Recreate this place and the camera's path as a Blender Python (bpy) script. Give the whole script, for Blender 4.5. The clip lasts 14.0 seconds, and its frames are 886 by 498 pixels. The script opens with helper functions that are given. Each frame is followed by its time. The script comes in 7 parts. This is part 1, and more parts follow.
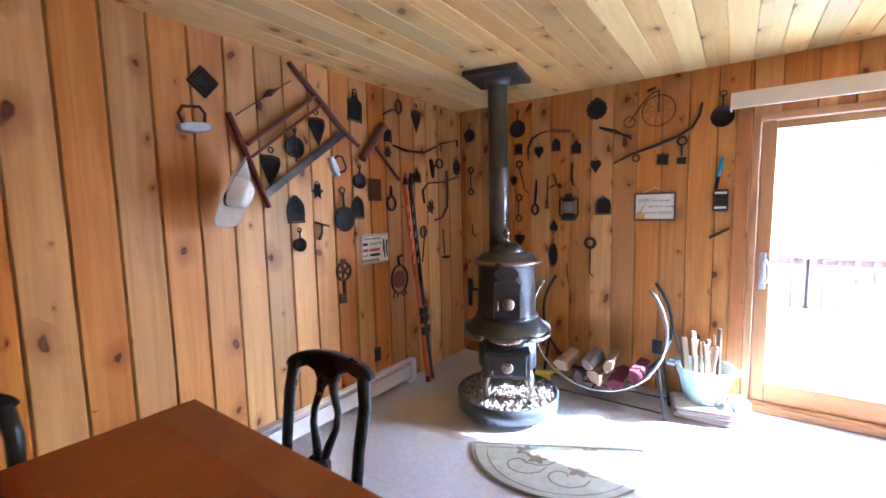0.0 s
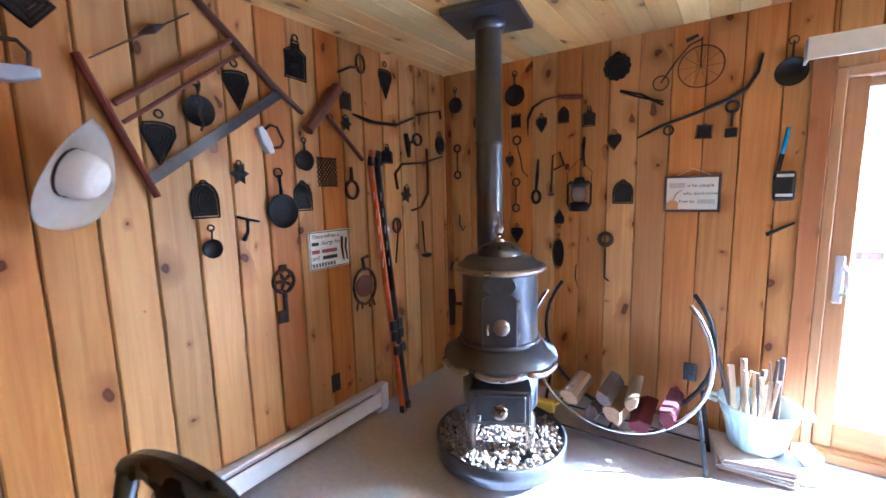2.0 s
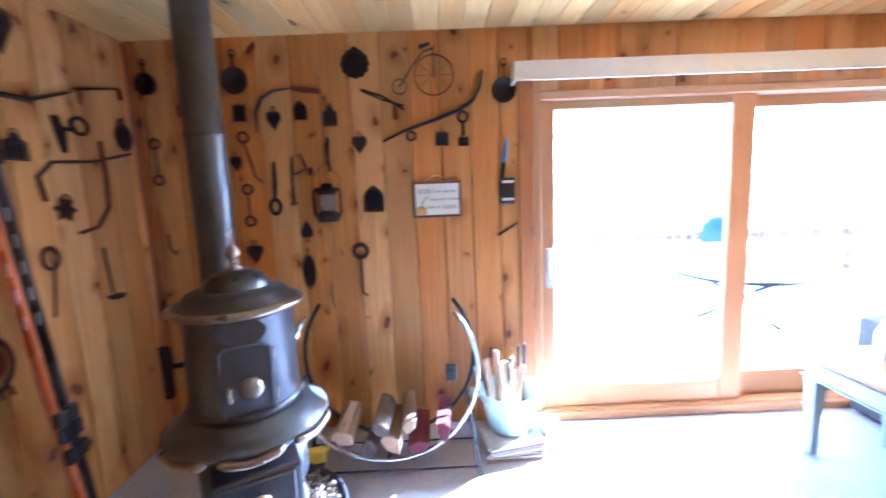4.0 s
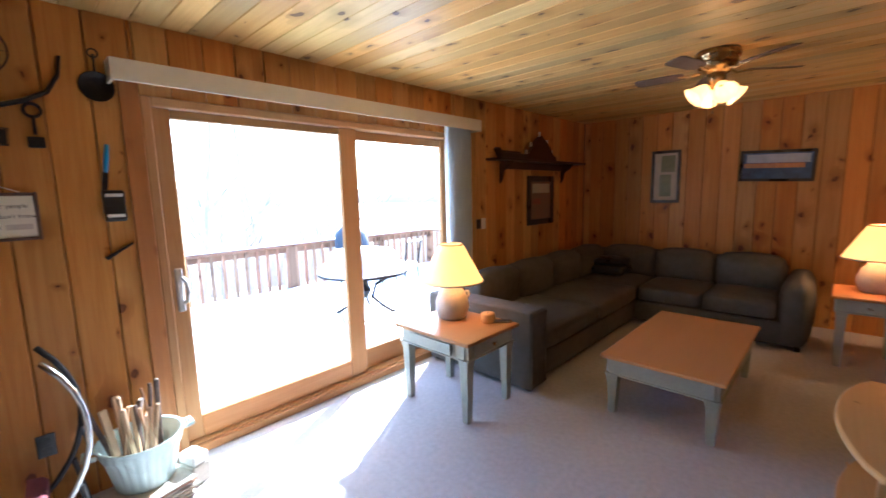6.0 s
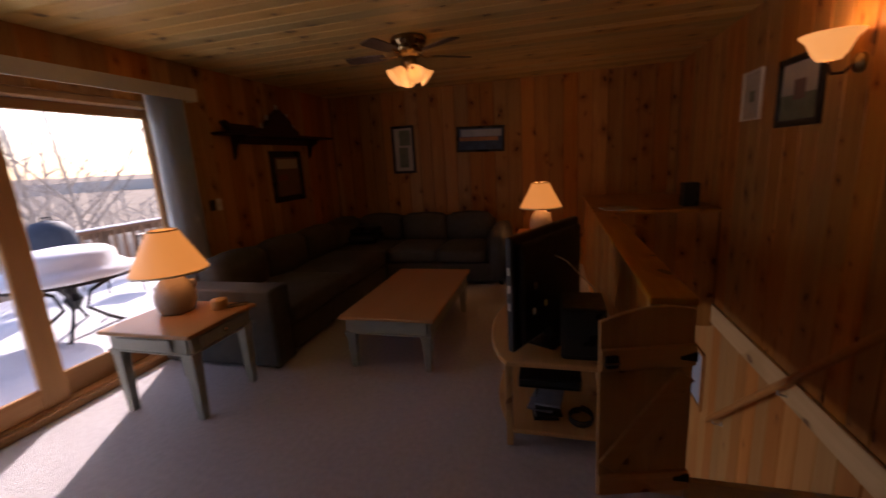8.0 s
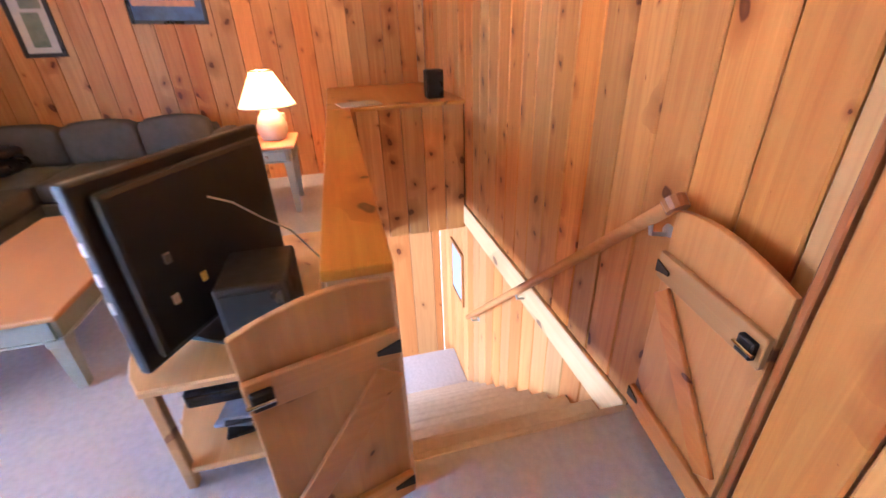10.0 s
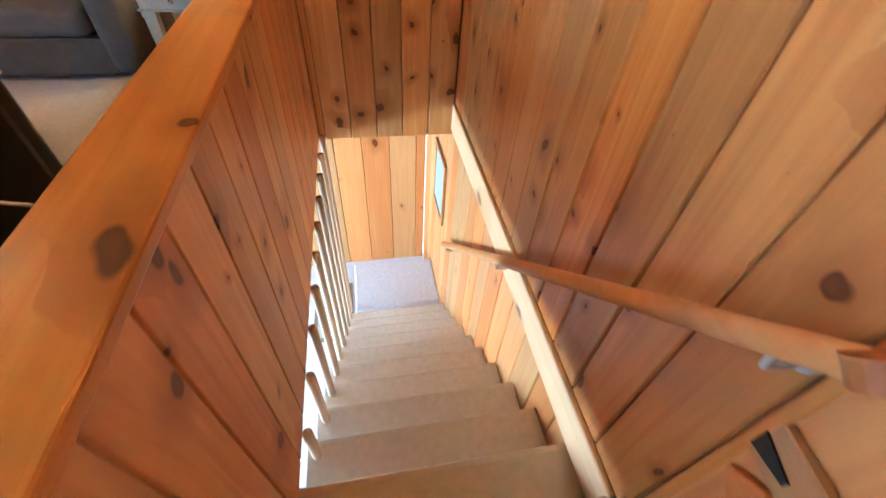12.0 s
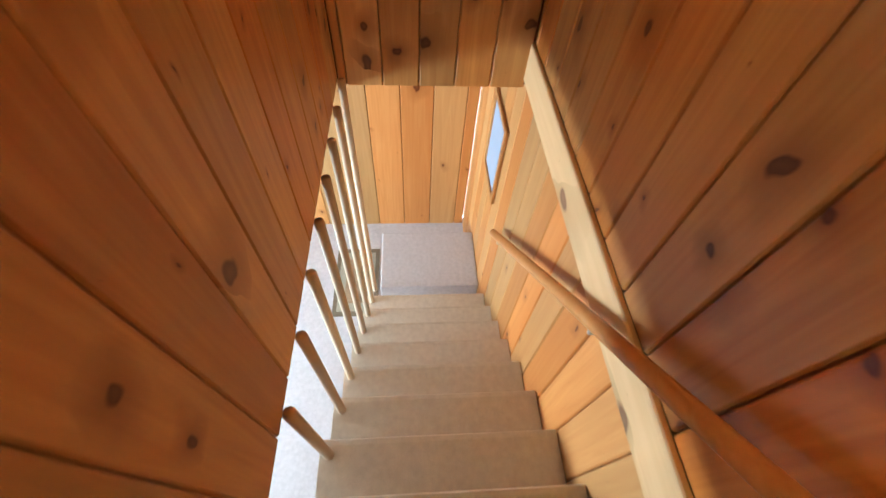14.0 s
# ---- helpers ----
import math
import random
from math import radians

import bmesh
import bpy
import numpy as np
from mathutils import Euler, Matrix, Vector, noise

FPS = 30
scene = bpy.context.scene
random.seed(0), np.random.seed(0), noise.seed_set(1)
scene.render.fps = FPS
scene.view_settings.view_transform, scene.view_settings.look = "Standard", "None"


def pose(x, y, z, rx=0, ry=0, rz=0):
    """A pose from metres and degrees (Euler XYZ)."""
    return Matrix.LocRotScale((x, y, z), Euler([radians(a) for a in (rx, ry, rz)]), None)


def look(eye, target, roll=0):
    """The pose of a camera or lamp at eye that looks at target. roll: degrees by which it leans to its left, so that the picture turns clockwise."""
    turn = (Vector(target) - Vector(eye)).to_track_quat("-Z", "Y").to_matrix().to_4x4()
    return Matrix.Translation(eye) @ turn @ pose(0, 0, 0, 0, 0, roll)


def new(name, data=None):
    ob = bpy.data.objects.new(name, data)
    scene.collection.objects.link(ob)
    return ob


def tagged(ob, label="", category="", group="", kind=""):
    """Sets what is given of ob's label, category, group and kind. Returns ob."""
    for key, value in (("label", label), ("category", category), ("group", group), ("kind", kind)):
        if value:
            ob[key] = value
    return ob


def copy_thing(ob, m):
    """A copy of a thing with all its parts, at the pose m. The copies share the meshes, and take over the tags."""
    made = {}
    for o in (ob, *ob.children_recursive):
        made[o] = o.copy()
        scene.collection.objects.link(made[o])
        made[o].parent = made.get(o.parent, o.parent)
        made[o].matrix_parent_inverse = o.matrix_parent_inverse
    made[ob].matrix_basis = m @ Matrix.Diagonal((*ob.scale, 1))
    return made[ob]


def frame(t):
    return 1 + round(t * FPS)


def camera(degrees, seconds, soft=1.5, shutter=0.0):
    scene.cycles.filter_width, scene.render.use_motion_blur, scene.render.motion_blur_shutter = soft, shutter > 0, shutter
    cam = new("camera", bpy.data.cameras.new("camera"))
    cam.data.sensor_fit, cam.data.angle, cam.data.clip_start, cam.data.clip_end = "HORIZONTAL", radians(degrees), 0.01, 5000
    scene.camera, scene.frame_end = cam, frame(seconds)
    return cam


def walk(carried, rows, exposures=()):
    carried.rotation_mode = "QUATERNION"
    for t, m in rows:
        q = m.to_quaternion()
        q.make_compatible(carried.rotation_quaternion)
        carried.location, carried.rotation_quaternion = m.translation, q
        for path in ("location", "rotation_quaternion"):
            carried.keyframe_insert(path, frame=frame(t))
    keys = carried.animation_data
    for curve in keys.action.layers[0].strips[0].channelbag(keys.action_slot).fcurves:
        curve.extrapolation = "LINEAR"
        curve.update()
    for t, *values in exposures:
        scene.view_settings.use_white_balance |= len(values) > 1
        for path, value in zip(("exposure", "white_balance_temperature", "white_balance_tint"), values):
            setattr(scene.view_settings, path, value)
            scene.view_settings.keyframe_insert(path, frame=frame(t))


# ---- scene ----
cam = camera(93.8, 14.0, shutter=0.5)

EXPOSURES = [(0.0, 4.27, 4250, 10), (2.2, 4.32, 4050, 10), (4.3, 4.62, 3900, 12), (5.5, 4.2, 4550, 10), (6.0, 3.18, 4900, 8), (6.5, 1.49, 5000, 0), (7.0, 0.89, 5500, 8), (7.6, 0.78, 6100, 18), (8.0, 0.93, 6500, 32), (8.5, 2.93, 6900, 46), (9.0, 4.45, 6050, 40), (11.3, 5.05, 3850, -6), (12.5, 4.48, 4550, 0), (14.0, 4.18, 4950, -2)]
PATH = [
    (0, (-2.532, 0.369, 1.502), (-3.685, 1.991, 1.305), -1.3),
    (0.5, (-2.651, 0.574, 1.493), (-3.798, 2.201, 1.301), -1.4),
    (1, (-2.766, 0.757, 1.503), (-3.922, 2.376, 1.292), -1.4),
    (1.5, (-2.819, 0.903, 1.511), (-3.978, 2.514, 1.268), -1.4),
    (2, (-2.856, 1.058, 1.521), (-3.992, 2.681, 1.249), -1.4),
    (2.2, (-2.86, 1.116, 1.52), (-3.987, 2.743, 1.236), -1.4),
    (4.3, (-3.084, 1.455, 1.524), (-2.755, 3.408, 1.245), -2.4),
    (4.5, (-3.087, 1.469, 1.531), (-2.555, 3.377, 1.254), -2.4),
    (5, (-3.077, 1.449, 1.522), (-2.137, 3.194, 1.254), -2.3),
    (5.5, (-3.056, 1.391, 1.532), (-1.805, 2.928, 1.263), -1.7),
    (6, (-3.025, 1.258, 1.539), (-1.594, 2.628, 1.268), -1.4),
    (6.5, (-3.02, 1.123, 1.523), (-1.476, 2.365, 1.251), -1.5),
    (7, (-3.027, 0.992, 1.518), (-1.366, 2.066, 1.223), -2.2),
    (7.5, (-3.016, 0.901, 1.572), (-1.23, 1.721, 1.204), -2.7),
    (8, (-2.899, 0.836, 1.497), (-1.013, 1.353, 1.076), -3.5),
    (8.5, (-2.706, 0.79, 1.484), (-0.782, 0.975, 0.972), -3.8),
    (9, (-2.504, 0.7, 1.483), (-0.606, 0.586, 0.862), -3.9),
    (9.2, (-2.418, 0.635, 1.47), (-0.546, 0.418, 0.801), -3.9),
    (11.3, (-1.541, 0.101, 1.29), (-0.062, -0.239, -0.003), 0.3),
    (11.5, (-1.46, 0.082, 1.276), (-0.017, -0.218, -0.076), 1.6),
    (12, (-1.26, -0.004, 1.331), (0.096, -0.325, -0.1), 4.6),
    (12.5, (-1.036, 0.0, 1.326), (0.226, -0.285, -0.196), 5.5),
    (13, (-0.85, -0.039, 1.275), (0.339, -0.267, -0.317), 6.4),
    (13.5, (-0.681, -0.046, 1.155), (0.481, -0.229, -0.462), 5.7),
    (14, (-0.526, -0.047, 0.985), (0.634, -0.192, -0.638), 5.0),
]
walk(cam, [(t, look(eye, target, roll)) for t, eye, target, roll in PATH], EXPOSURES)

# ---- world, sun, lights ----
SUN_AZ, SUN_EL = radians(60.0), radians(30.5)
world = bpy.data.worlds.new("world")
scene.world = world
world.use_nodes = True
_n = world.node_tree.nodes
_sky = _n.new("ShaderNodeTexSky")
_sky.sky_type, _sky.sun_disc = "NISHITA", False
_sky.sun_elevation, _sky.sun_rotation = SUN_EL, SUN_AZ
_sky.air_density, _sky.dust_density = 1.0, 1.5
_n["Background"].inputs[1].default_value = 0.15
world.node_tree.links.new(_sky.outputs[0], _n["Background"].inputs[0])


def lamp(name, kind, energy, color, m, **kw):
    data = bpy.data.lights.new(name, kind)
    data.energy, data.color = energy, color
    for k, v in kw.items():
        if k == "size":
            data.size = v
        elif k == "size_y":
            data.shape, data.size_y = "RECTANGLE", v
        elif k == "radius":
            data.shadow_soft_size = v
        elif k == "angle":
            data.angle = v
    ob = new(name, data)
    ob.matrix_world = m
    return ob


_sd = Vector((math.sin(SUN_AZ) * math.cos(SUN_EL), math.cos(SUN_AZ) * math.cos(SUN_EL), math.sin(SUN_EL)))
lamp("sun", "SUN", 4.0, (1.0, 0.94, 0.84), look(_sd * 30, (0, 0, 0)), angle=radians(0.6))
# daylight of the lower storey beyond the stair balusters and its window
lamp("lower_daylight", "AREA", 17.0, (1.0, 0.96, 0.90), look((0.3, 3.9, -1.22), (0.3, -0.6, -0.9)), size=2.0, size_y=0.4)


# ---- materials ----
def mat(name, color, rough=0.6, metal=0.0, **kw):
    m = bpy.data.materials.new(name)
    m.use_nodes = True
    b = m.node_tree.nodes["Principled BSDF"]
    b.inputs["Base Color"].default_value = (*color, 1)
    b.inputs["Roughness"].default_value = rough
    b.inputs["Metallic"].default_value = metal
    for k, v in kw.items():
        b.inputs[k].default_value = v
    return m


def nd(m, kind, **inputs):
    n = m.node_tree.nodes.new(kind)
    for k, v in inputs.items():
        n.inputs[k.replace("_", " ")].default_value = v
    return n


def ln(m, a, b):
    m.node_tree.links.new(a, b)


def mixc(m, fac, a, b, mode="MIX"):
    n = m.node_tree.nodes.new("ShaderNodeMix")
    n.data_type, n.blend_type = "RGBA", mode
    for sock, v in ((n.inputs[0], fac), (n.inputs[6], a), (n.inputs[7], b)):
        if isinstance(v, bpy.types.NodeSocket):
            ln(m, v, sock)
        elif isinstance(v, tuple):
            sock.default_value = (*v, 1)
        else:
            sock.default_value = v
    return n.outputs[2]


def calc(m, op, a, b=0.0, clamp=False):
    n = m.node_tree.nodes.new("ShaderNodeMath")
    n.operation, n.use_clamp = op, clamp
    for sock, v in zip(n.inputs, (a, b)):
        if isinstance(v, bpy.types.NodeSocket):
            ln(m, v, sock)
        else:
            sock.default_value = v
    return n.outputs[0]


def ramp(m, fac, stops):
    n = m.node_tree.nodes.new("ShaderNodeValToRGB")
    while len(n.color_ramp.elements) < len(stops):
        n.color_ramp.elements.new(0.5)
    for e, (p, c) in zip(n.color_ramp.elements, stops):
        e.position, e.color = p, (*c, 1) if isinstance(c, tuple) else (c, c, c, 1)
    ln(m, fac, n.inputs[0])
    return n.outputs[0]


def coords(m, scale=(1, 1, 1), shift="object"):
    """Object coordinates in metres, moved by a random step for each object or island."""
    tc = m.node_tree.nodes.new("ShaderNodeTexCoord")
    mp = m.node_tree.nodes.new("ShaderNodeMapping")
    mp.inputs["Scale"].default_value = scale
    out = tc.outputs["Object"]
    if shift:
        if shift == "object":
            r = m.node_tree.nodes.new("ShaderNodeObjectInfo").outputs["Random"]
        else:
            r = m.node_tree.nodes.new("ShaderNodeNewGeometry").outputs["Random Per Island"]
        add = m.node_tree.nodes.new("ShaderNodeVectorMath")
        add.operation = "ADD"
        c = m.node_tree.nodes.new("ShaderNodeCombineXYZ")
        for i, k in enumerate((37.0, 53.0, 71.0)):
            ln(m, calc(m, "MULTIPLY", r, k), c.inputs[i])
        ln(m, out, add.inputs[0])
        ln(m, c.outputs[0], add.inputs[1])
        out = add.outputs[0]
        ln(m, out, mp.inputs["Vector"])
        return mp.outputs[0], r
    ln(m, out, mp.inputs["Vector"])
    return mp.outputs[0], None


def wood(name, light, dark, knot, axis=2, knots=True, shift="object", rough=0.42, grain=1.0, bump=0.15, spread=0.36, ks=5.4, few=0.42):
    """Lumber with its grain along an axis, streaks, knots with rings, and fine bump."""
    m = mat(name, light, rough)
    b = m.node_tree.nodes["Principled BSDF"]
    s = [26.0 * grain] * 3
    s[axis] = 1.1 * grain
    v, r = coords(m, tuple(s), shift)
    n1 = nd(m, "ShaderNodeTexNoise", Scale=1.0, Detail=5.0, Roughness=0.6, Distortion=1.2)
    ln(m, v, n1.inputs["Vector"])
    s2 = [3.0] * 3
    s2[axis] = 0.5
    v2, _ = coords(m, tuple(s2), shift)
    n2 = nd(m, "ShaderNodeTexNoise", Scale=1.0, Detail=3.0, Roughness=0.55)
    ln(m, v2, n2.inputs["Vector"])
    streak = ramp(m, n1.outputs[0], ((0.34, 0.0), (0.66, 1.0)))
    base = mixc(m, calc(m, "MULTIPLY", streak, 0.65), light, dark)
    b.inputs["Specular IOR Level"].default_value = 0.28
    patch = ramp(m, n2.outputs[0], ((0.35, 0.0), (0.72, 1.0)))
    base = mixc(m, calc(m, "MULTIPLY", patch, 0.6), base, dark)
    if knots:
        s3 = [ks] * 3
        s3[axis] = ks * 0.72
        v3, _ = coords(m, tuple(s3), shift)
        warp = nd(m, "ShaderNodeTexNoise", Scale=1.6, Detail=2.0)
        ln(m, v3, warp.inputs["Vector"])
        vm = m.node_tree.nodes.new("ShaderNodeVectorMath")
        vm.operation = "MULTIPLY_ADD"
        ln(m, warp.outputs[1], vm.inputs[0])
        vm.inputs[1].default_value = (0.55, 0.55, 0.55)
        ln(m, v3, vm.inputs[2])
        sx = m.node_tree.nodes.new("ShaderNodeSeparateXYZ")
        ln(m, vm.outputs[0], sx.inputs[0])
        cx = m.node_tree.nodes.new("ShaderNodeCombineXYZ")
        across = sx.outputs[0] if axis else calc(m, "ADD", sx.outputs[1], sx.outputs[2])
        ln(m, across, cx.inputs[0])
        ln(m, sx.outputs[axis], cx.inputs[1])
        vo = nd(m, "ShaderNodeTexVoronoi", Scale=1.0, Randomness=1.0)
        vo.voronoi_dimensions = "2D"
        ln(m, cx.outputs[0], vo.inputs["Vector"])
        sep = m.node_tree.nodes.new("ShaderNodeSeparateColor")
        ln(m, vo.outputs["Color"], sep.inputs[0])
        # each cell has a knot of its own size; many have none
        size = ramp(m, sep.outputs[0], ((few, 0.003), (few + 0.3, 0.05), (1.0, 0.15)))
        q = calc(m, "DIVIDE", vo.outputs["Distance"], size)
        halo = ramp(m, q, ((0.0, 0.75), (0.7, 0.9), (1.1, 0.0)))
        halo2 = ramp(m, calc(m, "MULTIPLY", q, 0.24), ((0.22, 0.95), (1.0, 0.0)))
        base = mixc(m, halo2, base, tuple(c * 0.82 for c in dark))
        base = mixc(m, halo, base, knot)
    if r is not None:
        hue = m.node_tree.nodes.new("ShaderNodeHueSaturation")
        ln(m, calc(m, "ADD", calc(m, "MULTIPLY", r, spread), 1.0 - spread / 2), hue.inputs["Value"])
        r2 = calc(m, "FRACT", calc(m, "MULTIPLY", r, 7.31))
        ln(m, calc(m, "ADD", calc(m, "MULTIPLY", r2, -0.022), 0.508), hue.inputs["Hue"])
        ln(m, calc(m, "ADD", calc(m, "MULTIPLY", r2, 0.16), 0.94), hue.inputs["Saturation"])
        ln(m, base, hue.inputs["Color"])
        base = hue.outputs[0]
    ln(m, base, b.inputs["Base Color"])
    bp = nd(m, "ShaderNodeBump", Strength=bump, Distance=0.002)
    ln(m, n1.outputs[0], bp.inputs["Height"])
    ln(m, bp.outputs[0], b.inputs["Normal"])
    rr = ramp(m, n2.outputs[0], ((0.3, rough - 0.03), (0.7, rough + 0.05)))
    ln(m, rr, b.inputs["Roughness"])
    return m


def rough_mat(name, a, c, scale=30.0, rough=0.6, metal=0.0, bump=0.2, dist=0.003, **kw):
    """Two tones mottled at two scales, with fine relief."""
    m = mat(name, a, rough, metal, **kw)
    b = m.node_tree.nodes["Principled BSDF"]
    v, _ = coords(m, (1, 1, 1), "object")
    n1 = nd(m, "ShaderNodeTexNoise", Scale=scale, Detail=6.0, Roughness=0.65)
    n2 = nd(m, "ShaderNodeTexNoise", Scale=scale * 0.12, Detail=3.0)
    ln(m, v, n1.inputs["Vector"]), ln(m, v, n2.inputs["Vector"])
    f = calc(m, "ADD", calc(m, "MULTIPLY", n1.outputs[0], 0.5), calc(m, "MULTIPLY", n2.outputs[0], 0.5))
    ln(m, mixc(m, ramp(m, f, ((0.36, 0.0), (0.64, 1.0))), a, c), b.inputs["Base Color"])
    bp = nd(m, "ShaderNodeBump", Strength=bump, Distance=dist)
    ln(m, n1.outputs[0], bp.inputs["Height"])
    ln(m, bp.outputs[0], b.inputs["Normal"])
    ln(m, ramp(m, n2.outputs[0], ((0.3, max(0.02, rough - 0.1)), (0.7, min(1.0, rough + 0.1)))), b.inputs["Roughness"])
    return m


M_PINE = wood("knotty_pine_wall", (0.61, 0.325, 0.084), (0.40, 0.162, 0.038), (0.075, 0.018, 0.005))
M_PINE_LOW = wood("pale_pine_wall", (0.60, 0.335, 0.115), (0.48, 0.23, 0.07), (0.10, 0.03, 0.01), few=0.66, ks=4.5)
M_CEIL = wood("pale_pine_ceiling", (0.66, 0.47, 0.17), (0.50, 0.32, 0.095), (0.07, 0.035, 0.015), axis=1, shift="island", rough=0.38, ks=5.0, spread=0.45)
# dark core colour painted as the shade in gaps between boards
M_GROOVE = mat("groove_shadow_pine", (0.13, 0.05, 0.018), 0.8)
M_TRIM = wood("stained_pine_trim", (0.42, 0.17, 0.045), (0.29, 0.10, 0.025), (0.08, 0.03, 0.015), axis=2)
M_BAND = wood("pale_pine_band", (0.66, 0.46, 0.24), (0.55, 0.35, 0.16), (0.15, 0.07, 0.04), axis=0, ks=3.0)
M_CAP = wood("orange_pine_cap", (0.51, 0.295, 0.056), (0.41, 0.20, 0.036), (0.05, 0.02, 0.01), axis=0, rough=0.34, ks=3.2)
M_OAK = wood("door_frame_wood", (0.50, 0.29, 0.12), (0.39, 0.20, 0.075), (0.2, 0.1, 0.04), axis=2, knots=False)
M_OAKX = wood("door_frame_wood_level", (0.50, 0.29, 0.12), (0.39, 0.20, 0.075), (0.2, 0.1, 0.04), axis=0, knots=False)
M_HONEY = wood("honey_tabletop", (0.455, 0.215, 0.072), (0.43, 0.198, 0.064), (0.2, 0.08, 0.03), axis=0, knots=False, rough=0.4)
M_DINING = wood("red_brown_tabletop", (0.33, 0.12, 0.026), (0.24, 0.075, 0.016), (0.1, 0.03, 0.01), axis=1, knots=False, rough=0.36, grain=0.6, bump=0.05)
M_BEECH = wood("pale_pine_furniture", (0.62, 0.40, 0.17), (0.52, 0.31, 0.12), (0.25, 0.12, 0.05), axis=0, rough=0.4)
M_GATE = wood("varnished_gate_pine", (0.58, 0.30, 0.09), (0.44, 0.19, 0.05), (0.07, 0.02, 0.008), axis=2, rough=0.3, ks=5.0)
M_GATEX = wood("varnished_gate_pine_level", (0.54, 0.27, 0.08), (0.41, 0.17, 0.045), (0.07, 0.02, 0.008), axis=0, rough=0.3)
M_RAIL = wood("handrail_wood", (0.55, 0.32, 0.12), (0.43, 0.22, 0.07), (0.1, 0.04, 0.02), axis=0, knots=False, rough=0.3)
M_DECK = wood("weathered_deck_wood", (0.36, 0.23, 0.14), (0.25, 0.15, 0.09), (0.1, 0.05, 0.03), axis=2, rough=0.7)
M_GREYWOOD = rough_mat("sage_grey_paint", (0.36, 0.37, 0.30), (0.30, 0.31, 0.25), 60, 0.5, bump=0.08)
M_CARPET = rough_mat("grey_loop_carpet", (0.60, 0.57, 0.575), (0.49, 0.465, 0.47), 260, 0.95, bump=0.9, dist=0.006)
M_STAIRCARPET = rough_mat("beige_stair_carpet", (0.68, 0.60, 0.47), (0.58, 0.50, 0.39), 260, 0.95, bump=0.8, dist=0.005)
M_IRON = rough_mat("black_cast_iron", (0.018, 0.018, 0.02), (0.035, 0.032, 0.03), 90, 0.5, 0.6, bump=0.4)
M_STOVE = rough_mat("stove_iron", (0.085, 0.088, 0.096), (0.12, 0.12, 0.13), 40, 0.38, 0.7, bump=0.15)
M_RUST = rough_mat("rusty_iron", (0.10, 0.05, 0.03), (0.045, 0.03, 0.025), 60, 0.7, 0.4, bump=0.4)
M_NICKEL = rough_mat("worn_nickel", (0.42, 0.36, 0.30), (0.25, 0.20, 0.16), 50, 0.3, 1.0, bump=0.1)
M_SILVER = rough_mat("brushed_silver", (0.62, 0.61, 0.59), (0.54, 0.53, 0.51), 60, 0.4, 0.55, bump=0.05)
M_CHROME = mat("polished_steel", (0.6, 0.6, 0.6), 0.2, 1.0)
M_BRASS = rough_mat("aged_brass", (0.36, 0.25, 0.11), (0.24, 0.16, 0.07), 40, 0.3, 1.0, bump=0.05)
M_BLACK = rough_mat("black_painted_wood", (0.012, 0.012, 0.013), (0.02, 0.02, 0.02), 50, 0.32, bump=0.05)
M_PLASTIC = rough_mat("black_plastic", (0.012, 0.012, 0.013), (0.018, 0.018, 0.018), 200, 0.4, bump=0.05)
M_SCREEN = mat("dark_screen", (0.008, 0.008, 0.009), 0.12)
M_WHITE = rough_mat("white_enamel", (0.75, 0.74, 0.70), (0.68, 0.66, 0.62), 30, 0.4, bump=0.05)
M_CREAM = rough_mat("cream_valance", (0.70, 0.66, 0.56), (0.64, 0.60, 0.50), 20, 0.5, bump=0.03)
M_BLIND = rough_mat("pale_vinyl_blind", (0.62, 0.68, 0.70), (0.55, 0.62, 0.65), 30, 0.5, bump=0.03)
M_SOFA = rough_mat("dark_olive_suede", (0.098, 0.092, 0.080), (0.066, 0.061, 0.052), 14, 0.9, bump=0.3)
M_SNOW = rough_mat("snow", (0.86, 0.88, 0.92), (0.80, 0.83, 0.88), 8, 0.8, bump=0.4, dist=0.02)
M_BARK = rough_mat("grey_bark", (0.42, 0.37, 0.32), (0.30, 0.26, 0.22), 20, 0.9, bump=0.4)
M_TWIG = rough_mat("bare_twigs", (0.50, 0.45, 0.40), (0.38, 0.33, 0.29), 20, 0.9, bump=0.2)
M_HILL = rough_mat("winter_woods", (0.36, 0.30, 0.235), (0.46, 0.40, 0.33), 0.5, 0.95, bump=0.6, dist=0.4, **{"Specular IOR Level": 0.0})
M_STONEWARE = rough_mat("speckled_stoneware", (0.46, 0.42, 0.34), (0.36, 0.33, 0.27), 120, 0.35, bump=0.08)
M_GLASS = mat("window_glass", (1, 1, 1), 0.0, 0.0, **{"Transmission Weight": 1.0, "IOR": 1.02})


# ---- mesh helpers ----
def link(name, bm, material, parent=None, label="", smooth=False):
    me = bpy.data.meshes.new(name)
    bm.to_mesh(me)
    bm.free()
    for mm in material if isinstance(material, (list, tuple)) else [material]:
        me.materials.append(mm)
    if smooth:
        me.polygons.foreach_set("use_smooth", [True] * len(me.polygons))
    ob = new(name, me)
    if parent is not None:
        ob.parent = parent
    if label:
        ob["label"] = label
    return ob


def part(name, bm, material, parent, label="", smooth=False):
    return link(name, bm, material, parent, label, smooth)


def thing(name, m, label, category, group="", kind=""):
    ob = new(name)
    ob.empty_display_size = 0.1
    ob.matrix_world = m
    return tagged(ob, label, category, group, kind)


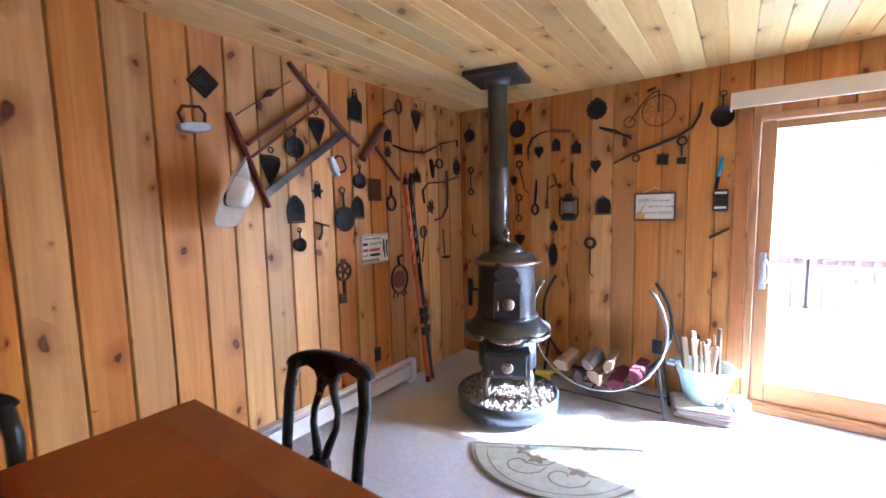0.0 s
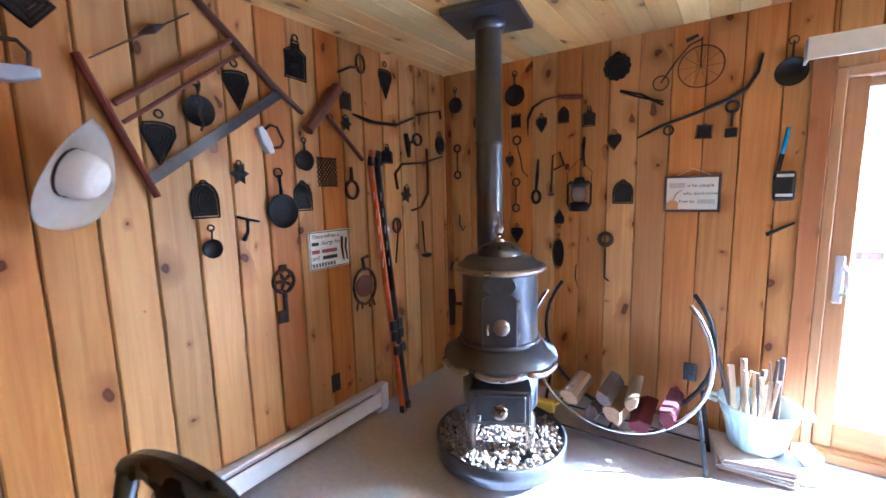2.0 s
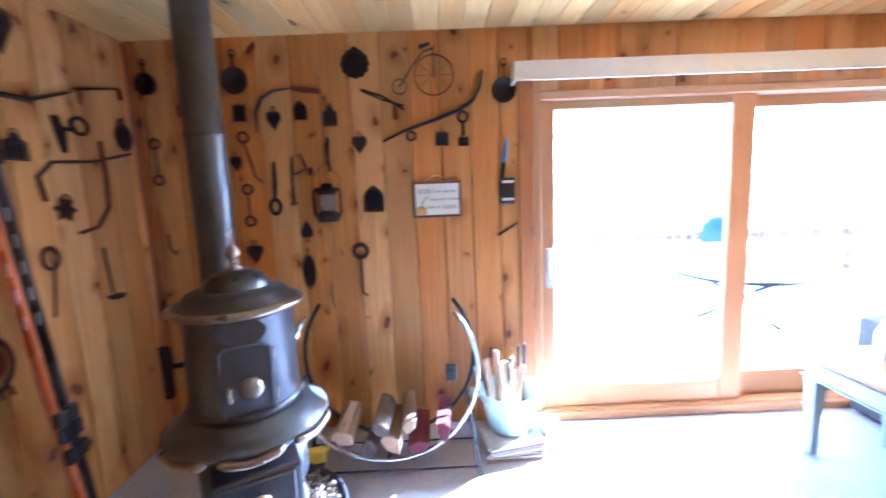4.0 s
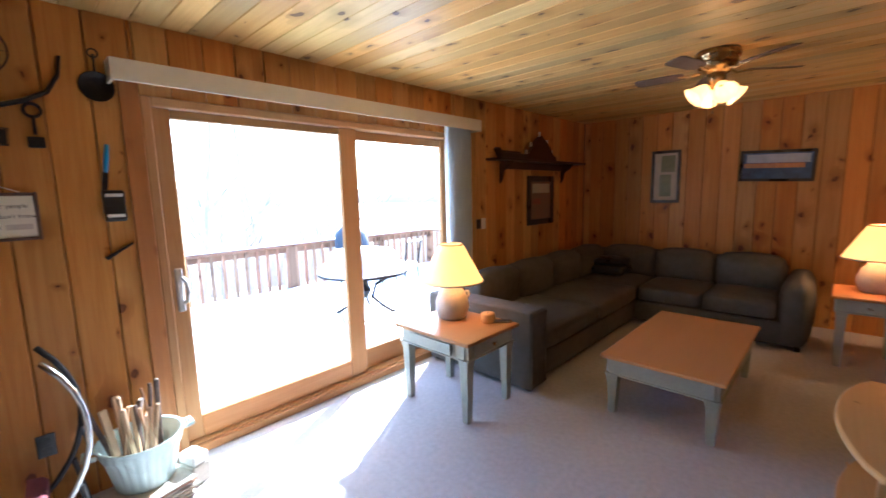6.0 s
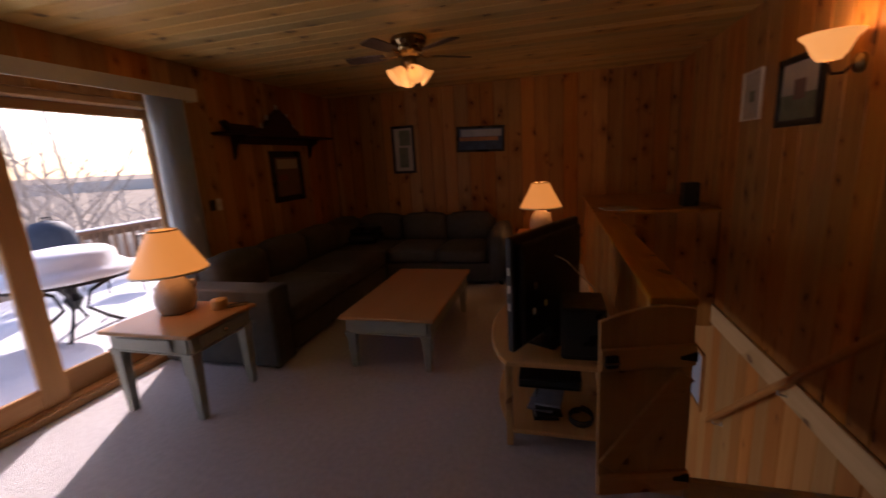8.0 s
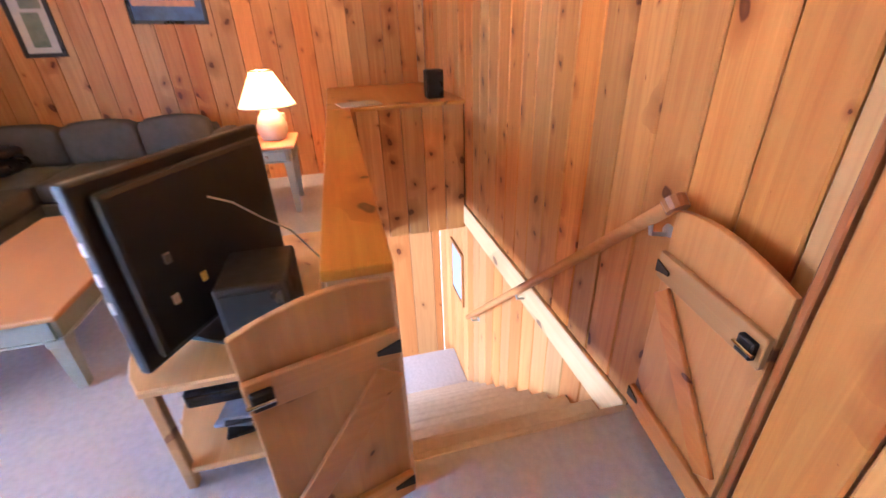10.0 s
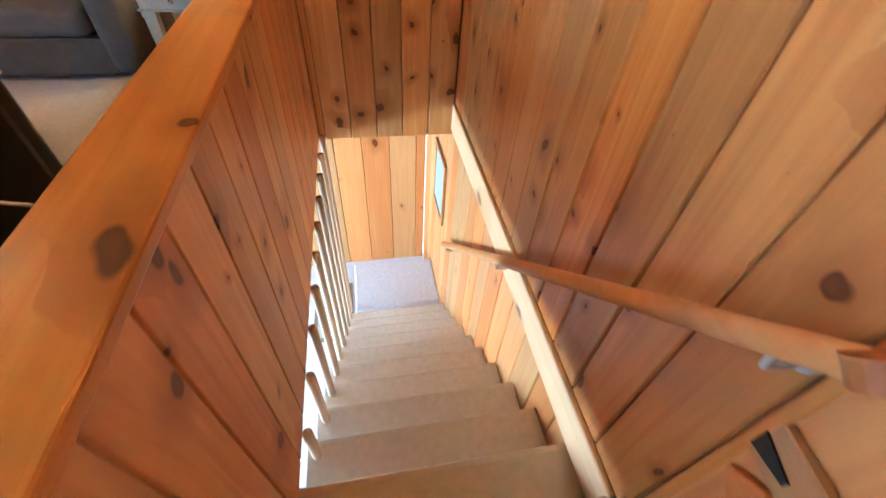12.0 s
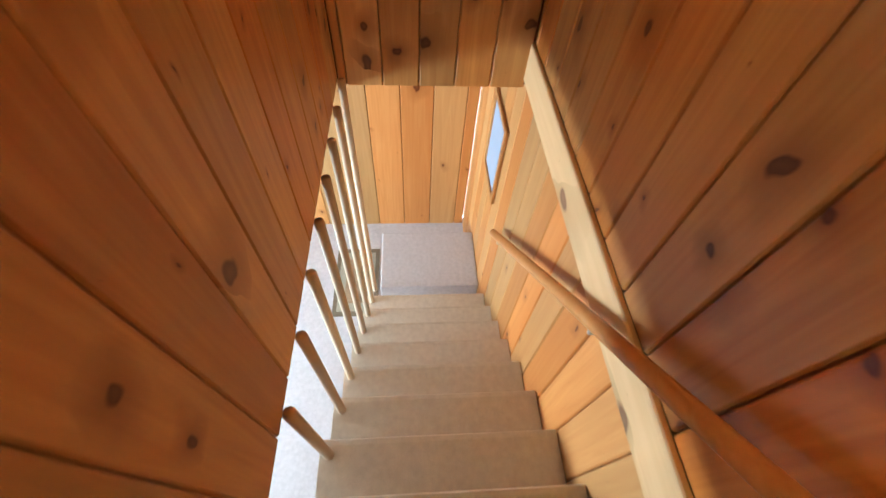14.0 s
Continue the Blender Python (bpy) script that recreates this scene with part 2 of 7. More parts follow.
def add_box(bm, x0, x1, y0, y1, z0, z1, bev=0.0, m=None, seg=1):
    r = bmesh.ops.create_cube(bm, size=1.0)
    vs = r["verts"]
    mm = Matrix.Translation(((x0 + x1) / 2, (y0 + y1) / 2, (z0 + z1) / 2)) @ Matrix.Diagonal((abs(x1 - x0), abs(y1 - y0), abs(z1 - z0), 1))
    bmesh.ops.transform(bm, matrix=mm, verts=vs)
    if bev:
        es = list({e for v in vs for e in v.link_edges})
        g = bmesh.ops.bevel(bm, geom=es, offset=bev, segments=seg, affect="EDGES", profile=0.5)
        vs = list({v for f in g["faces"] for v in f.verts} | {v for v in vs if v.is_valid})
    if m is not None:
        bmesh.ops.transform(bm, matrix=m, verts=[v for v in vs if v.is_valid])
    return vs


def box(*a, **k):
    bm = bmesh.new()
    add_box(bm, *a, **k)
    return bm


def add_lathe(bm, prof, seg=24, m=None):
    """prof: (radius, z) from bottom to top, closed at radius 0 ends."""
    rings = []
    new_v = []
    for r, z in prof:
        if r < 1e-5:
            ring = [bm.verts.new((0, 0, z))]
        else:
            ring = [bm.verts.new((r * math.cos(2 * math.pi * i / seg), r * math.sin(2 * math.pi * i / seg), z)) for i in range(seg)]
        rings.append(ring)
        new_v += ring
    for a, b in zip(rings, rings[1:]):
        for i in range(seg):
            j = (i + 1) % seg
            if len(a) == 1 and len(b) == 1:
                continue
            if len(a) == 1:
                bm.faces.new((a[0], b[j], b[i]))
            elif len(b) == 1:
                bm.faces.new((a[i], a[j], b[0]))
            else:
                bm.faces.new((a[i], a[j], b[j], b[i]))
    if m is not None:
        bmesh.ops.transform(bm, matrix=m, verts=new_v)
    return new_v


def lathe(prof, seg=24, m=None):
    bm = bmesh.new()
    add_lathe(bm, prof, seg, m)
    return bm


def add_tube(bm, pts, rad, seg=8, flat=1.0, closed=False):
    """A tube along points; rad is a number or one for each point; flat squashes it along its second axis."""
    pts = [Vector(p) for p in pts]
    n = len(pts)
    rads = rad if isinstance(rad, (list, tuple)) else [rad] * n
    rings = []
    up = None
    for i, p in enumerate(pts):
        if closed:
            d = pts[(i + 1) % n] - pts[i - 1]
        else:
            d = pts[min(i + 1, n - 1)] - pts[max(i - 1, 0)]
        d.normalize()
        if up is None:
            up = Vector((0, 0, 1)) if abs(d.z) < 0.9 else Vector((1, 0, 0))
        side = d.cross(up)
        if side.length < 1e-4:
            side = d.orthogonal()
        side.normalize()
        up = side.cross(d).normalized()
        rings.append([bm.verts.new(p + rads[i] * (math.cos(a) * side + flat * math.sin(a) * up)) for a in (2 * math.pi * k / seg for k in range(seg))])
    m = n if closed else n - 1
    for i in range(m):
        a, b = rings[i], rings[(i + 1) % n]
        for k in range(seg):
            j = (k + 1) % seg
            bm.faces.new((a[k], a[j], b[j], b[k]))
    if not closed:
        bm.faces.new(rings[0][::-1])
        bm.faces.new(rings[-1])


def tube(pts, rad, seg=8, flat=1.0, closed=False):
    bm = bmesh.new()
    add_tube(bm, pts, rad, seg, flat, closed)
    return bm


def add_plate(bm, outline, t, m=None, bev=0.0):
    """A flat plate of a 2D outline in x and z, from y = 0 to y = -t."""
    vs = [bm.verts.new((x, 0, z)) for x, z in outline]
    f = bm.faces.new(vs)
    g = bmesh.ops.extrude_face_region(bm, geom=[f])
    ev = [v for v in g["geom"] if isinstance(v, bmesh.types.BMVert)]
    bmesh.ops.translate(bm, vec=(0, -t, 0), verts=ev)
    allv = vs + ev
    if bev:
        es = [e for e in {e for v in ev for e in v.link_edges} if e.verts[0] in ev and e.verts[1] in ev]
        g = bmesh.ops.bevel(bm, geom=es, offset=bev, segments=1, affect="EDGES")
        allv = list({v for v in allv if v.is_valid} | {v for f in g["faces"] for v in f.verts})
    bmesh.ops.recalc_face_normals(bm, faces=list({f for v in allv for f in v.link_faces}))
    if m is not None:
        bmesh.ops.transform(bm, matrix=m, verts=allv)
    return allv


def plate(outline, t, m=None, bev=0.0):
    bm = bmesh.new()
    add_plate(bm, outline, t, m, bev)
    return bm


def circle(cx, cz, r, n=20, a0=0.0, a1=360.0, rz=None):
    rz = rz or r
    full = abs(a1 - a0) >= 360
    k = n if full else n + 1
    return [(cx + r * math.cos(radians(a0 + (a1 - a0) * i / n)), cz + rz * math.sin(radians(a0 + (a1 - a0) * i / n))) for i in range(k)]


def structure(name, bm, material, label="", category=""):
    return tagged(link(name, bm, material), label, category, kind="structure")


# ---- the large structure ----
XL, XR, YD, YS, ZC = -4.86, 2.86, 4.0, -0.62, 2.46
YB, XE = -3.2, -1.74
STEP_X, RISE, RUN = -1.047, 0.196, 0.217
HWX0, HWX1, HWY0, HWY1, HWZ = -1.17, 1.31, 0.30, 0.46, 0.92
HWB = -0.17
ZLOW = -2.72


def floor_mesh():
    bm = bmesh.new()
    add_box(bm, XL - 0.1, XR + 0.1, HWY0 + 0.03, YD + 0.1, -0.2, 0.0)
    add_box(bm, XL - 0.1, STEP_X, YB - 0.1, HWY0 + 0.03, -0.2, 0.0)
    return bm


structure("floor", floor_mesh(), M_CARPET, "grey loop-pile carpet, sunlit by the door", "carpet")


def ceiling_mesh():
    bm = bmesh.new()
    x, w = XL - 0.05, 0.135
    while x < XR + 0.05:
        add_box(bm, x + 0.0015, x + w - 0.0015, YB - 0.1, YD + 0.1, ZC, ZC + 0.02, bev=0.004)
        x += w
    add_box(bm, XL - 0.1, XR + 0.1, YB - 0.1, YD + 0.1, ZC + 0.006, ZC + 0.1)
    return bm


structure("ceiling", ceiling_mesh(), M_CEIL, "pale knotty pine tongue-and-groove ceiling boards", "ceiling")


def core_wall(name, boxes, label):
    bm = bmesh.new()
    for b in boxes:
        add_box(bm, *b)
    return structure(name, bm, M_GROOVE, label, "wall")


T = 0.14
wall_west = core_wall("wall_west", [(XL - T, XL - 0.02, YB - T, YD + T, -0.2, ZC)], "knotty pine panelled wall hung with old iron tools")
wall_north = core_wall("wall_north", [
    (XL, -2.47, YD + 0.02, YD + T, -0.2, ZC), (0.05, XR, YD + 0.02, YD + T, -0.2, ZC),
    (-2.47, 0.05, YD + 0.02, YD + T, 2.09, ZC), (-2.47, 0.05, YD + 0.02, YD + T, -0.2, 0.0)], "knotty pine panelled wall round the sliding door")
wall_east = core_wall("wall_east", [(XR + 0.02, XR + T, YS - T, YD + T, -0.2, ZC)], "knotty pine panelled wall behind the sectional sofa")
wall_south = core_wall("wall_south", [(XE, XR, YS - T, YS - 0.02, 0.02, ZC)], "knotty pine panelled wall along the stairs")
wall_kitchen = core_wall("wall_kitchen", [(XL, XE + T, YB - T, YB - 0.02, -0.2, ZC), (XE + 0.02, XE + T, YB, YS - T, -0.2, ZC)], "plain pine walls of the dining end")


def boards(parent, horiz, a0, a1, fixed, face, spans, width=0.178, material=None, phase=0.0, gap=0.0035, b=0.006):
    """Vertical boards along a wall. horiz: 'x' or 'y'; face: +1 or -1, the way that the wall looks; spans(a) gives z ranges."""
    material = material or M_PINE
    cache = {}
    k0 = math.floor((a0 - phase) / width)
    a = phase + k0 * width
    while a < a1:
        lo, hi = max(a, a0), min(a + width, a1)
        if hi - lo > 0.02:
            for z0, z1 in spans((lo + hi) / 2):
                key = (round(hi - lo, 3), round(z1 - z0, 3))
                if key not in cache:
                    w, h = (hi - lo) / 2 - gap, (z1 - z0) / 2
                    bm = bmesh.new()
                    o = [(-w, -0.02), (-w, -b), (-w + b, 0), (w - b, 0), (w, -b), (w, -0.02)]
                    v0 = [bm.verts.new((x, y, -h)) for x, y in o]
                    v1 = [bm.verts.new((x, y, h)) for x, y in o]
                    for i in range(len(o)):
                        j = (i + 1) % len(o)
                        bm.faces.new((v0[i], v0[j], v1[j], v1[i]))
                    bm.faces.new(v0), bm.faces.new(v1[::-1])
                    bmesh.ops.recalc_face_normals(bm, faces=bm.faces)
                    me = bpy.data.meshes.new("board")
                    bm.to_mesh(me)
                    bm.free()
                    me.materials.append(material)
                    cache[key] = me
                ob = new("board", cache[key])
                c = (lo + hi) / 2
                if horiz == "x":
                    ob.matrix_world = pose(c, fixed, (z0 + z1) / 2, 0, 0, 0 if face > 0 else 180)
                else:
                    ob.matrix_world = pose(fixed, c, (z0 + z1) / 2, 0, 0, -90 if face > 0 else 90)
                ob.parent = parent
        a += width


# ---- sliding door ----
DX0, DX1, DZ1 = -2.47, 0.05, 2.09
sliding_door = thing("door_1", pose(0, 0, 0), "wooden sliding glass door with two large panes", "door", kind="structure")


def frame_ring(x0, x1, z0, z1, y0, y1, ws, wt, wb, parent, names=("stile", "rail")):
    part(names[0], box(x0, x0 + ws, y0, y1, z0, z1, bev=0.006), M_OAK, parent)
    part(names[0], box(x1 - ws, x1, y0, y1, z0, z1, bev=0.006), M_OAK, parent)
    part(names[1], box(x0 + ws, x1 - ws, y0 + 0.002, y1 - 0.002, z1 - wt, z1, bev=0.005), M_OAKX, parent)
    part(names[1], box(x0 + ws, x1 - ws, y0 + 0.002, y1 - 0.002, z0, z0 + wb, bev=0.005), M_OAKX, parent)


frame_ring(DX0, DX1, 0.0, DZ1, YD - 0.01, YD + 0.139, 0.05, 0.05, 0.06, sliding_door, ("jamb", "head"))
part("casing", box(DX0 - 0.09, DX0 - 0.001, YD - 0.022, YD - 0.002, 0.0, DZ1 + 0.06, bev=0.004), M_TRIM, sliding_door)
part("casing", box(DX1 + 0.001, DX1 + 0.09, YD - 0.022, YD - 0.002, 0.0, DZ1 + 0.06, bev=0.004), M_TRIM, sliding_door)
part("sill_step", box(DX0, DX1, YD - 0.05, YD - 0.012, 0.0, 0.055, bev=0.006), M_OAKX, sliding_door)
sash_a = part("sash", box(-2.418, -2.33, YD + 0.02, YD + 0.06, 0.062, 2.038, bev=0.006), M_OAK, sliding_door)
for nm, b in (("stile", (-1.235, -1.085, YD + 0.02, YD + 0.06, 0.062, 2.038)), ("rail", (-2.33, -1.235, YD + 0.022, YD + 0.058, 1.985, 2.036)), ("rail", (-2.33, -1.235, YD + 0.022, YD + 0.058, 0.062, 0.205))):
    part(nm, box(*b, bev=0.006), M_OAK if nm == "stile" else M_OAKX, sliding_door)
for nm, b in (("stile", (-0.09, -0.002, YD + 0.07, YD + 0.11, 0.062, 2.038)), ("rail", (-1.12, -0.09, YD + 0.072, YD + 0.108, 1.965, 2.036)), ("rail", (-1.12, -0.09, YD + 0.072, YD + 0.108, 0.062, 0.235))):
    part(nm, box(*b, bev=0.006), M_OAK if nm == "stile" else M_OAKX, sliding_door)
for b in ((-2.335, -1.23, YD + 0.038, YD + 0.042, 0.2, 1.99), (-1.1, -0.085, YD + 0.088, YD + 0.092, 0.23, 1.97)):
    g = part("pane", box(*b), M_GLASS, sliding_door, "clear glass pane")
    g.visible_shadow = False
_h = part("door_handle", box(-2.395, -2.355, YD + 0.006, YD + 0.02, 0.88, 1.14, bev=0.006), M_SILVER, sliding_door, "silver handle plate")
part("grip", tube([(-2.36, YD + 0.01, 0.93), (-2.35, YD - 0.03, 0.95), (-2.345, YD - 0.04, 1.0), (-2.35, YD - 0.03, 1.06), (-2.36, YD + 0.01, 1.08)], 0.011), M_SILVER, _h)

valance = thing("blind_valance", pose(0, 0, 0), "cream valance board above the sliding door", "valance")
part("front_board", box(-2.6, 0.3, 3.872, 3.884, 2.125, 2.232, bev=0.003), M_CREAM, valance)
part("end_board", box(-2.6, -2.588, 3.884, 3.995, 2.125, 2.232), M_CREAM, valance)
part("end_board", box(0.288, 0.3, 3.884, 3.995, 2.125, 2.232), M_CREAM, valance)
part("head_track", box(-2.58, 0.28, 3.905, 3.945, 2.17, 2.2), M_CREAM, valance)

blind = thing("vertical_blind", pose(0, 0, 0), "pale vertical blind slats drawn to one side", "blind")
for i in range(11):
    x = -0.16 + i * 0.032
    part("slat", box(-0.043, 0.043, -0.0012, 0.0012, 0, 2.1, m=pose(x, 3.925, 0.06, 0, 0, 62 + (i % 3) * 6)), M_BLIND, blind)
part("wand", tube([(-0.2, 3.9, 2.15), (-0.19, 3.89, 1.2)], 0.005), M_CREAM, blind)


# ---- boards of the walls ----
def full(a):
    return [(0.0, ZC)]


boards(wall_west, "y", YB, YD, XL, 1, full, width=0.1805, phase=0.706)
boards(wall_north, "x", XL, DX0 - 0.002, YD, -1, full, gap=0.002, b=0.005)
boards(wall_north, "x", DX0, DX1, YD, -1, lambda a: [(DZ1 + 0.002, ZC)], gap=0.002, b=0.005)
boards(wall_north, "x", DX1 + 0.002, XR, YD, -1, full, gap=0.002, b=0.005)
boards(wall_east, "y", YS, YD, XR, -1, full, gap=0.002, b=0.005)
boards(wall_south, "x", XE, XR, YS, 1, lambda a: [(0.02, ZC)], width=0.182, phase=0.012, gap=0.0028, b=0.006)
boards(wall_kitchen, "x", XL, XE, YB, 1, full)
boards(wall_kitchen, "y", YB, YS - T, XE + 0.02, -1, full)

# corner trims and the end of the stair wall
XP = -1.60
pier = core_wall("pier_stair_wall", [(-2.4, XP, YS - 0.3, -0.49, 0.0, ZC)], "dark stained pine pier at the end of the stair wall")
boards(pier, "x", -2.4, XP + 0.002, -0.47, 1, full)
part("corner_board", box(XP, XP + 0.02, YS + 0.001, -0.465, 0.0, ZC, bev=0.004), M_TRIM, pier)
part("back_board", box(-2.42, -2.4, YS - 0.3, -0.465, 0.0, ZC, bev=0.004), M_TRIM, pier)


# ---- stairs ----
NSTEP = 11
stairs = thing("stairs", pose(0, 0, 0), "straight carpeted stairs going down between pine walls", "stairs", kind="structure")
SY0, SY1 = YS + 0.004, HWY0 + 0.02


def tread_mesh():
    bm = bmesh.new()
    w = (SY1 - SY0) / 2
    o = [(-RUN - 0.01, -0.24), (-RUN - 0.01, -0.0), (-0.012, 0.0), (0.008, -0.006), (0.014, -0.02), (0.008, -0.035), (-0.012, -0.045), (-0.012, -0.24)]
    a = [bm.verts.new((x, -w, z)) for x, z in o]
    b = [bm.verts.new((x, w, z)) for x, z in o]
    for i in range(len(o)):
        j = (i + 1) % len(o)
        bm.faces.new((a[i], b[i], b[j], a[j]))
    bm.faces.new(a), bm.faces.new(b[::-1])
    bmesh.ops.recalc_face_normals(bm, faces=bm.faces)
    return bm


_t = part("step", tread_mesh(), M_STAIRCARPET, stairs)
_t.location = (STEP_X + RUN, (SY0 + SY1) / 2, -RISE)
for i in range(2, NSTEP):
    o = new("step", _t.data)
    o.parent, o.location = stairs, (STEP_X + RUN * i, (SY0 + SY1) / 2, -RISE * i)
LX0, LX1, LZ = STEP_X + RUN * NSTEP - 0.02, 1.92, -RISE * NSTEP
structure("landing", box(LX0, LX1, YS, 0.24, LZ - 0.2, LZ, bev=0.012, seg=2), M_CARPET, "pale carpeted landing at the foot of the stairs", "landing")
part("top_edge", box(STEP_X - 0.03, STEP_X + 0.012, SY0, SY1, -0.19, 0.004, bev=0.01), M_STAIRCARPET, stairs)

structure("floor_lower", box(-2.0, 4.4, YS - 0.2, 4.0, ZLOW - 0.1, ZLOW), M_CARPET, "pale floor of the lower storey", "floor")
low_south = core_wall("wall_lower_south", [(-2.0, 4.4, YS - T, YS - 0.022, ZLOW, 0.02)], "pale pine panelled wall beside the lower stairs")
low_east = core_wall("wall_lower_east", [(2.51, 2.6, YS, 4.0, ZLOW, -0.2)], "pale pine panelled end wall of the lower storey")
core_wall("wall_lower_far", [(-2.0, 2.6, 4.0, 4.1, ZLOW, -0.2), (-2.1, -2.0, YS - T, 4.1, ZLOW, -0.2)], "plain lower walls")
structure("ceiling_lower", box(-2.0, 4.4, HWY1 + 0.01, 4.1, -0.26, -0.205), M_WHITE, "plain ceiling of the lower storey", "ceiling")

boards(low_south, "x", STEP_X - 0.3, 2.49, YS - 0.002, 1, lambda a: [(ZLOW, -0.165)], width=0.182, material=M_PINE_LOW, phase=0.012, gap=0.002)
boards(low_east, "y", YS, 2.0, 2.49, -1, lambda a: [(ZLOW, -0.2)], width=0.28, material=M_PINE_LOW, phase=0.04, gap=0.002)
# band along the wall at the height of the upper floor
structure("trim_stair_band", box(STEP_X + 0.003, 2.48, YS - 0.002, YS + 0.02, -0.165, 0.016, bev=0.004), M_BAND, "pale pine band at floor height on the stair wall", "trim")

half_wall = core_wall("half_wall", [(HWX0 + 0.02, HWX1, HWY0 + 0.02, HWY1 - 0.02, HWB + 0.004, HWZ - 0.03)], "knotty pine half wall guarding the stairwell")
boards(half_wall, "x", HWX0 + 0.02, HWX1, HWY0, -1, lambda a: [(HWB, HWZ - 0.03)], width=0.154, phase=-0.59, gap=0.0014, b=0.0045)
boards(half_wall, "x", HWX0 + 0.02, HWX1 + 0.3, HWY1, 1, lambda a: [(0.0, HWZ - 0.03)])
# pale band wood puts the door's daylight into this end face's colour
part("end_trim", box(HWX0 - 0.002, HWX0 + 0.019, HWY0 - 0.004, HWY1 + 0.004, 0.0, HWZ - 0.032, bev=0.004), M_BAND, half_wall)
structure("half_wall_cap", box(HWX0 - 0.03, HWX1 + 0.02, HWY0 - 0.003, HWY1 + 0.012, HWZ - 0.03, HWZ, bev=0.006, seg=2), M_CAP, "varnished orange pine cap board on the half wall", "cap")
ledge = core_wall("ledge_box", [(HWX1 + 0.02, XR, YS, HWY0 + 0.03, -0.2, HWZ - 0.03)], "pine boxed ledge above the stair headroom")
boards(ledge, "y", YS, HWY0, HWX1, -1, lambda a: [(-0.205, HWZ - 0.03)], width=0.174, phase=-0.088, gap=0.002)
boards(ledge, "x", HWX1 + 0.3, XR, HWY1, 1, lambda a: [(0.0, HWZ - 0.03)])
structure("ledge_top", box(HWX1 - 0.02, XR, YS + 0.001, HWY1 + 0.012, HWZ - 0.028, HWZ + 0.004, bev=0.006), M_CAP, "varnished pine ledge top beside the stairwell", "ledge")


# ---- furniture: large things ----
def table(name, x0, x1, y0, y1, h, label, category, apron=0.11, leg=0.07, over=0.045, lower=False):
    t = thing(name, pose((x0 + x1) / 2, (y0 + y1) / 2, 0), label, category)
    a, b = (x1 - x0) / 2, (y1 - y0) / 2
    part("tabletop", box(-a, a, -b, b, h - 0.025, h, bev=0.008, seg=2), M_HONEY, t, "honey-coloured wooden top")
    ai, bi = a - over, b - over
    for s in (-1, 1):
        part("apron", box(-ai, ai, s * bi - 0.012, s * bi + 0.012, h - 0.025 - apron, h - 0.025, bev=0.003), M_GREYWOOD, t)
        part("apron", box(s * ai - 0.012, s * ai + 0.012, -bi + 0.013, bi - 0.013, h - 0.025 - apron, h - 0.025, bev=0.003), M_GREYWOOD, t)
        part("moulding", box(-ai - 0.022, ai + 0.022, s * (bi + 0.007) - 0.015, s * (bi + 0.007) + 0.015, h - 0.03 - apron, h - 0.018 - apron, bev=0.004), M_GREYWOOD, t)
        part("moulding", box(s * (ai + 0.007) - 0.015, s * (ai + 0.007) + 0.015, -bi + 0.014, bi - 0.014, h - 0.03 - apron, h - 0.018 - apron, bev=0.004), M_GREYWOOD, t)
    for sx in (-1, 1):
        for sy in (-1, 1):
            bm = bmesh.new()
            w = leg / 2
            cx, cy = sx * (ai - w + 0.008), sy * (bi - w + 0.008)
            rings = []
            top = h - 0.03 - apron
            for z, k in ((0.0, 0.62), (0.012, 0.66), (top - 0.035, 0.95), (top - 0.03, 1.08), (top - 0.008, 1.08), (top, 1.0)):
                rings.append([bm.verts.new((cx + k * w * ax, cy + k * w * ay, z)) for ax, ay in ((-1, -1), (1, -1), (1, 1), (-1, 1))])
            for r0, r1 in zip(rings, rings[1:]):
                for i in range(4):
                    bm.faces.new((r0[i], r0[(i + 1) % 4], r1[(i + 1) % 4], r1[i]))
            bm.faces.new(rings[0][::-1]), bm.faces.new(rings[-1])
            part("leg", bm, M_GREYWOOD, t)
    return t


coffee_table = table("coffee_table", -0.34, 1.01, 1.64, 2.37, 0.42, "low coffee table, honey top on sage-grey legs", "coffee table")
end_table = table("end_table", -1.12, -0.53, 2.89, 3.6, 0.58, "end table beside the door, honey top on sage-grey legs", "end table")


def cushion(x0, x1, y0, y1, z0, z1, r=0.05):
    bm = bmesh.new()
    bmesh.ops.create_cube(bm, size=1.0)
    bmesh.ops.subdivide_edges(bm, edges=bm.edges[:], cuts=7, use_grid_fill=True)
    hx, hy, hz = (x1 - x0) / 2, (y1 - y0) / 2, (z1 - z0) / 2
    for v in bm.verts:
        p = Vector((v.co.x * 2, v.co.y * 2, v.co.z * 2))
        q = Vector((p.x * hx, p.y * hy, p.z * hz))
        c = Vector((max(-hx + r, min(hx - r, q.x)), max(-hy + r, min(hy - r, q.y)), max(-hz + r, min(hz - r, q.z))))
        d = q - c
        if d.length > 1e-6:
            q = c + d.normalized() * min(r, d.length)
        bulge = (1 - p.x ** 2) * (1 - p.y ** 2) * hz * 0.22 + 0.006 * noise.noise(q * 7 + Vector((x0, y0, z0)))
        q.z += bulge * (1 if p.z > 0 else 0)
        if hy < hz:
            q.y += math.copysign((1 - p.x ** 2) * (1 - p.z ** 2) * hy * 0.3, p.y)
        if hx < hz:
            q.x += math.copysign((1 - p.y ** 2) * (1 - p.z ** 2) * hx * 0.3, p.x)
        v.co = q + Vector(((x0 + x1) / 2, (y0 + y1) / 2, (z0 + z1) / 2))
    return bm


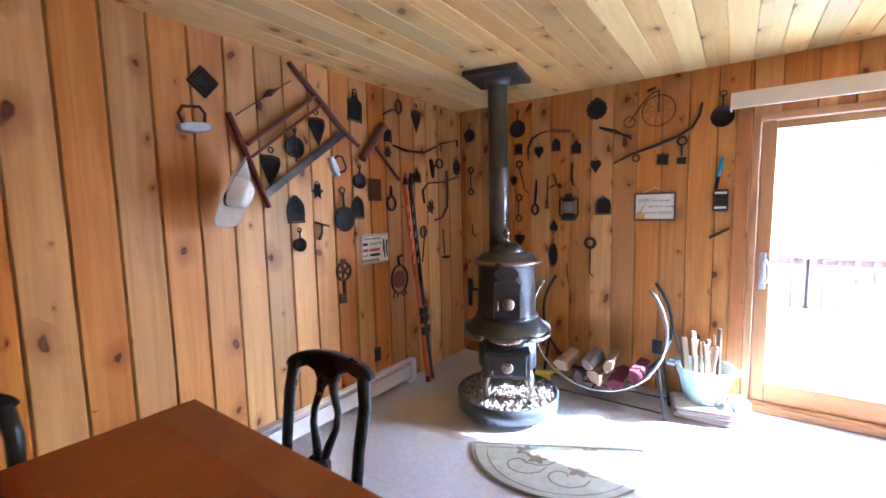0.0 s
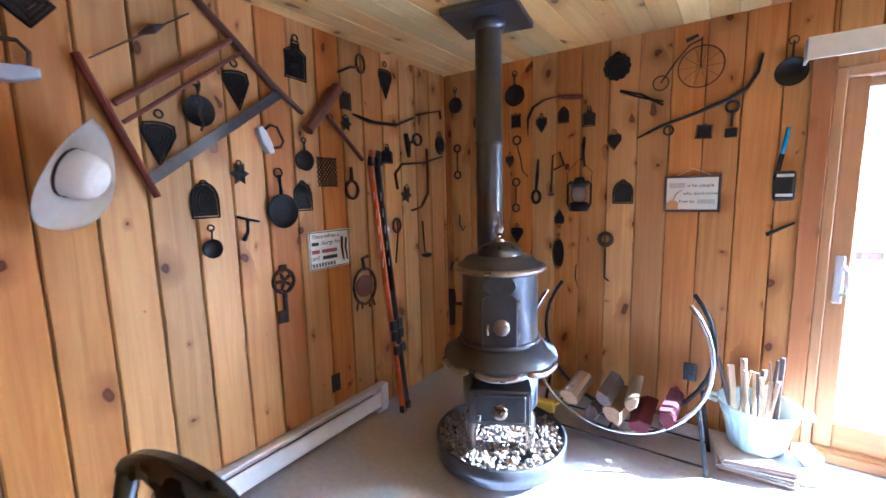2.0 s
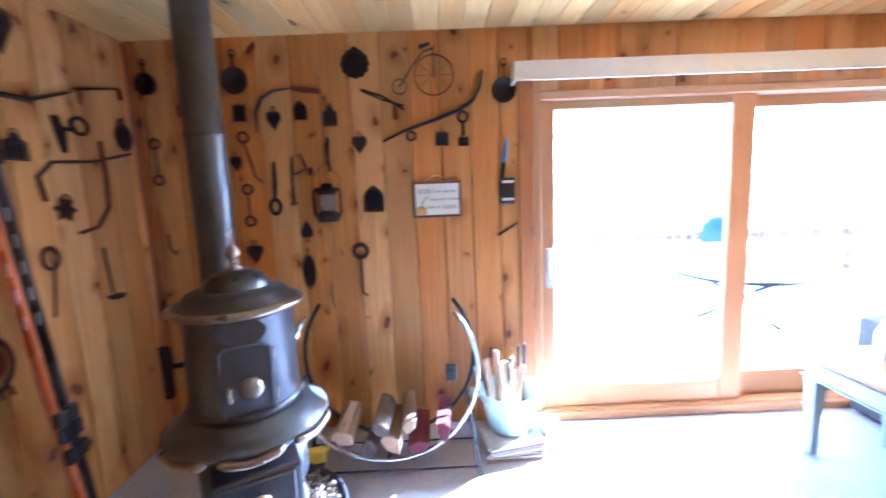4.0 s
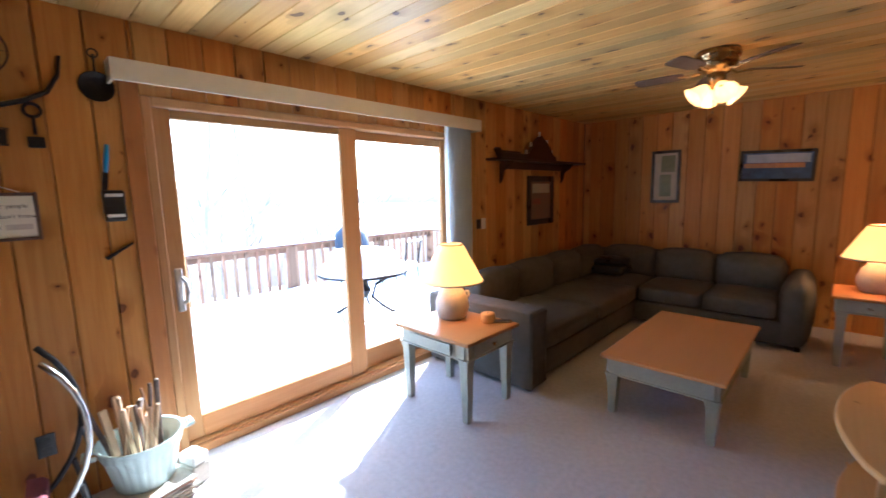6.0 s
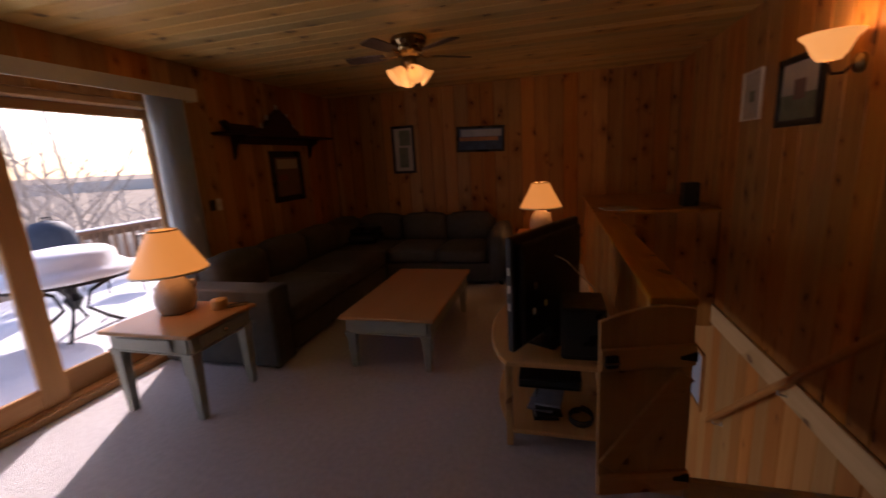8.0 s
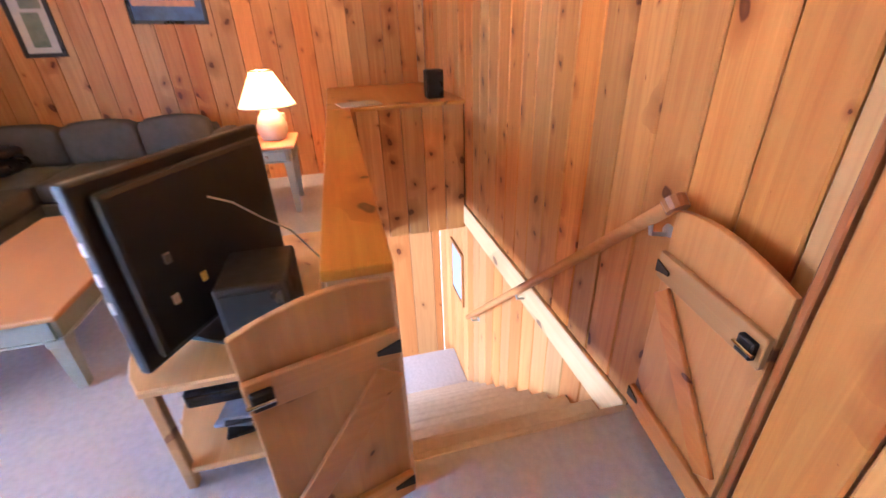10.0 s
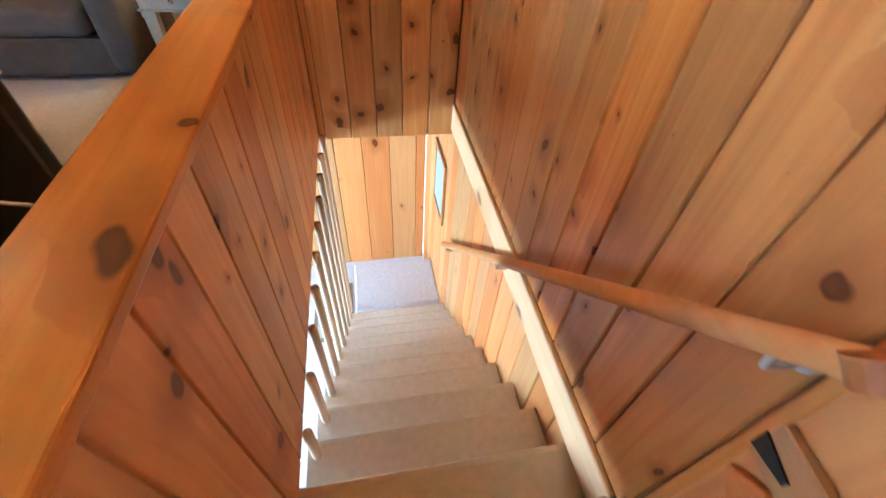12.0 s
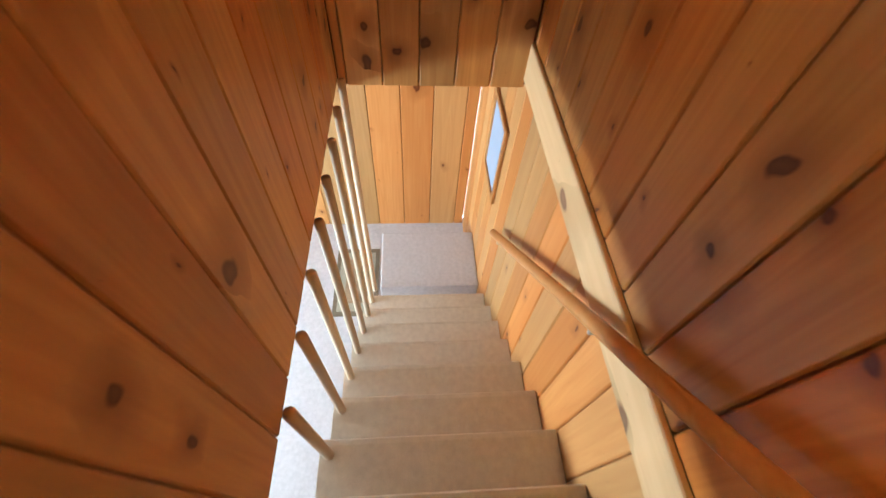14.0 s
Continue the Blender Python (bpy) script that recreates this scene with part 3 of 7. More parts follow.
sofa = thing("sectional_sofa", pose(0, 0, 0), "large dark olive sectional sofa with loose cushions round the corner", "sofa")
SX0, SX1, SYF, SYB = -0.45, 2.80, 2.84, 3.92
part("base", cushion(SX0 + 0.2, SX1, SYF + 0.04, SYB - 0.02, 0.03, 0.28, 0.04), M_SOFA, sofa)
part("base", cushion(1.80, SX1, 1.55, SYF + 0.04, 0.03, 0.28, 0.04), M_SOFA, sofa)
part("armrest", box(SX0, SX0 + 0.22, SYF, SYB, 0.03, 0.64, bev=0.018, seg=3), M_SOFA, sofa)
part("arm_piping", tube([(SX0 + 0.01, SYF - 0.002, 0.05), (SX0 + 0.01, SYF - 0.002, 0.628), (SX0 + 0.21, SYF - 0.002, 0.628), (SX0 + 0.21, SYF - 0.002, 0.05)], 0.006, 6), M_SOFA, sofa)
part("armrest", cushion(1.80, SX1, 1.38, 1.60, 0.03, 0.62, 0.07), M_SOFA, sofa, smooth=True)
part("back", cushion(SX0 + 0.24, SX1 - 0.24, SYB - 0.22, SYB, 0.25, 0.70, 0.06), M_SOFA, sofa, smooth=True)
part("back", cushion(SX1 - 0.22, SX1, 1.60, SYB, 0.25, 0.70, 0.06), M_SOFA, sofa, smooth=True)
for x0, x1, y0, y1 in ((-0.2, 0.79, SYF, 3.72), (0.8, 1.79, SYF, 3.72), (1.8, 2.58, 2.86, 3.72), (1.78, 2.58, 2.23, 2.85), (1.78, 2.58, 1.61, 2.22)):
    part("seat_cushion", cushion(x0, x1, y0, y1, 0.27, 0.45, 0.05), M_SOFA, sofa, smooth=True)
for x0, x1 in ((-0.2, 0.46), (0.47, 1.13), (1.14, 1.8), (1.81, 2.5)):
    part("back_cushion", cushion(x0, x1, 3.50, 3.74, 0.43, 0.78, 0.07), M_SOFA, sofa, smooth=True)
for y0, y1 in ((1.61, 2.22), (2.23, 2.85), (2.86, 3.5)):
    part("back_cushion", cushion(2.36, 2.6, y0, y1, 0.43, 0.78, 0.07), M_SOFA, sofa, smooth=True)
for x, y in ((-0.4, 2.88), (-0.4, 3.85), (2.7, 1.42), (1.85, 1.42)):
    part("foot", box(x, x + 0.05, y, y + 0.05, 0.0, 0.04), M_BLACK, sofa)


# ---- stove corner ----
def glow(name, color, strength, base=(0.8, 0.6, 0.35)):
    m = mat(name, base, 0.5)
    b = m.node_tree.nodes["Principled BSDF"]
    b.inputs["Emission Color"].default_value = (*color, 1)
    b.inputs["Emission Strength"].default_value = strength
    return m


def rod(a, b, r, seg=10):
    return tube([a, b], r, seg)


def knob(parent, x, y, z, r=0.035):
    k = part("knob", lathe([(0, 0), (r * 0.5, 0), (r * 0.5, 0.02), (r, 0.024), (r, 0.036), (r * 0.7, 0.044), (r * 0.35, 0.046), (0, 0.05)], 12, pose(x, y, z, 90)), M_NICKEL, parent, "nickel draught knob", True)
    return k


stove = thing("parlor_stove", pose(-3.885, 3.06, 0, 0, 0, 27), "black cast-iron parlor stove with nickel bands on a pebble tray", "stove")
part("tray", lathe([(0, 0.04), (0.34, 0.04), (0.365, 0.05), (0.37, 0.15), (0.358, 0.155), (0.352, 0.09), (0, 0.09)], 40), M_STOVE, stove, "round dark metal tray", True)
for a in range(6):
    part("tray_foot", box(-0.012, 0.012, -0.01, 0.01, 0.0, 0.05, m=pose(0.3 * math.cos(a * 1.047), 0.3 * math.sin(a * 1.047), 0)), M_STOVE, stove)
part("base_box", lathe([(0, 0.33), (0.19, 0.33), (0.21, 0.35), (0.21, 0.5), (0.17, 0.53), (0.15, 0.6), (0, 0.6)], 32), M_STOVE, stove, "", True)
part("ash_box", box(-0.16, 0.16, -0.26, 0.0, 0.33, 0.52, bev=0.015, seg=2), M_STOVE, stove)
_d = part("ash_door", box(-0.13, 0.13, -0.275, -0.262, 0.355, 0.5, bev=0.006), M_STOVE, stove)
knob(_d, 0.0, -0.276, 0.43, 0.04)
part("latch", box(-0.115, -0.095, -0.3, -0.275, 0.37, 0.41, bev=0.004), M_NICKEL, _d)
part("fluting", lathe([(0.150 + 0.006 * (i % 2), 0.53 + 0.006 * i) for i in range(10)], 32), M_STOVE, stove, "", True)
for i in range(4):
    a = radians(45 + 90 * i)
    c, s = math.cos(a), math.sin(a)
    part("leg", tube([(0.17 * c, 0.17 * s, 0.38), (0.215 * c, 0.215 * s, 0.32), (0.225 * c, 0.225 * s, 0.24), (0.21 * c, 0.21 * s, 0.16), (0.235 * c, 0.235 * s, 0.105)], [0.04, 0.042, 0.03, 0.022, 0.03], 8, 0.7), M_NICKEL if i > 1 else M_STOVE, stove, "", True)
part("skirt", lathe([(0.17, 0.58), (0.24, 0.59), (0.29, 0.605), (0.315, 0.62), (0.31, 0.64), (0.26, 0.665), (0.235, 0.70), (0.215, 0.705)], 48), M_STOVE, stove, "wide flared foot-rail skirt", True)
for a0 in (200, 248, 296):
    pts = [(0.318 * math.cos(radians(a0 + k)), 0.318 * math.sin(radians(a0 + k)), 0.622 - 0.018 * math.sin(math.pi * (k / 40))) for k in range(0, 41, 5)]
    part("foot_rail", tube(pts, [0.012, 0.02, 0.017, 0.017, 0.018, 0.017, 0.017, 0.02, 0.012], 8), M_NICKEL, stove, "worn nickel foot rail", True)
part("barrel", lathe([(0.215, 0.69), (0.208, 0.71), (0.205, 1.08), (0.215, 1.10), (0, 1.10)], 40), M_STOVE, stove, "", True)
part("band", lathe([(0.2, 0.705), (0.222, 0.712), (0.222, 0.73), (0.2, 0.74)], 40), M_STOVE, stove, "", True)
_fd = part("fire_door", plate([(-0.085, -0.13), (0.085, -0.13), (0.085, 0.11), (0.06, 0.125), (-0.06, 0.125), (-0.085, 0.11)], 0.02, pose(0.0, -0.196, 0.87), 0.004), M_STOVE, stove)
part("door_rim", tube([(-0.085, -0.22, 0.74), (0.085, -0.22, 0.74), (0.085, -0.22, 0.98), (0.06, -0.22, 0.995), (-0.06, -0.22, 0.995), (-0.085, -0.22, 0.98)], 0.006, 6, 1.0, True), M_STOVE, _fd)
knob(_fd, 0.01, -0.216, 0.845, 0.042)
part("latch", tube([(-0.06, -0.225, 0.80), (-0.062, -0.235, 0.83), (-0.056, -0.228, 0.865)], 0.008, 6), M_NICKEL, _fd)
for z in (0.79, 0.95):
    part("hinge", lathe([(0.008, -0.02), (0.009, 0.02)], 8, pose(0.095, -0.2, z)), M_NICKEL, stove)
part("name_plate", plate(circle(0, 0, 0.085, 24, rz=0.05), 0.006, pose(0.0, -0.2, 1.045), 0.002), M_STOVE, stove)
part("top_band", lathe([(0.2, 1.095), (0.24, 1.098), (0.252, 1.11), (0.25, 1.122), (0.2, 1.135)], 48), M_NICKEL, stove, "worn nickel top band", True)
part("top", lathe([(0.235, 1.125), (0.20, 1.14), (0.185, 1.165), (0.16, 1.175), (0.13, 1.18), (0.0, 1.19)], 40), M_STOVE, stove, "", True)
_dome = part("dome", lathe([(0.125, 1.178), (0.12, 1.20), (0.10, 1.225), (0.06, 1.245), (0, 1.25)], 28), M_STOVE, stove, "", True)
for i in range(8):
    a = i * math.pi / 4
    part("dome_hole", lathe([(0, 0), (0.012, 0), (0.012, 0.006), (0, 0.006)], 8, pose(0.095 * math.cos(a), 0.095 * math.sin(a), 1.222, 0, 40, math.degrees(a))), M_PLASTIC, _dome)
part("finial", lathe([(0.025, 1.245), (0.03, 1.255), (0.012, 1.27), (0.012, 1.285), (0.026, 1.305), (0.024, 1.33), (0.01, 1.345), (0.008, 1.36), (0.004, 1.38), (0, 1.385)], 14), M_NICKEL, stove, "turned nickel finial", True)
part("finial_ring", tube([(0.014 * math.cos(a), 0, 1.39 + 0.02 * math.sin(a)) for a in (k * 0.524 for k in range(12))], 0.004, 6, 1, True), M_NICKEL, stove)
part("damper_lever", tube([(-0.2, 0.0, 0.9), (-0.25, 0.0, 0.9), (-0.265, 0, 0.98), (-0.265, 0, 0.78)], [0.012, 0.014, 0.02, 0.018], 8), M_IRON, stove)

flue = thing("stove_pipe", pose(-3.995, 3.16, 0), "dark blued steel flue pipe rising to the ceiling", "stove pipe")
part("pipe_section", lathe([(0.074, 1.15), (0.074, 1.78)], 28), M_STOVE, flue, "", True)
part("pipe_section", lathe([(0.0745, 1.775), (0.078, 1.78), (0.078, 1.79), (0.0725, 1.795), (0.072, 2.42)], 28), M_STOVE, flue, "", True)
part("collar", lathe([(0.072, 2.37), (0.088, 2.38), (0.095, 2.425), (0.072, 2.425)], 28), M_STOVE, flue, "", True)
part("ceiling_plate", box(-0.2, 0.2, -0.2, 0.2, 2.42, 2.456, bev=0.005, m=pose(0, 0, 0, 0, 0, 10)), M_STOVE, flue, "black square ceiling plate")
part("elbow", tube([(0.0, 0.0, 1.25), (0.0, 0.0, 1.12), (0.04, -0.04, 1.06)], 0.073, 20), M_STOVE, flue, "", True)


def pebble_mesh():
    verts, faces = [], []
    ico = bmesh.new()
    bmesh.ops.create_icosphere(ico, subdivisions=1, radius=1.0)
    base = [v.co.copy() for v in ico.verts]
    tris = [[v.index for v in f.verts] for f in ico.faces]
    ico.free()
    rng = random.Random(4)
    for k in range(1500):
        r, a = 0.345 * math.sqrt(rng.random()), rng.random() * 6.283
        s = rng.uniform(0.006, 0.015)
        m = pose(r * math.cos(a), r * math.sin(a), 0.095 + rng.random() * 0.045 + 0.02 * (1 - r / 0.35), rng.random() * 360, rng.random() * 360, 0) @ Matrix.Diagonal((s * 1.4, s, s * 0.7, 1))
        o = len(verts)
        verts += [m @ (c * rng.uniform(0.9, 1.1)) for c in base]
        faces += [[i + o for i in t] for t in tris]
    me = bpy.data.meshes.new("pebbles")
    me.from_pydata([tuple(v) for v in verts], [], faces)
    me.materials.append(M_PEBBLE_I)
    return me


def island_mat(name, cols, rough=0.7):
    m = mat(name, cols[0], rough)
    r = m.node_tree.nodes.new("ShaderNodeNewGeometry").outputs["Random Per Island"]
    k = len(cols) - 1
    v, _ = coords(m, (1, 1, 1), None)
    n = nd(m, "ShaderNodeTexNoise", Scale=40.0, Detail=4.0)
    ln(m, v, n.inputs["Vector"])
    c = ramp(m, r, tuple((i / k, c) for i, c in enumerate(cols)))
    ln(m, mixc(m, calc(m, "MULTIPLY", n.outputs[0], 0.5), c, (0.1, 0.08, 0.06), "MULTIPLY"), m.node_tree.nodes["Principled BSDF"].inputs["Base Color"])
    return m


M_PEBBLE_I = island_mat("river_pebbles", [(0.46, 0.38, 0.29), (0.28, 0.21, 0.15), (0.42, 0.30, 0.20), (0.20, 0.17, 0.14), (0.52, 0.46, 0.38)])
peb = new("pebbles", pebble_mesh())
peb.matrix_world = pose(-3.885, 3.06, 0)
tagged(peb, "loose mixed river pebbles filling the stove tray", "pebbles", kind="stuff")

# half-round rug before the stove
M_RUG = rough_mat("sage_rug", (0.40, 0.36, 0.27), (0.30, 0.28, 0.21), 220, 0.95, bump=0.6)
M_RUGDARK = rough_mat("brown_rug_pattern", (0.13, 0.10, 0.06), (0.18, 0.14, 0.09), 200, 0.95, bump=0.5)
rug = thing("hearth_rug", pose(-3.40, 2.755, 0.0, 0, 0, 28), "half-round beige hearth rug with brown leaf scrolls", "rug")
RW, RD = 0.52, 0.50
half = [(RW, 0.0)] + [(RW * math.cos(radians(-a)), -RD * abs(math.sin(radians(a))) ** 0.85) for a in range(10, 180, 10)] + [(-RW, 0.0)]
part("rug_field", plate(half, 0.012, pose(0, 0, 0.002, -90)), M_RUG, rug)
part("border", tube([(x * 0.97, y * 0.97 - 0.008, 0.0145) for x, y in half], 0.007, 6, 0.4, True), M_RUGDARK, rug)
part("border", tube([(x * 0.82, y * 0.8 - 0.05, 0.0145) for x, y in half], 0.004, 6, 0.4, True), M_RUGDARK, rug)
for cx, cy, sg in ((-0.22, -0.2, 1), (0.2, -0.2, -1), (0.0, -0.3, 1), (-0.1, -0.12, -1), (0.12, -0.11, 1)):
    pts = [(cx + sg * (0.02 + 0.011 * k) * math.cos(k * 0.55), cy + (0.02 + 0.011 * k) * 0.8 * math.sin(k * 0.55), 0.0145) for k in range(12)]
    part("scroll", tube(pts, 0.005, 6, 0.4), M_RUGDARK, rug)
    leaf = [(0.05 * (1 + 0.35 * math.cos(5 * b)) * math.cos(b), 0.04 * (1 + 0.35 * math.cos(5 * b)) * math.sin(b)) for b in (i * 0.2094 for i in range(30))]
    part("leaf", plate(leaf, 0.002, pose(cx + sg * 0.09, cy + 0.05, 0.0145, -90)), M_RUGDARK, rug)

# log rack
rack = thing("log_rack", pose(-3.38, 3.60, 0), "round steel-hoop log holder with split firewood", "log rack")
for yy in (-0.13, 0.13):
    arc = [(0.49 * math.cos(radians(a)), yy, 0.60 + 0.49 * math.sin(radians(a))) for a in range(140, 401, 10)]
    arc[0] = (arc[0][0] - 0.005, yy, arc[0][2])
    part("hoop", tube(arc, 0.012, 8), M_CHROME if yy < 0 else M_IRON, rack, "", True)
    for sx in (-1, 1):
        part("leg", rod((sx * 0.44, yy, 0.36), (sx * 0.49, yy, 0.0), 0.011), M_IRON, rack)
    part("bottom_bar", rod((-0.48, yy, 0.05), (0.48, yy, 0.05), 0.006), M_IRON, rack)
for x, z in ((-0.3, 0.20), (0.0, 0.12), (0.3, 0.20), (0.485, 0.5), (-0.485, 0.5)):
    part("cross_bar", rod((x, -0.13, z), (x, 0.13, z), 0.008), M_IRON, rack)

M_LOG = wood("split_firewood", (0.38, 0.27, 0.16), (0.25, 0.16, 0.09), (0.12, 0.07, 0.04), axis=1, rough=0.8, grain=1.5)
M_BARKLOG = rough_mat("firewood_bark", (0.14, 0.10, 0.075), (0.08, 0.055, 0.045), 40, 0.9, bump=0.8, dist=0.008)
M_REDLOG = wood("red_cedar_split", (0.13, 0.03, 0.035), (0.08, 0.02, 0.025), (0.3, 0.2, 0.1), axis=1, rough=0.8, grain=1.5)
rng = random.Random(9)
for lx, lz, rr, rot, mm in ((-0.24, 0.245, 0.07, 20, M_LOG), (-0.1, 0.2, 0.065, 100, M_BARKLOG), (0.02, 0.205, 0.075, 40, M_LOG), (0.16, 0.215, 0.07, 170, M_REDLOG), (0.29, 0.27, 0.06, 70, M_REDLOG), (-0.02, 0.315, 0.06, 220, M_BARKLOG), (0.12, 0.31, 0.055, 300, M_LOG)):
    lg = thing("firewood_log", pose(-3.38 + lx, 3.60, lz, 0, rot, rng.uniform(-8, 8)), "split firewood log lying in the hoop rack", "log", "logs in the rack")
    o = [(rr * math.cos(radians(a)) * rng.uniform(0.9, 1.08), rr * math.sin(radians(a)) * rng.uniform(0.9, 1.08)) for a in (0, 25, 50, 75, 100, 125, 150, 180)] + [(0.0, -rr * 0.35)]
    part("timber", plate([(x * 0.9, z * 0.9) for x, z in o], 0.33, pose(0, 0.165, 0), 0.006), mm, lg)
wedge = thing("log_splitter_tool", pose(-3.82, 3.55, 0.0, 0, 0, 15), "yellow plastic-handled tool lying beside the rack", "tool")
M_YELLOW = rough_mat("yellow_plastic", (0.75, 0.55, 0.03), (0.65, 0.45, 0.02), 60, 0.4, bump=0.05)
part("body", box(-0.1, 0.08, -0.03, 0.03, 0.06, 0.14, bev=0.015, seg=2), M_YELLOW, wedge)
part("handle", tube([(0.06, 0, 0.11), (0.12, 0, 0.16), (0.16, 0, 0.2)], 0.018), M_YELLOW, wedge)
part("stand", box(-0.09, 0.07, -0.025, 0.025, 0.0, 0.06), M_BARKLOG, wedge)

# newspapers and kindling bucket
M_PAPER = rough_mat("newsprint", (0.60, 0.56, 0.48), (0.45, 0.41, 0.35), 30, 0.9, bump=0.1)
M_PAPER2 = rough_mat("brown_newsprint", (0.45, 0.30, 0.20), (0.3, 0.16, 0.1), 12, 0.9, bump=0.1)
papers = thing("newspaper_pile", pose(-2.68, 3.70, 0), "pile of folded newspapers under the kindling tub", "newspapers")
rng = random.Random(3)
for i in range(9):
    part("newspaper", box(-0.17, 0.17, -0.13, 0.13, 0.0005, 0.0105, bev=0.004, m=pose(rng.uniform(-0.015, 0.015), rng.uniform(-0.015, 0.015), i * 0.011, 0, 0, 8 + rng.uniform(-7, 7))), M_PAPER if i % 3 else M_PAPER2, papers)
M_TUB = rough_mat("pale_blue_tub", (0.55, 0.66, 0.64), (0.48, 0.60, 0.58), 20, 0.3, bump=0.05)
tub = thing("kindling_tub", pose(-2.68, 3.76, 0.1), "pale blue fluted tub full of kindling sticks", "tub")


def fluted():
    bm = bmesh.new()
    n = 72
    prof = [(0.0, 0.0), (0.12, 0.0), (0.125, 0.01), (0.155, 0.16), (0.175, 0.2), (0.178, 0.235), (0.190, 0.245), (0.186, 0.25), (0.168, 0.24), (0.15, 0.16), (0.118, 0.015), (0.0, 0.012)]
    rings = []
    for k, (r, z) in enumerate(prof):
        ring = []
        for i in range(n):
            f = 0.004 * math.cos(i * 2 * math.pi * 24 / n) if 2 <= k <= 4 else 0.0
            a = 2 * math.pi * i / n
            ring.append(bm.verts.new(((r + f) * math.cos(a), (r + f) * math.sin(a), z)))
        rings.append(ring)
    for a, b in zip(rings, rings[1:]):
        for i in range(n):
            bm.faces.new((a[i], a[(i + 1) % n], b[(i + 1) % n], b[i]))
    bmesh.ops.remove_doubles(bm, verts=bm.verts, dist=1e-5)
    return bm


part("tub_shell", fluted(), M_TUB, tub, "", True)
for s in (-1, 1):
    part("handle", tube([(s * 0.185, -0.04, 0.225), (s * 0.225, -0.035, 0.23), (s * 0.23, 0, 0.215), (s * 0.225, 0.035, 0.23), (s * 0.185, 0.04, 0.225)], 0.012, 8), M_TUB, tub)
M_STICK = wood("kindling_stick", (0.52, 0.38, 0.24), (0.38, 0.25, 0.14), (0.15, 0.08, 0.04), axis=2, rough=0.8, grain=1.4)
rng = random.Random(12)
for i in range(20):
    a = rng.random() * 6.28
    r = 0.1 * math.sqrt(rng.random())
    L = rng.uniform(0.33, 0.52)
    st = thing("kindling_stick", pose(-2.68 + r * math.cos(a), 3.76 + r * math.sin(a) * 0.8, 0.13, rng.uniform(-9, 9), rng.uniform(-14, 14), rng.random() * 90), "thin split kindling stick standing in the tub", "kindling", "kindling in the tub")
    w, d = rng.uniform(0.007, 0.019), rng.uniform(0.005, 0.010)
    part("stick", box(-w, w, -d, d, 0.0, L, bev=0.004), M_STICK if i % 4 else M_BARKLOG, st)
pad = thing("paper_packet", pose(-2.47, 3.72, 0.06, 0, 0, 20), "white paper packet beside the tub", "packet")
part("packet", box(-0.045, 0.045, -0.06, 0.06, 0.05, 0.11, bev=0.008), M_WHITE, pad)
part("packet_base", box(-0.05, 0.05, -0.06, 0.06, -0.06, 0.05, bev=0.006), M_PAPER, pad)

# baseboard heater and outlets
heater = thing("baseboard_heater", pose(0, 0, 0), "long white electric baseboard heater on the wall", "heater")
part("back_plate", box(XL, XL + 0.012, -1.2, 3.04, 0.02, 0.19), M_WHITE, heater)
part("cover", box(XL + 0.05, XL + 0.062, -1.2, 3.04, 0.04, 0.15, bev=0.004), M_WHITE, heater)
part("hood", box(XL, XL + 0.06, -1.2, 3.04, 0.178, 0.19, bev=0.003), M_WHITE, heater)
part("fin_core", box(XL + 0.014, XL + 0.046, -1.2, 3.0, 0.06, 0.13), M_PLASTIC, heater)
part("end_cap", box(XL, XL + 0.066, 3.04, 3.11, 0.02, 0.192, bev=0.005), M_WHITE, heater)
part("foot", box(XL + 0.0, XL + 0.06, 3.0, 3.1, 0.0, 0.02), M_WHITE, heater)


def outlet(name, m, label, mm):
    o = thing(name, m, label, name.replace("_", " "))
    part("plate", box(-0.036, 0.036, -0.006, 0.0, -0.058, 0.058, bev=0.003), mm, o)
    for z in (-0.022, 0.022):
        part("socket", box(-0.017, 0.017, -0.009, -0.006, z - 0.014, z + 0.014, bev=0.003), M_PLASTIC, o)
    return o


outlet("wall_outlet", pose(XL, 2.70, 0.34, 0, 0, 90), "dark wall outlet above the baseboard heater", M_BLACK)
outlet("wall_outlet", pose(-3.02, YD, 0.35), "black wall outlet behind the log rack", M_BLACK)
sw = thing("light_switch", pose(0.47, YD, 1.2), "pale light switch beside the blinds", "light switch")
part("plate", box(-0.036, 0.036, -0.006, 0.0, -0.058, 0.058, bev=0.003), M_CREAM, sw)
part("toggle", box(-0.006, 0.006, -0.018, -0.006, -0.012, 0.012), M_CREAM, sw)
part("dimmer_box", box(-0.12, -0.06, -0.02, 0.0, -0.05, 0.05, bev=0.004), M_BLACK, sw)

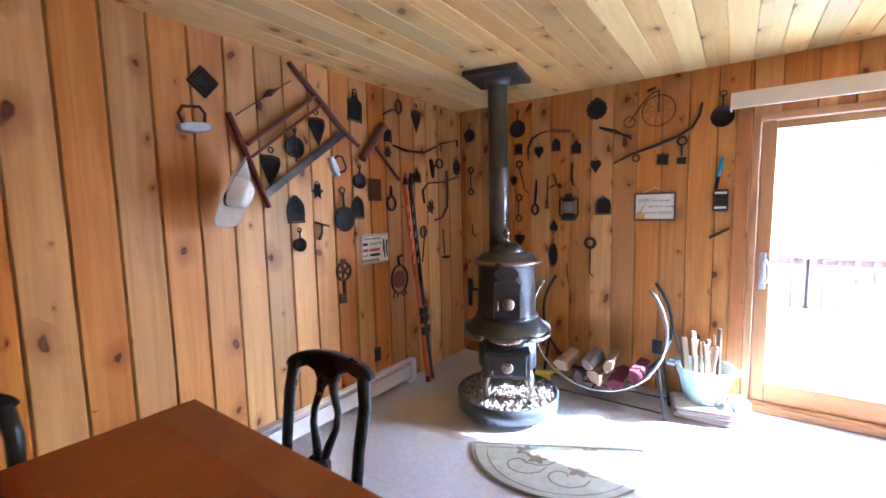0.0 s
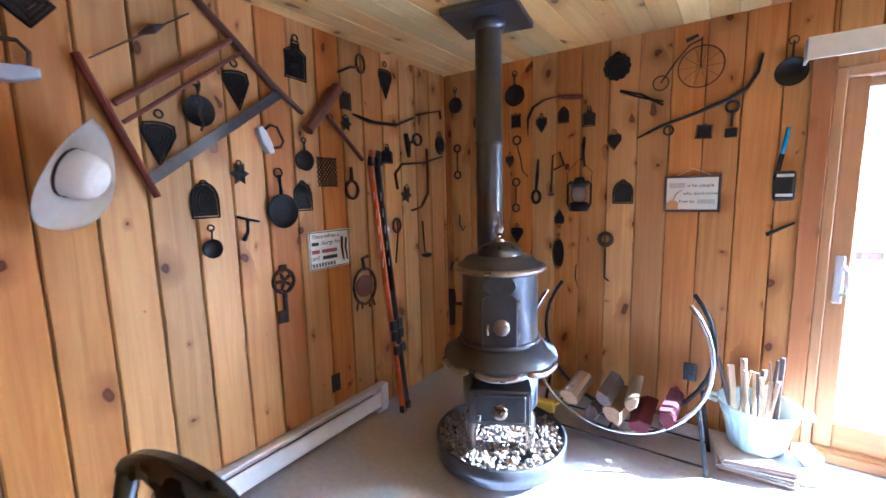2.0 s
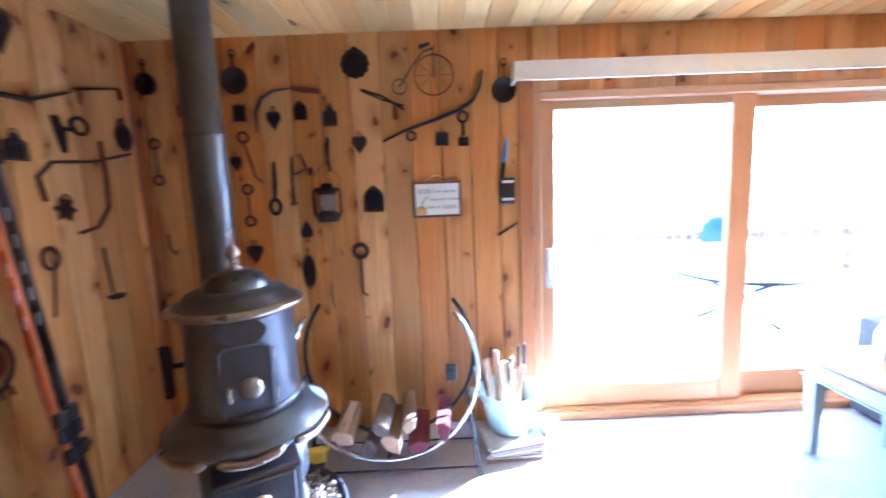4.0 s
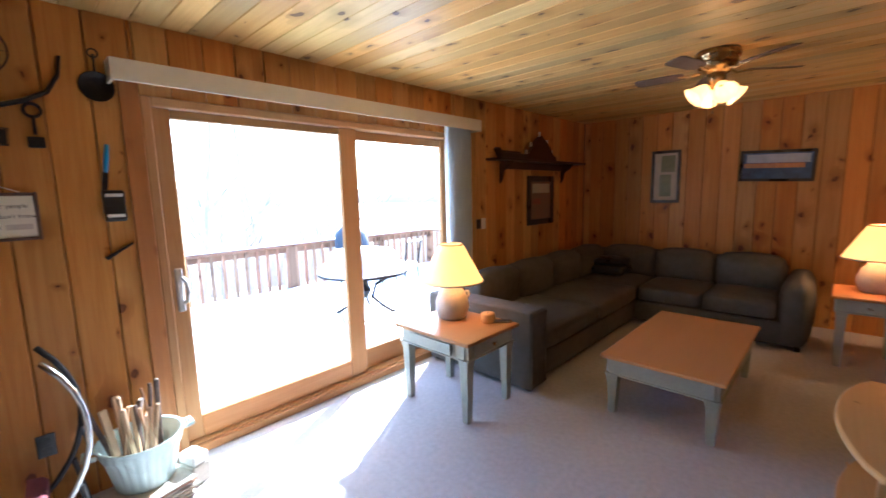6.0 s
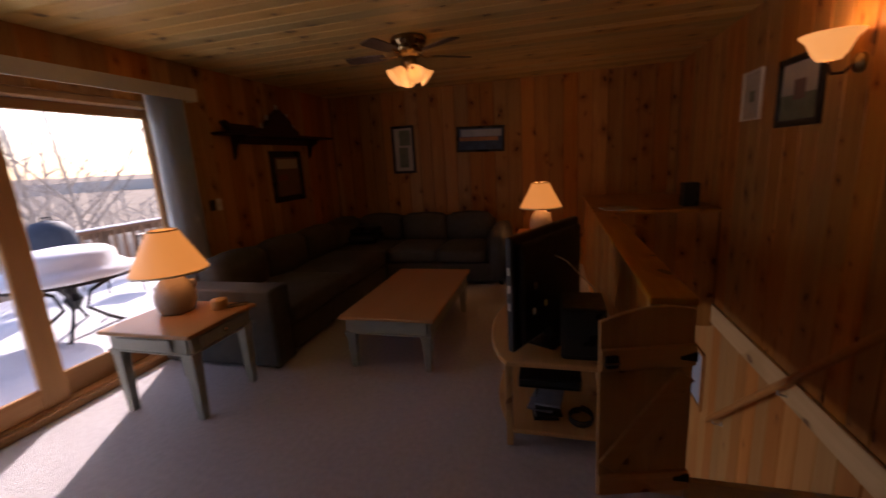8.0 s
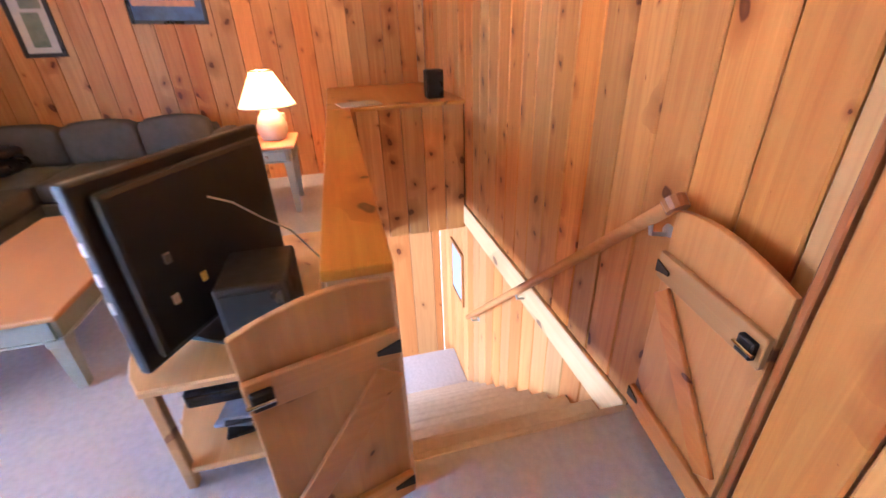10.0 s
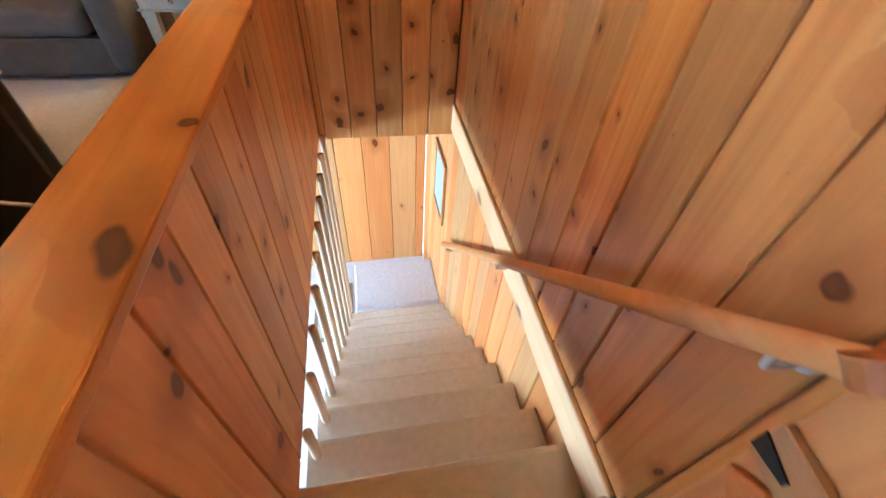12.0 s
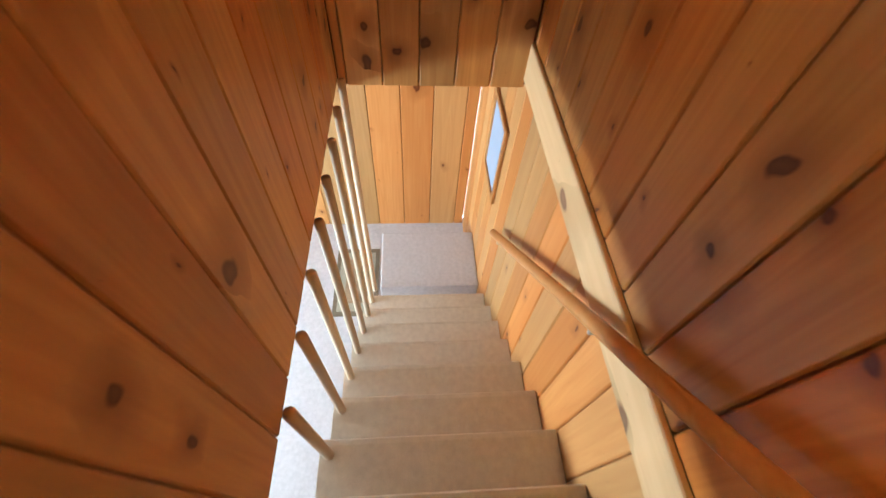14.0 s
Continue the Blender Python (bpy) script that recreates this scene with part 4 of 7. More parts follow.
# ---- dining end ----
dining = thing("dining_table", pose(-3.76, 0.2, 0), "red-brown wooden dining table with plank border", "dining table")
part("tabletop", box(-0.55, 0.55, -0.9, 0.9, 0.715, 0.75, bev=0.006, seg=2), M_DINING, dining)
part("top_border", box(-0.55, 0.55, 0.74, 0.902, 0.716, 0.7515, bev=0.005), M_DINING, dining)
for s in (-1, 1):
    part("apron", box(-0.48, 0.48, s * 0.83 - 0.012, s * 0.83 + 0.012, 0.62, 0.715), M_DINING, dining)
    part("apron", box(s * 0.48 - 0.012, s * 0.48 + 0.012, -0.815, 0.815, 0.62, 0.715), M_DINING, dining)
    for q in (-1, 1):
        part("leg", lathe([(0.025, 0), (0.03, 0.02), (0.035, 0.5), (0.042, 0.55), (0.035, 0.57), (0.045, 0.6), (0.045, 0.715)], 14, pose(s * 0.46, q * 0.8, 0)), M_BLACK, dining, "", True)


def dining_chair(m):
    c = thing("dining_chair", m, "black painted dining chair with curved keyhole back splat", "chair", "chairs round the table")
    part("seat", box(-0.21, 0.21, -0.21, 0.2, 0.43, 0.465, bev=0.014, seg=2), M_BLACK, c)
    for s in (-1, 1):
        part("back_post", tube([(s * 0.17, 0.19, 0.0), (s * 0.175, 0.175, 0.43), (s * 0.18, 0.20, 0.60), (s * 0.19, 0.235, 0.76), (s * 0.175, 0.255, 0.87)], [0.018, 0.02, 0.02, 0.022, 0.024], 10, 1.2), M_BLACK, c, "", True)
        part("front_leg", lathe([(0.014, 0), (0.02, 0.05), (0.022, 0.3), (0.028, 0.36), (0.022, 0.38), (0.026, 0.43)], 12, pose(s * 0.18, -0.18, 0)), M_BLACK, c, "", True)
        part("stretcher", rod((s * 0.175, -0.18, 0.2), (s * 0.17, 0.18, 0.2), 0.011), M_BLACK, c)
    part("apron", box(-0.18, 0.18, -0.19, -0.17, 0.37, 0.43), M_BLACK, c)
    crest = [(-0.205, 0.0)] + [(0.235 * math.cos(radians(a)), 0.02 + 0.085 * math.sin(radians(a))) for a in range(180, -1, -12)] + [(0.205, 0.0), (0.16, 0.012), (0.11, 0.03), (0.07, 0.015), (0.04, -0.04), (-0.04, -0.04), (-0.07, 0.015), (-0.11, 0.03), (-0.16, 0.012)]
    part("crest_rail", plate(crest, 0.03, pose(0, 0.27, 0.845, -4) @ Matrix.Diagonal((0.92, 1, 0.95, 1)), 0.006), M_BLACK, c)
    for s in (-1, 1):
        part("splat", tube([(s * 0.03, 0.252, 0.82), (s * 0.035, 0.246, 0.78), (s * 0.06, 0.235, 0.71), (s * 0.058, 0.222, 0.65), (s * 0.03, 0.205, 0.58), (s * 0.012, 0.19, 0.52)], [0.022, 0.017, 0.014, 0.014, 0.018, 0.02], 8, 1.0), M_BLACK, c, "", True)
    part("splat_foot", box(-0.05, 0.05, 0.165, 0.2, 0.465, 0.54, bev=0.008), M_BLACK, c)
    return c


dining_chair(pose(-3.80, 1.15, 0, 0, 0, 10))
dining_chair(pose(-4.27, 0.43, 0, 0, 0, 92))

# ---- living end ----
M_SHADE = glow("lit_lamp_shade", (1.0, 0.36, 0.07), 0.32, (0.62, 0.44, 0.24))


def table_lamp(m, label, watts):
    L = thing("table_lamp", m, label, "lamp", "pair of stoneware lamps")
    part("base", lathe([(0, 0), (0.095, 0), (0.105, 0.008), (0.13, 0.07), (0.128, 0.13), (0.10, 0.2), (0.07, 0.235), (0.066, 0.255), (0.05, 0.262), (0, 0.262)], 32), M_STONEWARE, L, "speckled grey stoneware jug base", True)
    part("ear", tube([(0.1, 0.0, 0.20), (0.125, 0, 0.205), (0.13, 0, 0.175), (0.118, 0, 0.155)], 0.011, 8), M_STONEWARE, L, "", True)
    part("neck", lathe([(0.02, 0.26), (0.02, 0.3), (0.012, 0.31), (0.012, 0.35)], 12), M_BRASS, L)
    part("bulb", lathe([(0.012, 0.35), (0.032, 0.40), (0.03, 0.43), (0.0, 0.45)], 12), M_BULB, L, "", True)
    sh = part("shade", lathe([(0.238, 0.285), (0.24, 0.287), (0.092, 0.565), (0.089, 0.565), (0.236, 0.288)], 40), M_SHADE, L, "cream cone shade glowing warm", True)
    part("rim", lathe([(0.238, 0.28), (0.243, 0.284), (0.240, 0.294), (0.235, 0.29)], 40), M_CREAM, sh)
    part("rim", lathe([(0.089, 0.56), (0.094, 0.562), (0.092, 0.572), (0.087, 0.57)], 32), M_BRASS, sh)
    p = m.translation
    lamp("lamp_light", "POINT", watts, (1.0, 0.60, 0.27), pose(p.x, p.y, p.z + 0.50), radius=0.05)
    return L


M_BULB = glow("lamp_bulb", (1.0, 0.7, 0.35), 4.0)
table_lamp(pose(-0.73, 3.37, 0.58, 0, 0, -50), "lit stoneware table lamp with cream cone shade on the end table", 0.42)
end_table_b = table("end_table", 1.62, 2.20, 0.79, 1.25, 0.61, "end table in the sofa corner, honey top on grey legs", "end table")
table_lamp(pose(1.99, 0.98, 0.61, 0, 0, -60), "lit stoneware table lamp with cream cone shade by the sofa", 1.15)
_dr = part("drawer_front", box(-0.286, -0.272, -0.15, 0.15, 0.492, 0.572, bev=0.004), M_GREYWOOD, end_table_b)
part("knob", lathe([(0, 0), (0.008, 0), (0.014, 0.012), (0, 0.02)], 10, pose(-0.286, 0, 0.532, 0, -90)), M_NICKEL, _dr)
_dr = part("drawer_front", box(-0.29, -0.277, -0.2, 0.2, 0.465, 0.545, bev=0.004), M_GREYWOOD, end_table)
part("drawer_front", box(-0.19, 0.19, -0.338, -0.326, 0.465, 0.545, bev=0.004), M_GREYWOOD, end_table)
part("knob", lathe([(0, 0), (0.008, 0), (0.014, 0.012), (0, 0.02)], 10, pose(0.0, -0.338, 0.505, 90)), M_BRASS, end_table)
M_WAX = rough_mat("amber_wax", (0.62, 0.36, 0.10), (0.55, 0.30, 0.08), 30, 0.4, bump=0.03)
candle = thing("jar_candle", pose(-0.66, 3.08, 0.58), "squat amber candle on the end table", "candle")
part("wax", lathe([(0, 0), (0.05, 0), (0.053, 0.006), (0.053, 0.062), (0.048, 0.068), (0.0, 0.064)], 24), M_WAX, candle, "", True)
part("wick", rod((0, 0, 0.064), (0.002, 0, 0.078), 0.0015), M_PLASTIC, candle)
remote = thing("remote_control", pose(-0.60, 2.99, 0.58, 0, 0, 40), "grey remote control lying on the end table", "remote control")
part("body", box(-0.022, 0.022, -0.07, 0.07, 0.0, 0.016, bev=0.005), M_NICKEL, remote)
part("keys", box(-0.015, 0.015, -0.05, 0.05, 0.0162, 0.019), M_PLASTIC, remote)

# television stand, television, subwoofer
stand = thing("tv_stand", pose(0, 0, 0), "pale pine television stand with a bowed open front", "tv stand")
TX0, TX1 = -1.0, 0.02


def bowed(z0, z1, y0, inset):
    n = 14
    o = [(TX0 + inset, y0), (TX1 - inset, y0)]
    for i in range(n + 1):
        u = i / n
        o.append((TX1 - inset + (TX0 - TX1 + 2 * inset) * u, 1.07 - inset + 0.13 * math.sin(math.pi * u) ** 0.7))
    return plate(o, z1 - z0, pose(0, 0, z0, -90), 0.006)


def bowed_flat(z0, z1, y0, inset):
    bm = bowed(z0, z1, y0, inset)
    zs = [v.co.z for v in bm.verts]
    bmesh.ops.translate(bm, vec=(0, 0, z0 - min(zs)), verts=bm.verts)
    return bm


part("top", bowed_flat(0.475, 0.5, 0.55, 0.0), M_BEECH, stand)
part("bottom_shelf", bowed_flat(0.08, 0.1, 0.57, 0.03), M_BEECH, stand)
_gs = part("glass_shelf", bowed_flat(0.285, 0.291, 0.57, 0.05), M_GLASS, stand, "clear glass middle shelf")
for x in (TX0 + 0.03, TX1 - 0.07):
    for y in (0.58, 1.045):
        part("upright", box(x, x + 0.04, y, y + 0.035, 0.0, 0.475, bev=0.004), M_BEECH, stand)
part("back_panel", box(TX0 + 0.07, TX1 - 0.07, 0.575, 0.583, 0.1, 0.475), M_BEECH, stand)

tv = thing("television", pose(-0.64, 0.86, 0.5, 0, 0, 153), "black flat television seen from behind, on its foot", "television")
part("screen", box(-0.34, 0.34, -0.045, -0.04, 0.07, 0.58), M_SCREEN, tv)
part("bezel", box(-0.37, 0.37, -0.04, 0.0, 0.03, 0.62, bev=0.01, seg=2), M_PLASTIC, tv)
part("back_shell", box(-0.33, 0.33, 0.0, 0.035, 0.06, 0.585, bev=0.017, seg=2), M_PLASTIC, tv)
part("neck", box(-0.06, 0.06, -0.01, 0.05, 0.0, 0.09, bev=0.006), M_PLASTIC, tv)
part("foot", box(-0.18, 0.18, -0.1, 0.12, 0.0, 0.015, bev=0.006), M_PLASTIC, tv)
for x, z, mm in ((0.22, 0.2, M_WHITE), (0.2, 0.33, M_NICKEL), (0.1, 0.21, M_YELLOW)):
    part("socket", box(x, x + 0.025, 0.035, 0.041, z, z + 0.035, bev=0.003), mm, tv)
part("cable", tube([(0.0, 0.037, 0.46), (-0.06, 0.07, 0.42), (-0.14, 0.11, 0.33), (-0.24, 0.14, 0.24), (-0.3, 0.2, 0.1), (-0.32, 0.22, 0.02)], 0.004, 6), M_WHITE, tv, "thin white cable")
for i in range(3):
    part("side_button", box(0.369, 0.374, -0.03, -0.015, 0.25 + 0.09 * i, 0.29 + 0.09 * i, bev=0.002), M_WHITE, tv)
sub = thing("subwoofer", pose(-0.82, 0.70, 0.5, 0, 0, 0), "black box loudspeaker beside the television", "loudspeaker")
part("cabinet", box(-0.13, 0.13, -0.105, 0.105, 0.008, 0.27, bev=0.01, seg=2), M_PLASTIC, sub)
part("grille", box(-0.136, -0.13, -0.09, 0.09, 0.03, 0.25, bev=0.002), M_BLACK, sub)
for s in (-1, 1):
    part("foot", box(s * 0.1 - 0.015, s * 0.1 + 0.015, -0.09, 0.09, 0, 0.008), M_PLASTIC, sub)
player = thing("disc_player", pose(-0.72, 0.86, 0.291), "flat grey disc player on the glass shelf", "player")
part("case", box(-0.17, 0.17, -0.16, 0.16, 0.006, 0.07, bev=0.006), M_IRON, player)
part("front", box(-0.176, -0.17, -0.15, 0.15, 0.012, 0.06, bev=0.003), M_SCREEN, player)
part("feet", box(-0.14, 0.14, -0.13, 0.13, 0, 0.006), M_PLASTIC, player)
rng = random.Random(5)
M_CASE = rough_mat("plastic_case", (0.35, 0.38, 0.42), (0.18, 0.2, 0.25), 9, 0.25, bump=0.03)
for i in range(6):
    dc = thing("disc_case", pose(-0.78 + rng.uniform(-0.02, 0.02), 0.88 + rng.uniform(-0.02, 0.02), 0.1 + i * 0.0165, 0, 0, rng.uniform(-14, 14)), "plastic disc case in a loose stack", "disc case", "stack of disc cases")
    part("case", box(-0.095, 0.095, -0.068, 0.068, 0.0003, 0.015, bev=0.003), M_CASE if i % 2 else M_PLASTIC, dc)
basket = thing("cable_coil", pose(-0.84, 0.70, 0.1), "coiled black cables on the lower shelf", "cables")
part("coil", tube([(0.07 * math.cos(a), 0.06 * math.sin(a), 0.006 + 0.002 * a) for a in (k * 0.4 for k in range(48))], 0.005, 6), M_PLASTIC, basket)

# ceiling fan
M_TULIP = glow("lit_tulip_glass", (1.0, 0.42, 0.10), 0.42, (0.8, 0.6, 0.35))
fan = thing("ceiling_fan", pose(0.50, 1.95, 0), "brass ceiling fan with dark blades and lit tulip shades", "ceiling fan")
part("housing", lathe([(0.0, ZC), (0.13, ZC), (0.14, 2.44), (0.14, 2.41), (0.125, 2.405), (0.13, 2.38), (0.115, 2.345), (0.09, 2.33), (0.08, 2.315), (0.0, 2.31)], 32), M_BRASS, fan, "", True)
part("switch_cup", lathe([(0, 2.31), (0.055, 2.31), (0.06, 2.27), (0.045, 2.25), (0.03, 2.21), (0, 2.2)], 24), M_BRASS, fan, "", True)
for i in range(5):
    a = 72 * i + 20
    bl = part("blade", plate([(0.2, -0.045), (0.28, -0.06), (0.5, -0.065), (0.53, -0.05), (0.535, 0.0), (0.53, 0.05), (0.5, 0.065), (0.28, 0.06), (0.2, 0.045)], 0.007, Matrix.Translation((0, 0, 2.335)) @ pose(0, 0, 0, 0, 0, a) @ pose(0, 0, 0, 100), 0.002), M_BARKLOG, fan, "dark brown wooden blade")
    part("blade_iron", tube([(0.1, 0, 2.33), (0.15, 0.02, 2.318), (0.19, 0.0, 2.325), (0.24, 0.02, 2.33)], 0.008, 6), M_BRASS, bl).matrix_local = pose(0, 0, 0, 0, 0, a)
for i in range(4):
    a = 90 * i + 35
    m = pose(0, 0, 2.23, 0, 0, a) @ pose(0.055, 0, 0, 0, 130, 0)
    part("lamp_arm", tube([(0.03, 0, 2.24), (0.06, 0, 2.235), (0.075, 0, 2.215)], 0.01, 8), M_BRASS, fan).matrix_local = pose(0, 0, 0, 0, 0, a)
    prof = [(0.018, 0.0), (0.03, 0.01), (0.045, 0.04), (0.05, 0.07), (0.065, 0.1), (0.078, 0.115), (0.075, 0.116), (0.048, 0.075), (0.04, 0.04), (0.016, 0.004)]
    part("tulip_shade", lathe(prof, 20, m), M_TULIP, fan, "amber tulip glass shade", True)
for dx in (0.0, 0.02):
    part("pull_chain", rod((dx, 0.01, 2.2), (dx, 0.01, 2.06 + 2 * dx), 0.0018, 6), M_BRASS, fan)
part("chain_knob", lathe([(0, 0), (0.006, 0.004), (0.006, 0.02), (0, 0.028)], 8, pose(0, 0.01, 2.04)), M_BRASS, fan)
lamp("fan_light", "POINT", 0.34, (1.0, 0.58, 0.24), pose(0.5, 1.95, 2.02), radius=0.09)

# wall sconce
sconce = thing("wall_sconce", pose(-0.27, YS, 0), "lit wall sconce with flared amber glass bowl", "wall lamp")
part("back_plate", lathe([(0, 0), (0.05, 0), (0.045, 0.015), (0.02, 0.03), (0, 0.032)], 20, pose(0, 0.0, 1.84, -90)), M_BRASS, sconce, "", True)
part("arm", tube([(0, 0.02, 1.84), (0.0, 0.07, 1.80), (0.0, 0.12, 1.80), (0.0, 0.135, 1.84), (0.0, 0.135, 1.86)], 0.008, 8), M_RUST, sconce, "", True)
part("bowl", lathe([(0.02, 1.86), (0.05, 1.865), (0.075, 1.90), (0.095, 1.95), (0.13, 1.985), (0.127, 1.988), (0.09, 1.957), (0.07, 1.905), (0.045, 1.872), (0.02, 1.868)], 28, pose(0, 0.135, 0)), M_TULIP, sconce, "", True)
lamp("sconce_light", "POINT", 1.25, (1.0, 0.55, 0.22), pose(-0.27, YS + 0.135, 2.03), radius=0.04)


# pictures and shelf
def picture(name, m, w, h, fw, frame_mat, label, layers):
    p = thing(name, m, label, "picture")
    a, b = w / 2, h / 2
    for s in (-1, 1):
        part("frame_side", box(s * a - (fw if s > 0 else 0), s * a + (fw if s < 0 else 0), -0.022, 0.0, -b, b, bev=0.003), frame_mat, p)
        part("frame_rail", box(-a + fw, a - fw, -0.02, 0.0, s * b - (fw if s > 0 else 0), s * b + (fw if s < 0 else 0), bev=0.003), frame_mat, p)
    k = 0.0
    for x0, x1, z0, z1, mm in layers:
        iw, ih = a - fw, b - fw
        part("print", box(-iw + 2 * iw * x0, -iw + 2 * iw * x1, -0.006 - k, -0.002, -ih + 2 * ih * z0, -ih + 2 * ih * z1), mm, p)
        k += 0.0012
    return p


def tint(name, a, c, scale=14):
    return rough_mat(name, a, c, scale, 0.45, bump=0.0)


P_BLUE = tint("print_blue", (0.06, 0.13, 0.28), (0.02, 0.04, 0.10))
P_ORANGE = tint("print_orange", (0.62, 0.30, 0.12), (0.30, 0.14, 0.08))
P_SKY = tint("print_sky", (0.45, 0.52, 0.62), (0.30, 0.36, 0.45))
P_GREEN = tint("print_green", (0.10, 0.14, 0.08), (0.25, 0.28, 0.18))
P_CREAM = tint("print_cream", (0.62, 0.58, 0.48), (0.5, 0.46, 0.38))
P_BROWN = tint("print_brown", (0.26, 0.14, 0.10), (0.18, 0.12, 0.09))
P_RED = tint("print_red", (0.35, 0.08, 0.06), (0.22, 0.1, 0.08))
picture("framed_picture", pose(1.63, YD, 1.41), 0.62, 0.6, 0.07, M_BLACK, "dark framed country print under the shelf", [(0, 1, 0, 1, P_BROWN), (0.1, 0.95, 0.7, 0.95, P_CREAM), (0.1, 0.5, 0.4, 0.55, P_RED)])
picture("framed_picture", pose(XR, 2.905, 1.665, 0, 0, -90), 0.34, 0.66, 0.035, M_BLACK, "tall narrow dark framed print", [(0, 1, 0, 1, P_CREAM), (0.25, 0.75, 0.08, 0.55, P_GREEN), (0.3, 0.9, 0.6, 0.95, P_GREEN)])
picture("framed_picture", pose(XR, 1.795, 1.74, 0, 2, -90), 0.66, 0.34, 0.03, M_BLACK, "wide framed lake sunset print hanging slightly askew", [(0, 1, 0, 1, P_BLUE), (0.05, 0.97, 0.62, 0.95, P_SKY), (0.02, 0.9, 0.42, 0.6, P_ORANGE)])
picture("framed_picture", pose(0.89, YS, 1.83, 0, 0, 180), 0.32, 0.36, 0.015, M_WHITE, "small white framed sketch beside the sconce", [(0, 1, 0, 1, P_CREAM), (0.35, 0.65, 0.35, 0.6, P_GREEN)])
picture("framed_picture", pose(0.24, YS, 1.78, 0, 0, 180), 0.5, 0.42, 0.04, M_BLACK, "dark framed landscape print below the sconce", [(0, 1, 0, 1, P_CREAM), (0, 1, 0, 0.45, P_GREEN), (0.35, 0.65, 0.35, 0.7, P_BROWN)])

M_DARKWOOD = wood("dark_stained_shelf", (0.06, 0.03, 0.02), (0.04, 0.02, 0.012), (0.02, 0.01, 0.01), axis=0, knots=False)
shelf = thing("wall_shelf", pose(1.5, YD, 1.86), "dark wooden wall shelf on two shaped brackets", "shelf")
part("board", box(-0.98, 0.98, -0.2, 0.0, 0.0, 0.025, bev=0.004), M_DARKWOOD, shelf)
part("back_rail", box(-0.7, 0.7, -0.02, 0.0, -0.08, 0.0, bev=0.003), M_DARKWOOD, shelf)
for x in (-0.72, 0.66):
    part("bracket", plate([(0, 0), (-0.17, 0), (-0.13, -0.06), (-0.06, -0.1), (-0.03, -0.2), (0, -0.24)], 0.03, pose(x - 0.015, 0, 0, 0, 0, -90) @ pose(0, 0, 0, 0, 0, 180) @ pose(0, 0, 0), 0.003), M_DARKWOOD, shelf)
cs = thing("candle_pyramid", pose(1.45, YD - 0.1, 1.885) @ Matrix.Diagonal((0.85, 1, 0.85, 1)), "dark stepped candle arch with white candles on the shelf", "candle holder")
part("arch", plate([(-0.42, 0.0), (0.42, 0.0), (0.40, 0.06), (0.3, 0.1), (0.22, 0.2), (0.1, 0.28), (0.0, 0.34), (-0.1, 0.28), (-0.22, 0.2), (-0.3, 0.1), (-0.40, 0.06)], 0.06, pose(0, 0.03, 0), 0.004), M_DARKWOOD, cs)
for x, z in ((-0.36, 0.07), (-0.24, 0.18), (-0.02, 0.33), (0.18, 0.23), (0.32, 0.09)):
    part("candle", lathe([(0, 0), (0.016, 0), (0.016, 0.06), (0.004, 0.065), (0, 0.07)], 12, pose(x, 0, z)), M_WHITE, cs, "short white candle")
boat = thing("model_boat", pose(0.85, YD - 0.1, 1.885), "small dark model boat at the end of the shelf", "ornament")
part("hull", plate([(-0.28, 0.09), (-0.2, 0.0), (0.2, 0.0), (0.3, 0.03), (0.25, 0.06), (-0.18, 0.06), (-0.25, 0.11)], 0.07, pose(0, 0.035, 0), 0.006), M_DARKWOOD, boat)
part("deck", box(-0.16, 0.16, -0.02, 0.02, 0.06, 0.08), M_RUST, boat)

spk = thing("bookshelf_speaker", pose(1.55, -0.42, HWZ + 0.004), "small black loudspeaker on the pine ledge", "loudspeaker")
part("cabinet", box(-0.07, 0.07, -0.07, 0.07, 0.0, 0.22, bev=0.008), M_PLASTIC, spk)
part("grille", box(-0.076, -0.07, -0.06, 0.06, 0.012, 0.208, bev=0.002), M_BLACK, spk)
mag = thing("magazine", pose(1.45, 0.22, HWZ + 0.004, 0, 0, 12), "open magazine lying on the pine ledge", "magazine")
part("pages", box(-0.12, 0.12, -0.16, 0.16, 0.0, 0.008, bev=0.003), M_WHITE, mag)
part("cover", box(-0.121, 0.121, -0.161, 0.161, 0.0081, 0.0095), M_PAPER, mag)
blk = thing("soft_toy", pose(0.05, 3.2, 0.50, 0, 0, 30) @ Matrix.Diagonal((0.7, 0.7, 0.7, 1)), "small black and white soft toy on the sofa arm", "toy")
part("toy_body", cushion(-0.08, 0.08, -0.06, 0.06, -0.04, 0.05, 0.04), M_BLACK, blk, "", True)
part("toy_patch", cushion(-0.09, -0.02, -0.04, 0.04, 0.0, 0.07, 0.03), M_WHITE, blk, "", True)
throw = thing("folded_blanket", pose(2.3, 3.3, 0.47), "dark folded blanket in the sofa corner", "blanket")
part("fold", cushion(-0.3, 0.3, -0.2, 0.2, 0.0, 0.12, 0.05), M_BLACK, throw, "", True)
part("fold", cushion(-0.26, 0.28, -0.18, 0.18, 0.12, 0.2, 0.04), M_BLACK, throw, "", True)


